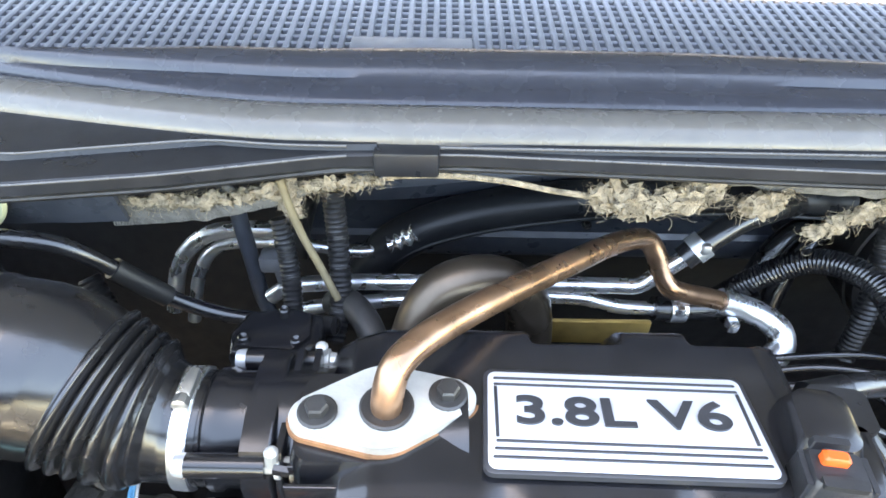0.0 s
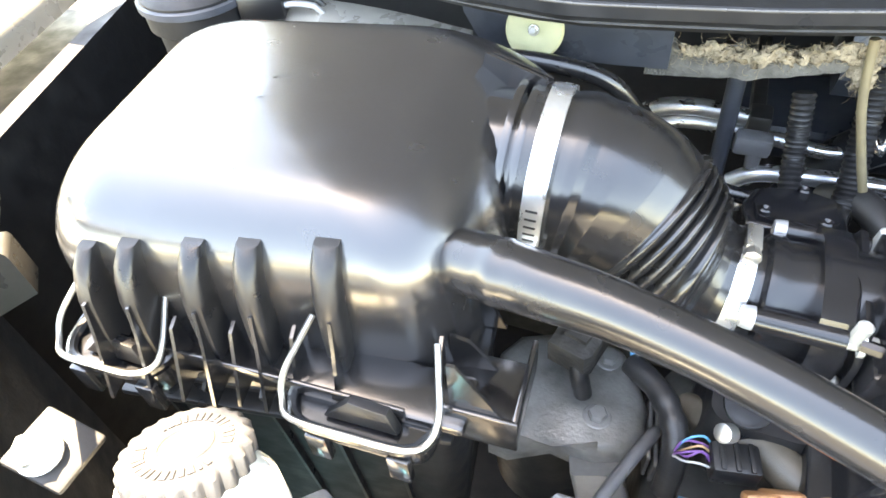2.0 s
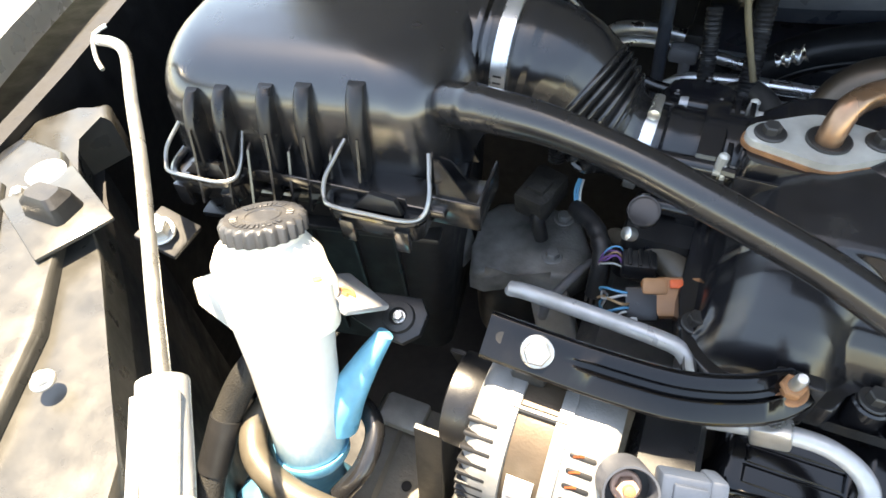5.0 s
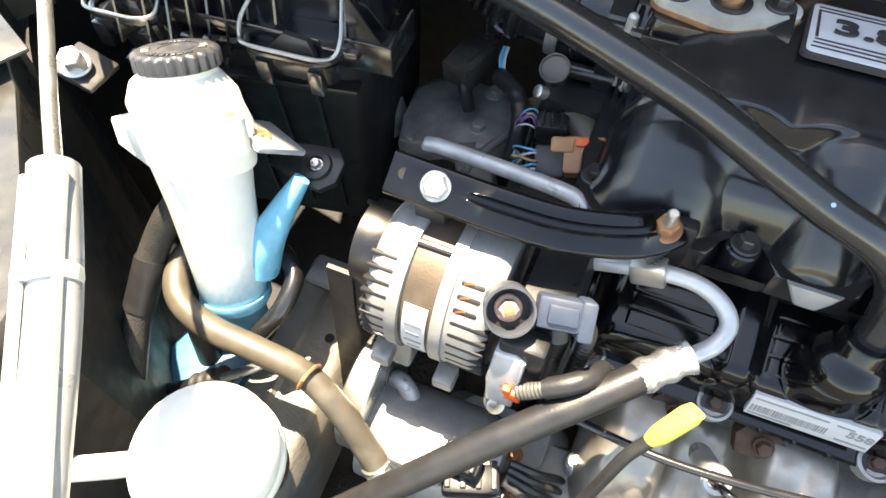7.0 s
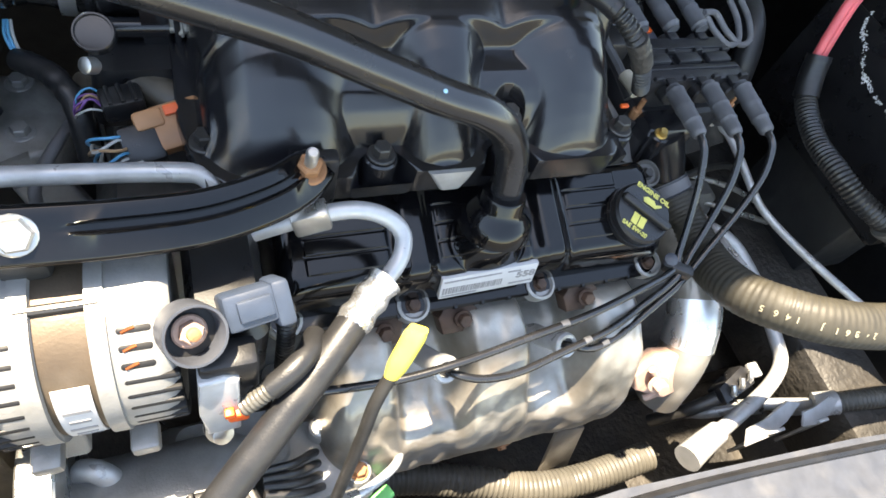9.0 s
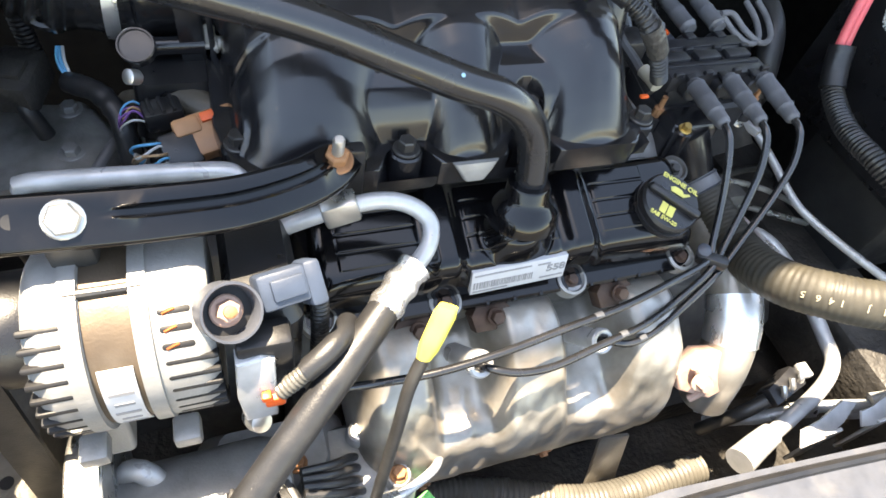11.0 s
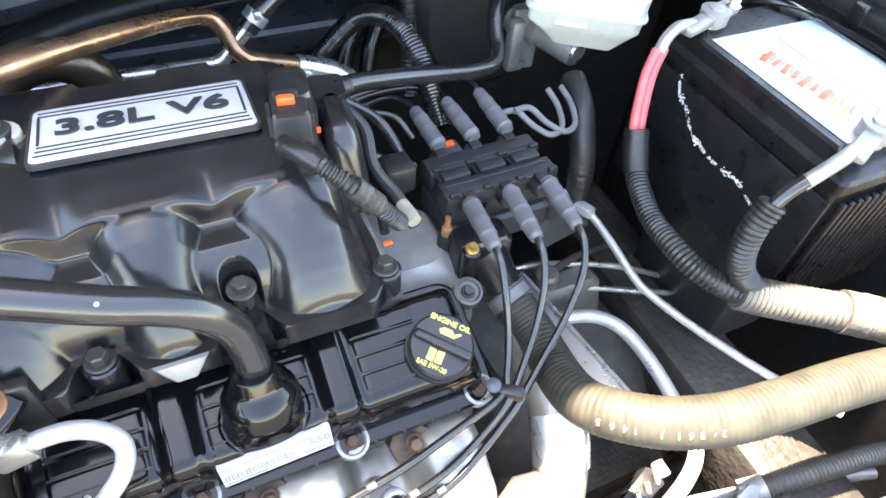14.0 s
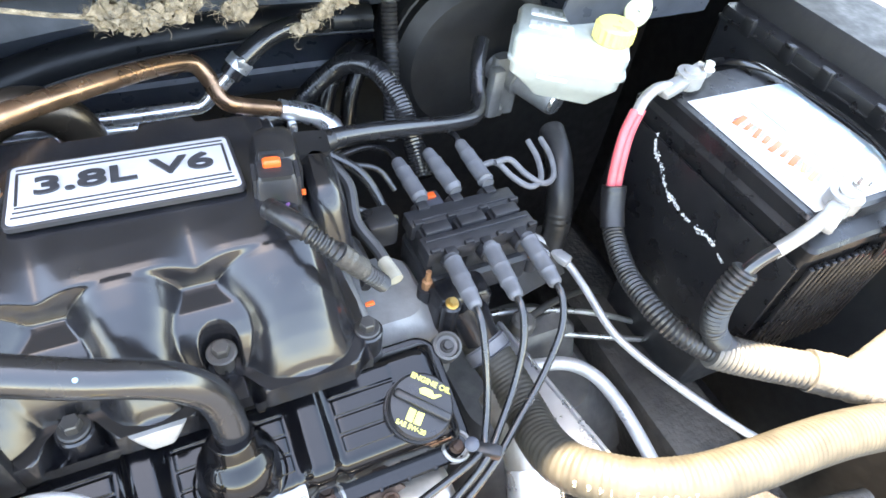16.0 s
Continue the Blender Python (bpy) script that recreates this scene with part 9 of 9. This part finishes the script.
    for i, p in enumerate(line):
        tan = (line[min(i + 1, len(line) - 1)] - line[max(i - 1, 0)]).normalized()
        side = tan.cross(Vector((0.25, -0.35, 1.0))).normalized()
        nrm = side.cross(tan).normalized()
        rings.append([p + side * a + nrm * b for a, b in ((-0.0075, 0.0), (-0.0070, 0.0016), (0.0, 0.0022), (0.0070, 0.0016), (0.0075, 0.0), (0.0070, -0.0012), (-0.0070, -0.0012))])
    part("strap", rings_to_bm(rings), GLOSS, st, sharp=50)
    part("buckle", box((0.5455, 0.258, 0.936), (0.022, 0.012, 0.014), 0.003), PLASTIC_MATT, st)


battery()


def battery_cables():
    r = thing("positive_battery_cable", (0.40, 0.19, 0.95), "faded red battery cable entering a black corrugated conduit", "battery cable")
    part("lug", tube([(0.448, 0.206, 0.964), (0.425, 0.202, 0.966), (0.408, 0.196, 0.958), (0.400, 0.190, 0.948)], 0.0062, 12), LEAD, r)
    for dx in (-0.0042, 0.0042):
        part("red_core", tube([(0.402 + dx, 0.192, 0.952), (0.390 + dx, 0.184, 0.930), (0.382 + dx, 0.172, 0.900), (0.378 + dx, 0.160, 0.868)], 0.0052, 12), RED, r, "faded red cable")
    part("conduit", corrugated([(0.379, 0.163, 0.875), (0.372, 0.140, 0.845), (0.362, 0.110, 0.835), (0.352, 0.075, 0.832), (0.347, 0.035, 0.835), (0.352, 0.005, 0.832), (0.370, -0.020, 0.826), (0.395, -0.036, 0.818)], 0.0120, 0.0048, 0.0016, 16), LOOM, r)
    part("tape", tube([(0.379, 0.163, 0.877), (0.375, 0.150, 0.857), (0.370, 0.135, 0.842)], lambda f, s: 0.0135 + 0.0006 * noise.noise(Vector((s * 300, 0, 9))), 14, 0.002), PLASTIC_MATT, r)
    n = thing("negative_battery_cable", (0.38, 0.0, 0.93), "black corrugated negative cable from the front battery post", "battery cable")
    part("lug", tube([(0.455, -0.006, 0.963), (0.430, -0.012, 0.962), (0.408, -0.014, 0.955), (0.392, -0.014, 0.947)], 0.0065, 12), LEAD, n)
    part("cable", tube([(0.395, -0.014, 0.950), (0.382, -0.013, 0.940), (0.372, -0.013, 0.925)], 0.0065, 12), RUBBER, n)
    part("conduit", corrugated([(0.374, -0.012, 0.930), (0.364, -0.014, 0.905), (0.364, -0.018, 0.875), (0.375, -0.024, 0.848), (0.395, -0.032, 0.828), (0.415, -0.040, 0.820)], 0.0125, 0.0050, 0.0018, 16), LOOM, n)
    a = thing("main_conduit", (0.45, -0.05, 0.81), "thick dusty corrugated conduit in front of the battery", "conduit")
    rough = lambda f, s: 0.0215 + 0.0014 * noise.noise(Vector((s * 120, 3, 1))) + 0.0008 * noise.noise(Vector((s * 420, 5, 2)))
    # Corrugated stretches take the sunlit-toned copy of the black loom.
    part("conduit", corrugated([(0.380, -0.026, 0.824), (0.400, -0.037, 0.819), (0.425, -0.052, 0.816), (0.452, -0.069, 0.815), (0.474, -0.083, 0.815)], 0.0190, 0.0058, 0.0016, 22), LOOM_SUNLIT, a, "dusty corrugated conduit in a painted sunlit tone")
    part("tape_wrap", tube([(0.468, -0.079, 0.815), (0.490, -0.094, 0.814), (0.512, -0.110, 0.813), (0.535, -0.124, 0.812)], rough, 22, 0.002), TAPE_PALE, a, "dusty pale harness tape")
    part("branch_tape", tube([(0.505, -0.106, 0.813), (0.525, -0.106, 0.815), (0.548, -0.103, 0.817), (0.575, -0.099, 0.818)], rough, 22, 0.002), TAPE_PALE, a)
    part("branch_conduit", corrugated([(0.568, -0.100, 0.818), (0.600, -0.095, 0.820), (0.630, -0.090, 0.822), (0.655, -0.084, 0.822)], 0.0215, 0.0058, 0.0016, 22), LOOM_SUNLIT, a)
    part("branch_end", tube([(0.648, -0.086, 0.822), (0.660, -0.082, 0.821), (0.672, -0.074, 0.814), (0.680, -0.066, 0.80)], rough, 22, 0.002), TAPE_PALE, a)
    part("lower_branch", tube([(0.528, -0.120, 0.812), (0.555, -0.134, 0.802), (0.60, -0.155, 0.78)], rough, 20, 0.002), TAPE_PALE, a)
    w = thing("red_feed_wire", (0.62, -0.03, 0.88), "thin red feed wire at the battery front", "wire")
    part("wire", tube([(0.612, -0.03, 0.94), (0.618, -0.040, 0.915), (0.618, -0.052, 0.885), (0.610, -0.06, 0.865)], 0.0035, 10), RED, w)


battery_cables()


def fuse_box():
    t = thing("fuse_box", (0.72, 0.15, 0.9), "long black fuse box with latched cover beside the battery", "fuse box")
    part("body", shell([(0.80, 0.748, 0.19, 0.058, 0.178, 0.01), (0.948, 0.748, 0.19, 0.062, 0.180, 0.01), (0.955, 0.748, 0.19, 0.060, 0.178, 0.01)]), PLASTIC_MATT, t)
    part("cover", shell([(0.955, 0.786, 0.232, 0.070, 0.146, 0.01), (0.984, 0.786, 0.232, 0.067, 0.143, 0.010), (0.990, 0.786, 0.232, 0.063, 0.139, 0.012)]), DEEP_BLACK, t, "smooth black cover")
    part("lower_lid", shell([(0.955, 0.752, 0.05, 0.052, 0.036, 0.006), (0.966, 0.752, 0.05, 0.050, 0.034, 0.006)]), PLASTIC_MATT, t)
    part("seam_rib", box((0.6855, 0.19, 0.940), (0.004, 0.355, 0.004), 0.001), PLASTIC_MATT, t)
    for y in (0.055, 0.105, 0.185, 0.245, 0.315):
        part("latch", merge(box((0.684, y, 0.950), (0.008, 0.020, 0.026), 0.003), box((0.682, y, 0.960), (0.010, 0.014, 0.005), 0.0015)), PLASTIC_MATT, t)


fuse_box()


grille()
insulation()
pin_panel(-0.563, -0.414, (-0.508, 0.3400, 1.019), "closing_panel")
pin_panel(0.40, 0.63, (0.509, 0.3455, 0.975), "closing_panel", 0.036)
bulkhead()


# ---- pipes and hoses on the firewall ----
def firewall_pipes():
    specs = [
        ("bright_heater_pipe", "bright aluminium heater pipe bending along the firewall", [(-0.47, 0.46, 0.79), (-0.460, 0.475, 0.835), (-0.442, 0.48, 0.862), (-0.418, 0.48, 0.880), (-0.390, 0.48, 0.886), (-0.365, 0.48, 0.886), (-0.338, 0.48, 0.884)], 0.0085, ALU_TUBE),
        ("bright_heater_pipe", "bright aluminium heater pipe bending along the firewall", [(-0.45, 0.455, 0.78), (-0.440, 0.47, 0.825), (-0.424, 0.478, 0.855), (-0.400, 0.48, 0.868), (-0.361, 0.48, 0.870), (-0.315, 0.48, 0.866), (-0.275, 0.48, 0.860), (-0.250, 0.48, 0.863), (-0.222, 0.48, 0.879)], 0.0068, ALU_TUBE),
        ("bright_coolant_rail", "bright steel coolant rail behind the plenum", [(-0.345, 0.41, 0.862), (-0.328, 0.41, 0.875), (-0.30, 0.41, 0.880), (-0.244, 0.41, 0.883), (-0.124, 0.41, 0.884), (-0.03, 0.41, 0.883), (-0.006, 0.41, 0.884), (0.008, 0.412, 0.895), (0.033, 0.414, 0.919)], 0.0075, ALU_TUBE),
        ("bright_coolant_rail", "bright steel coolant rail behind the plenum", [(-0.335, 0.41, 0.838), (-0.313, 0.41, 0.848), (-0.223, 0.41, 0.861), (-0.132, 0.41, 0.869), (-0.061, 0.41, 0.867), (-0.040, 0.41, 0.862), (-0.017, 0.41, 0.856), (0.020, 0.41, 0.854)], 0.0068, ALU_TUBE),
        ("dark_vacuum_hose", "thin black hose curving over the air box corner", [(-0.60, 0.30, 1.00), (-0.54, 0.305, 1.012), (-0.49, 0.31, 1.012), (-0.45, 0.318, 1.0), (-0.425, 0.328, 0.97), (-0.40, 0.34, 0.93), (-0.36, 0.345, 0.905), (-0.30, 0.34, 0.902), (-0.27, 0.33, 0.91)], 0.0062, RUBBER),
        ("grey_hose", "thin grey rubber hose looping down the firewall", [(-0.372, 0.424, 0.985), (-0.364, 0.422, 0.965), (-0.361, 0.42, 0.93), (-0.359, 0.42, 0.89), (-0.356, 0.418, 0.85), (-0.345, 0.41, 0.825)], 0.0072, PLASTIC_GREY),
        ("breather_pipe", "dusty grey bent pipe beside the throttle body", [(-0.28, 0.375, 0.89), (-0.262, 0.36, 0.905), (-0.245, 0.335, 0.905), (-0.235, 0.31, 0.895), (-0.232, 0.295, 0.87), (-0.232, 0.29, 0.84)], 0.0115, STEEL_DARK),
        ("tan_lead", "thin tan insulated lead hanging from the cowl", [(-0.300, 0.350, 1.035), (-0.292, 0.348, 0.995), (-0.278, 0.345, 0.955), (-0.268, 0.340, 0.93)], 0.0030, RUBBER_TAN),
    ]
    for name, label, pts, r, m in specs:
        t = thing(name, pts[0], label, "pipe" if "pipe" in name or "rail" in name else "hose")
        part("run", tube(pts, r, 16), m, t)
        if name == "dark_vacuum_hose":
            part("end_cuff", tube([Vector(pts[-1]), Vector(pts[-1]).lerp(Vector(pts[-2]), 0.3), Vector(pts[-1]).lerp(Vector(pts[-2]), 0.6)], r + 0.0016, 14), PLASTIC_MATT, t)
            part("foam_sleeve", tube([Vector(pts[4]), Vector(pts[4]).lerp(Vector(pts[5]), 0.5), Vector(pts[5])], r + 0.0022, 14), LOOM, t)
    k = thing("pipe_clip", (-0.30, 0.57, 0.87), "dark steel clip holding the heater pipes to the firewall", "clip")
    part("strap", box((-0.330, 0.478, 0.876), (0.020, 0.026, 0.038), 0.004), STEEL_DARK, k)
    part("stand_off", box((-0.330, 0.570, 0.872), (0.014, 0.170, 0.014), 0.003), STEEL_DARK, k)
    part("crimp_nut", tube([(-0.238, 0.48, 0.870), (-0.225, 0.48, 0.877), (-0.212, 0.48, 0.886)], lambda f, q: 0.0098 + 0.0012 * math.cos(f * 6 * math.pi), 14, 0.0015), ALU_TUBE, k, "crimped bright pipe end")
    k = thing("hose_tee", (-0.345, 0.42, 0.90), "grey plastic tee joint on the thin firewall hose", "hose fitting")
    part("tee_body", box((-0.336, 0.418, 0.900), (0.030, 0.018, 0.018), 0.004), LOOP_GREY, k)
    part("tee_foot", tube([(-0.333, 0.416, 0.895), (-0.332, 0.414, 0.882), (-0.332, 0.412, 0.862)], lambda f, q: 0.0070 - 0.0025 * f, 12), LOOP_GREY, k)
    for pts, r in (([(-0.275, 0.40, 0.99), (-0.272, 0.385, 0.95), (-0.270, 0.36, 0.91), (-0.275, 0.335, 0.885)], 0.0095), ([(-0.318, 0.39, 0.97), (-0.312, 0.375, 0.93), (-0.308, 0.35, 0.90), (-0.305, 0.33, 0.88)], 0.0085), ([(-0.47, 0.36, 0.93), (-0.455, 0.345, 0.90), (-0.445, 0.33, 0.86), (-0.44, 0.32, 0.80)], 0.0095)):
        t = thing("wiring_conduit", pts[0], "black corrugated wiring conduit behind the throttle body", "conduit", "conduits behind the throttle body")
        part("conduit", corrugated(pts, r), RUBBER_MATT, t)
    for start, pts in (((0.033, 0.414, 0.919), [(0.028, 0.4135, 0.914), (0.045, 0.418, 0.930), (0.075, 0.43, 0.945), (0.115, 0.45, 0.945), (0.16, 0.49, 0.92)]), ((0.020, 0.41, 0.854), [(0.014, 0.41, 0.8545), (0.045, 0.412, 0.853), (0.085, 0.42, 0.848), (0.13, 0.45, 0.83)])):
        t = thing("crimped_joint", start, "black hose with a bright clamp on the coolant rail", "hose")
        part("hose", tube(pts, 0.0115, 16), RUBBER, t)
        a, b = Vector(pts[0]).lerp(Vector(pts[1]), 0.45), Vector(pts[0]).lerp(Vector(pts[1]), 0.95)
        part("clamp", tube([a, a.lerp(b, 0.5), b], 0.0135, 20), ALU_TUBE, t)
        part("clamp_ear", box(tuple(a.lerp(b, 0.5) + Vector((0, -0.012, 0.008))), (0.008, 0.007, 0.010), 0.002), ALU_TUBE, t)
    g = thing("gold_bracket", (-0.05, 0.40, 0.83), "gold-passivated bracket below the coolant rails", "bracket")
    part("plate", box((-0.045, 0.395, 0.838), (0.11, 0.006, 0.030), 0.003), BRASS, g)


firewall_pipes()


def bay_clutter():
    """Dim things between the coil pack and the battery."""
    t = thing("rubber_elbow", (0.36, 0.27, 0.80), "dusty black rubber elbow hose beside the battery", "hose")
    part("elbow", tube([(0.372, 0.215, 0.72), (0.374, 0.222, 0.775), (0.376, 0.240, 0.815), (0.386, 0.270, 0.835), (0.400, 0.31, 0.84)], 0.0165, 18), RUBBER_MATT, t)
    part("worn_end", tube([(0.373, 0.218, 0.757), (0.374, 0.224, 0.780), (0.376, 0.236, 0.805)], lambda f, s: 0.0172 + 0.001 * noise.noise(Vector((s * 260, 1, 2))), 18, 0.002), LOOM, t)
    b = thing("shift_cable_bracket", (0.33, 0.20, 0.70), "dark oxidised pressed bracket on the gearbox", "bracket")
    part("plate", prism([(-0.04, -0.03), (0.045, -0.026), (0.05, 0.012), (0.01, 0.035), (-0.035, 0.028)], -0.002, 0.002, basis((0.325, 0.190, 0.735), (1, 0.2, -0.1), (-0.2, 0.8, 0.5)), 0.001), STEEL_DARK, b)
    bolt_part(b, (0.345, 0.196, 0.742), (0, -0.5, 0.85), 0.006, 0.007, 0.009, STEEL)
    g = thing("gearbox_linkage", (0.34, 0.16, 0.62), "grimy cast linkage and levers on the gearbox", "linkage")
    part("lever", shell([(0.60, 0.33, 0.14, 0.06, 0.022, 0.01), (0.655, 0.33, 0.145, 0.05, 0.018, 0.009), (0.664, 0.33, 0.145, 0.04, 0.012, 0.008)]), ALU_DARK, g)
    part("pivot", lathe([(0.016, 0.62), (0.016, 0.680), (0.012, 0.684), (0.004, 0.684)], (0.305, 0.150, 0), (0, 0, 1), 22), ALU_DARK, g)
    part("rod", tube([(0.305, 0.150, 0.678), (0.36, 0.165, 0.676), (0.42, 0.175, 0.665), (0.46, 0.18, 0.64)], 0.005, 10), STEEL_DARK, g)
    w = thing("chassis_rail", (0.46, 0.1, 0.55), "dark painted chassis rail under the battery tray", "chassis rail")
    part("rail", box((0.47, 0.04, 0.555), (0.10, 0.62, 0.12), 0.012), GRIME, w)
    part("tray_post", box((0.53, 0.10, 0.675), (0.10, 0.16, 0.14), 0.006), BODY_DARK, w)
    c = thing("wire_clip", (0.40, 0.30, 0.86), "pale plastic clip beside the master cylinder", "clip")
    part("stalk", tube([(0.395, 0.292, 0.835), (0.396, 0.30, 0.80), (0.40, 0.31, 0.76)], 0.003, 8), RUBBER, c)
    part("clip", box((0.395, 0.290, 0.838), (0.014, 0.006, 0.012), 0.0015), MC_WHITE, c)


bay_clutter()
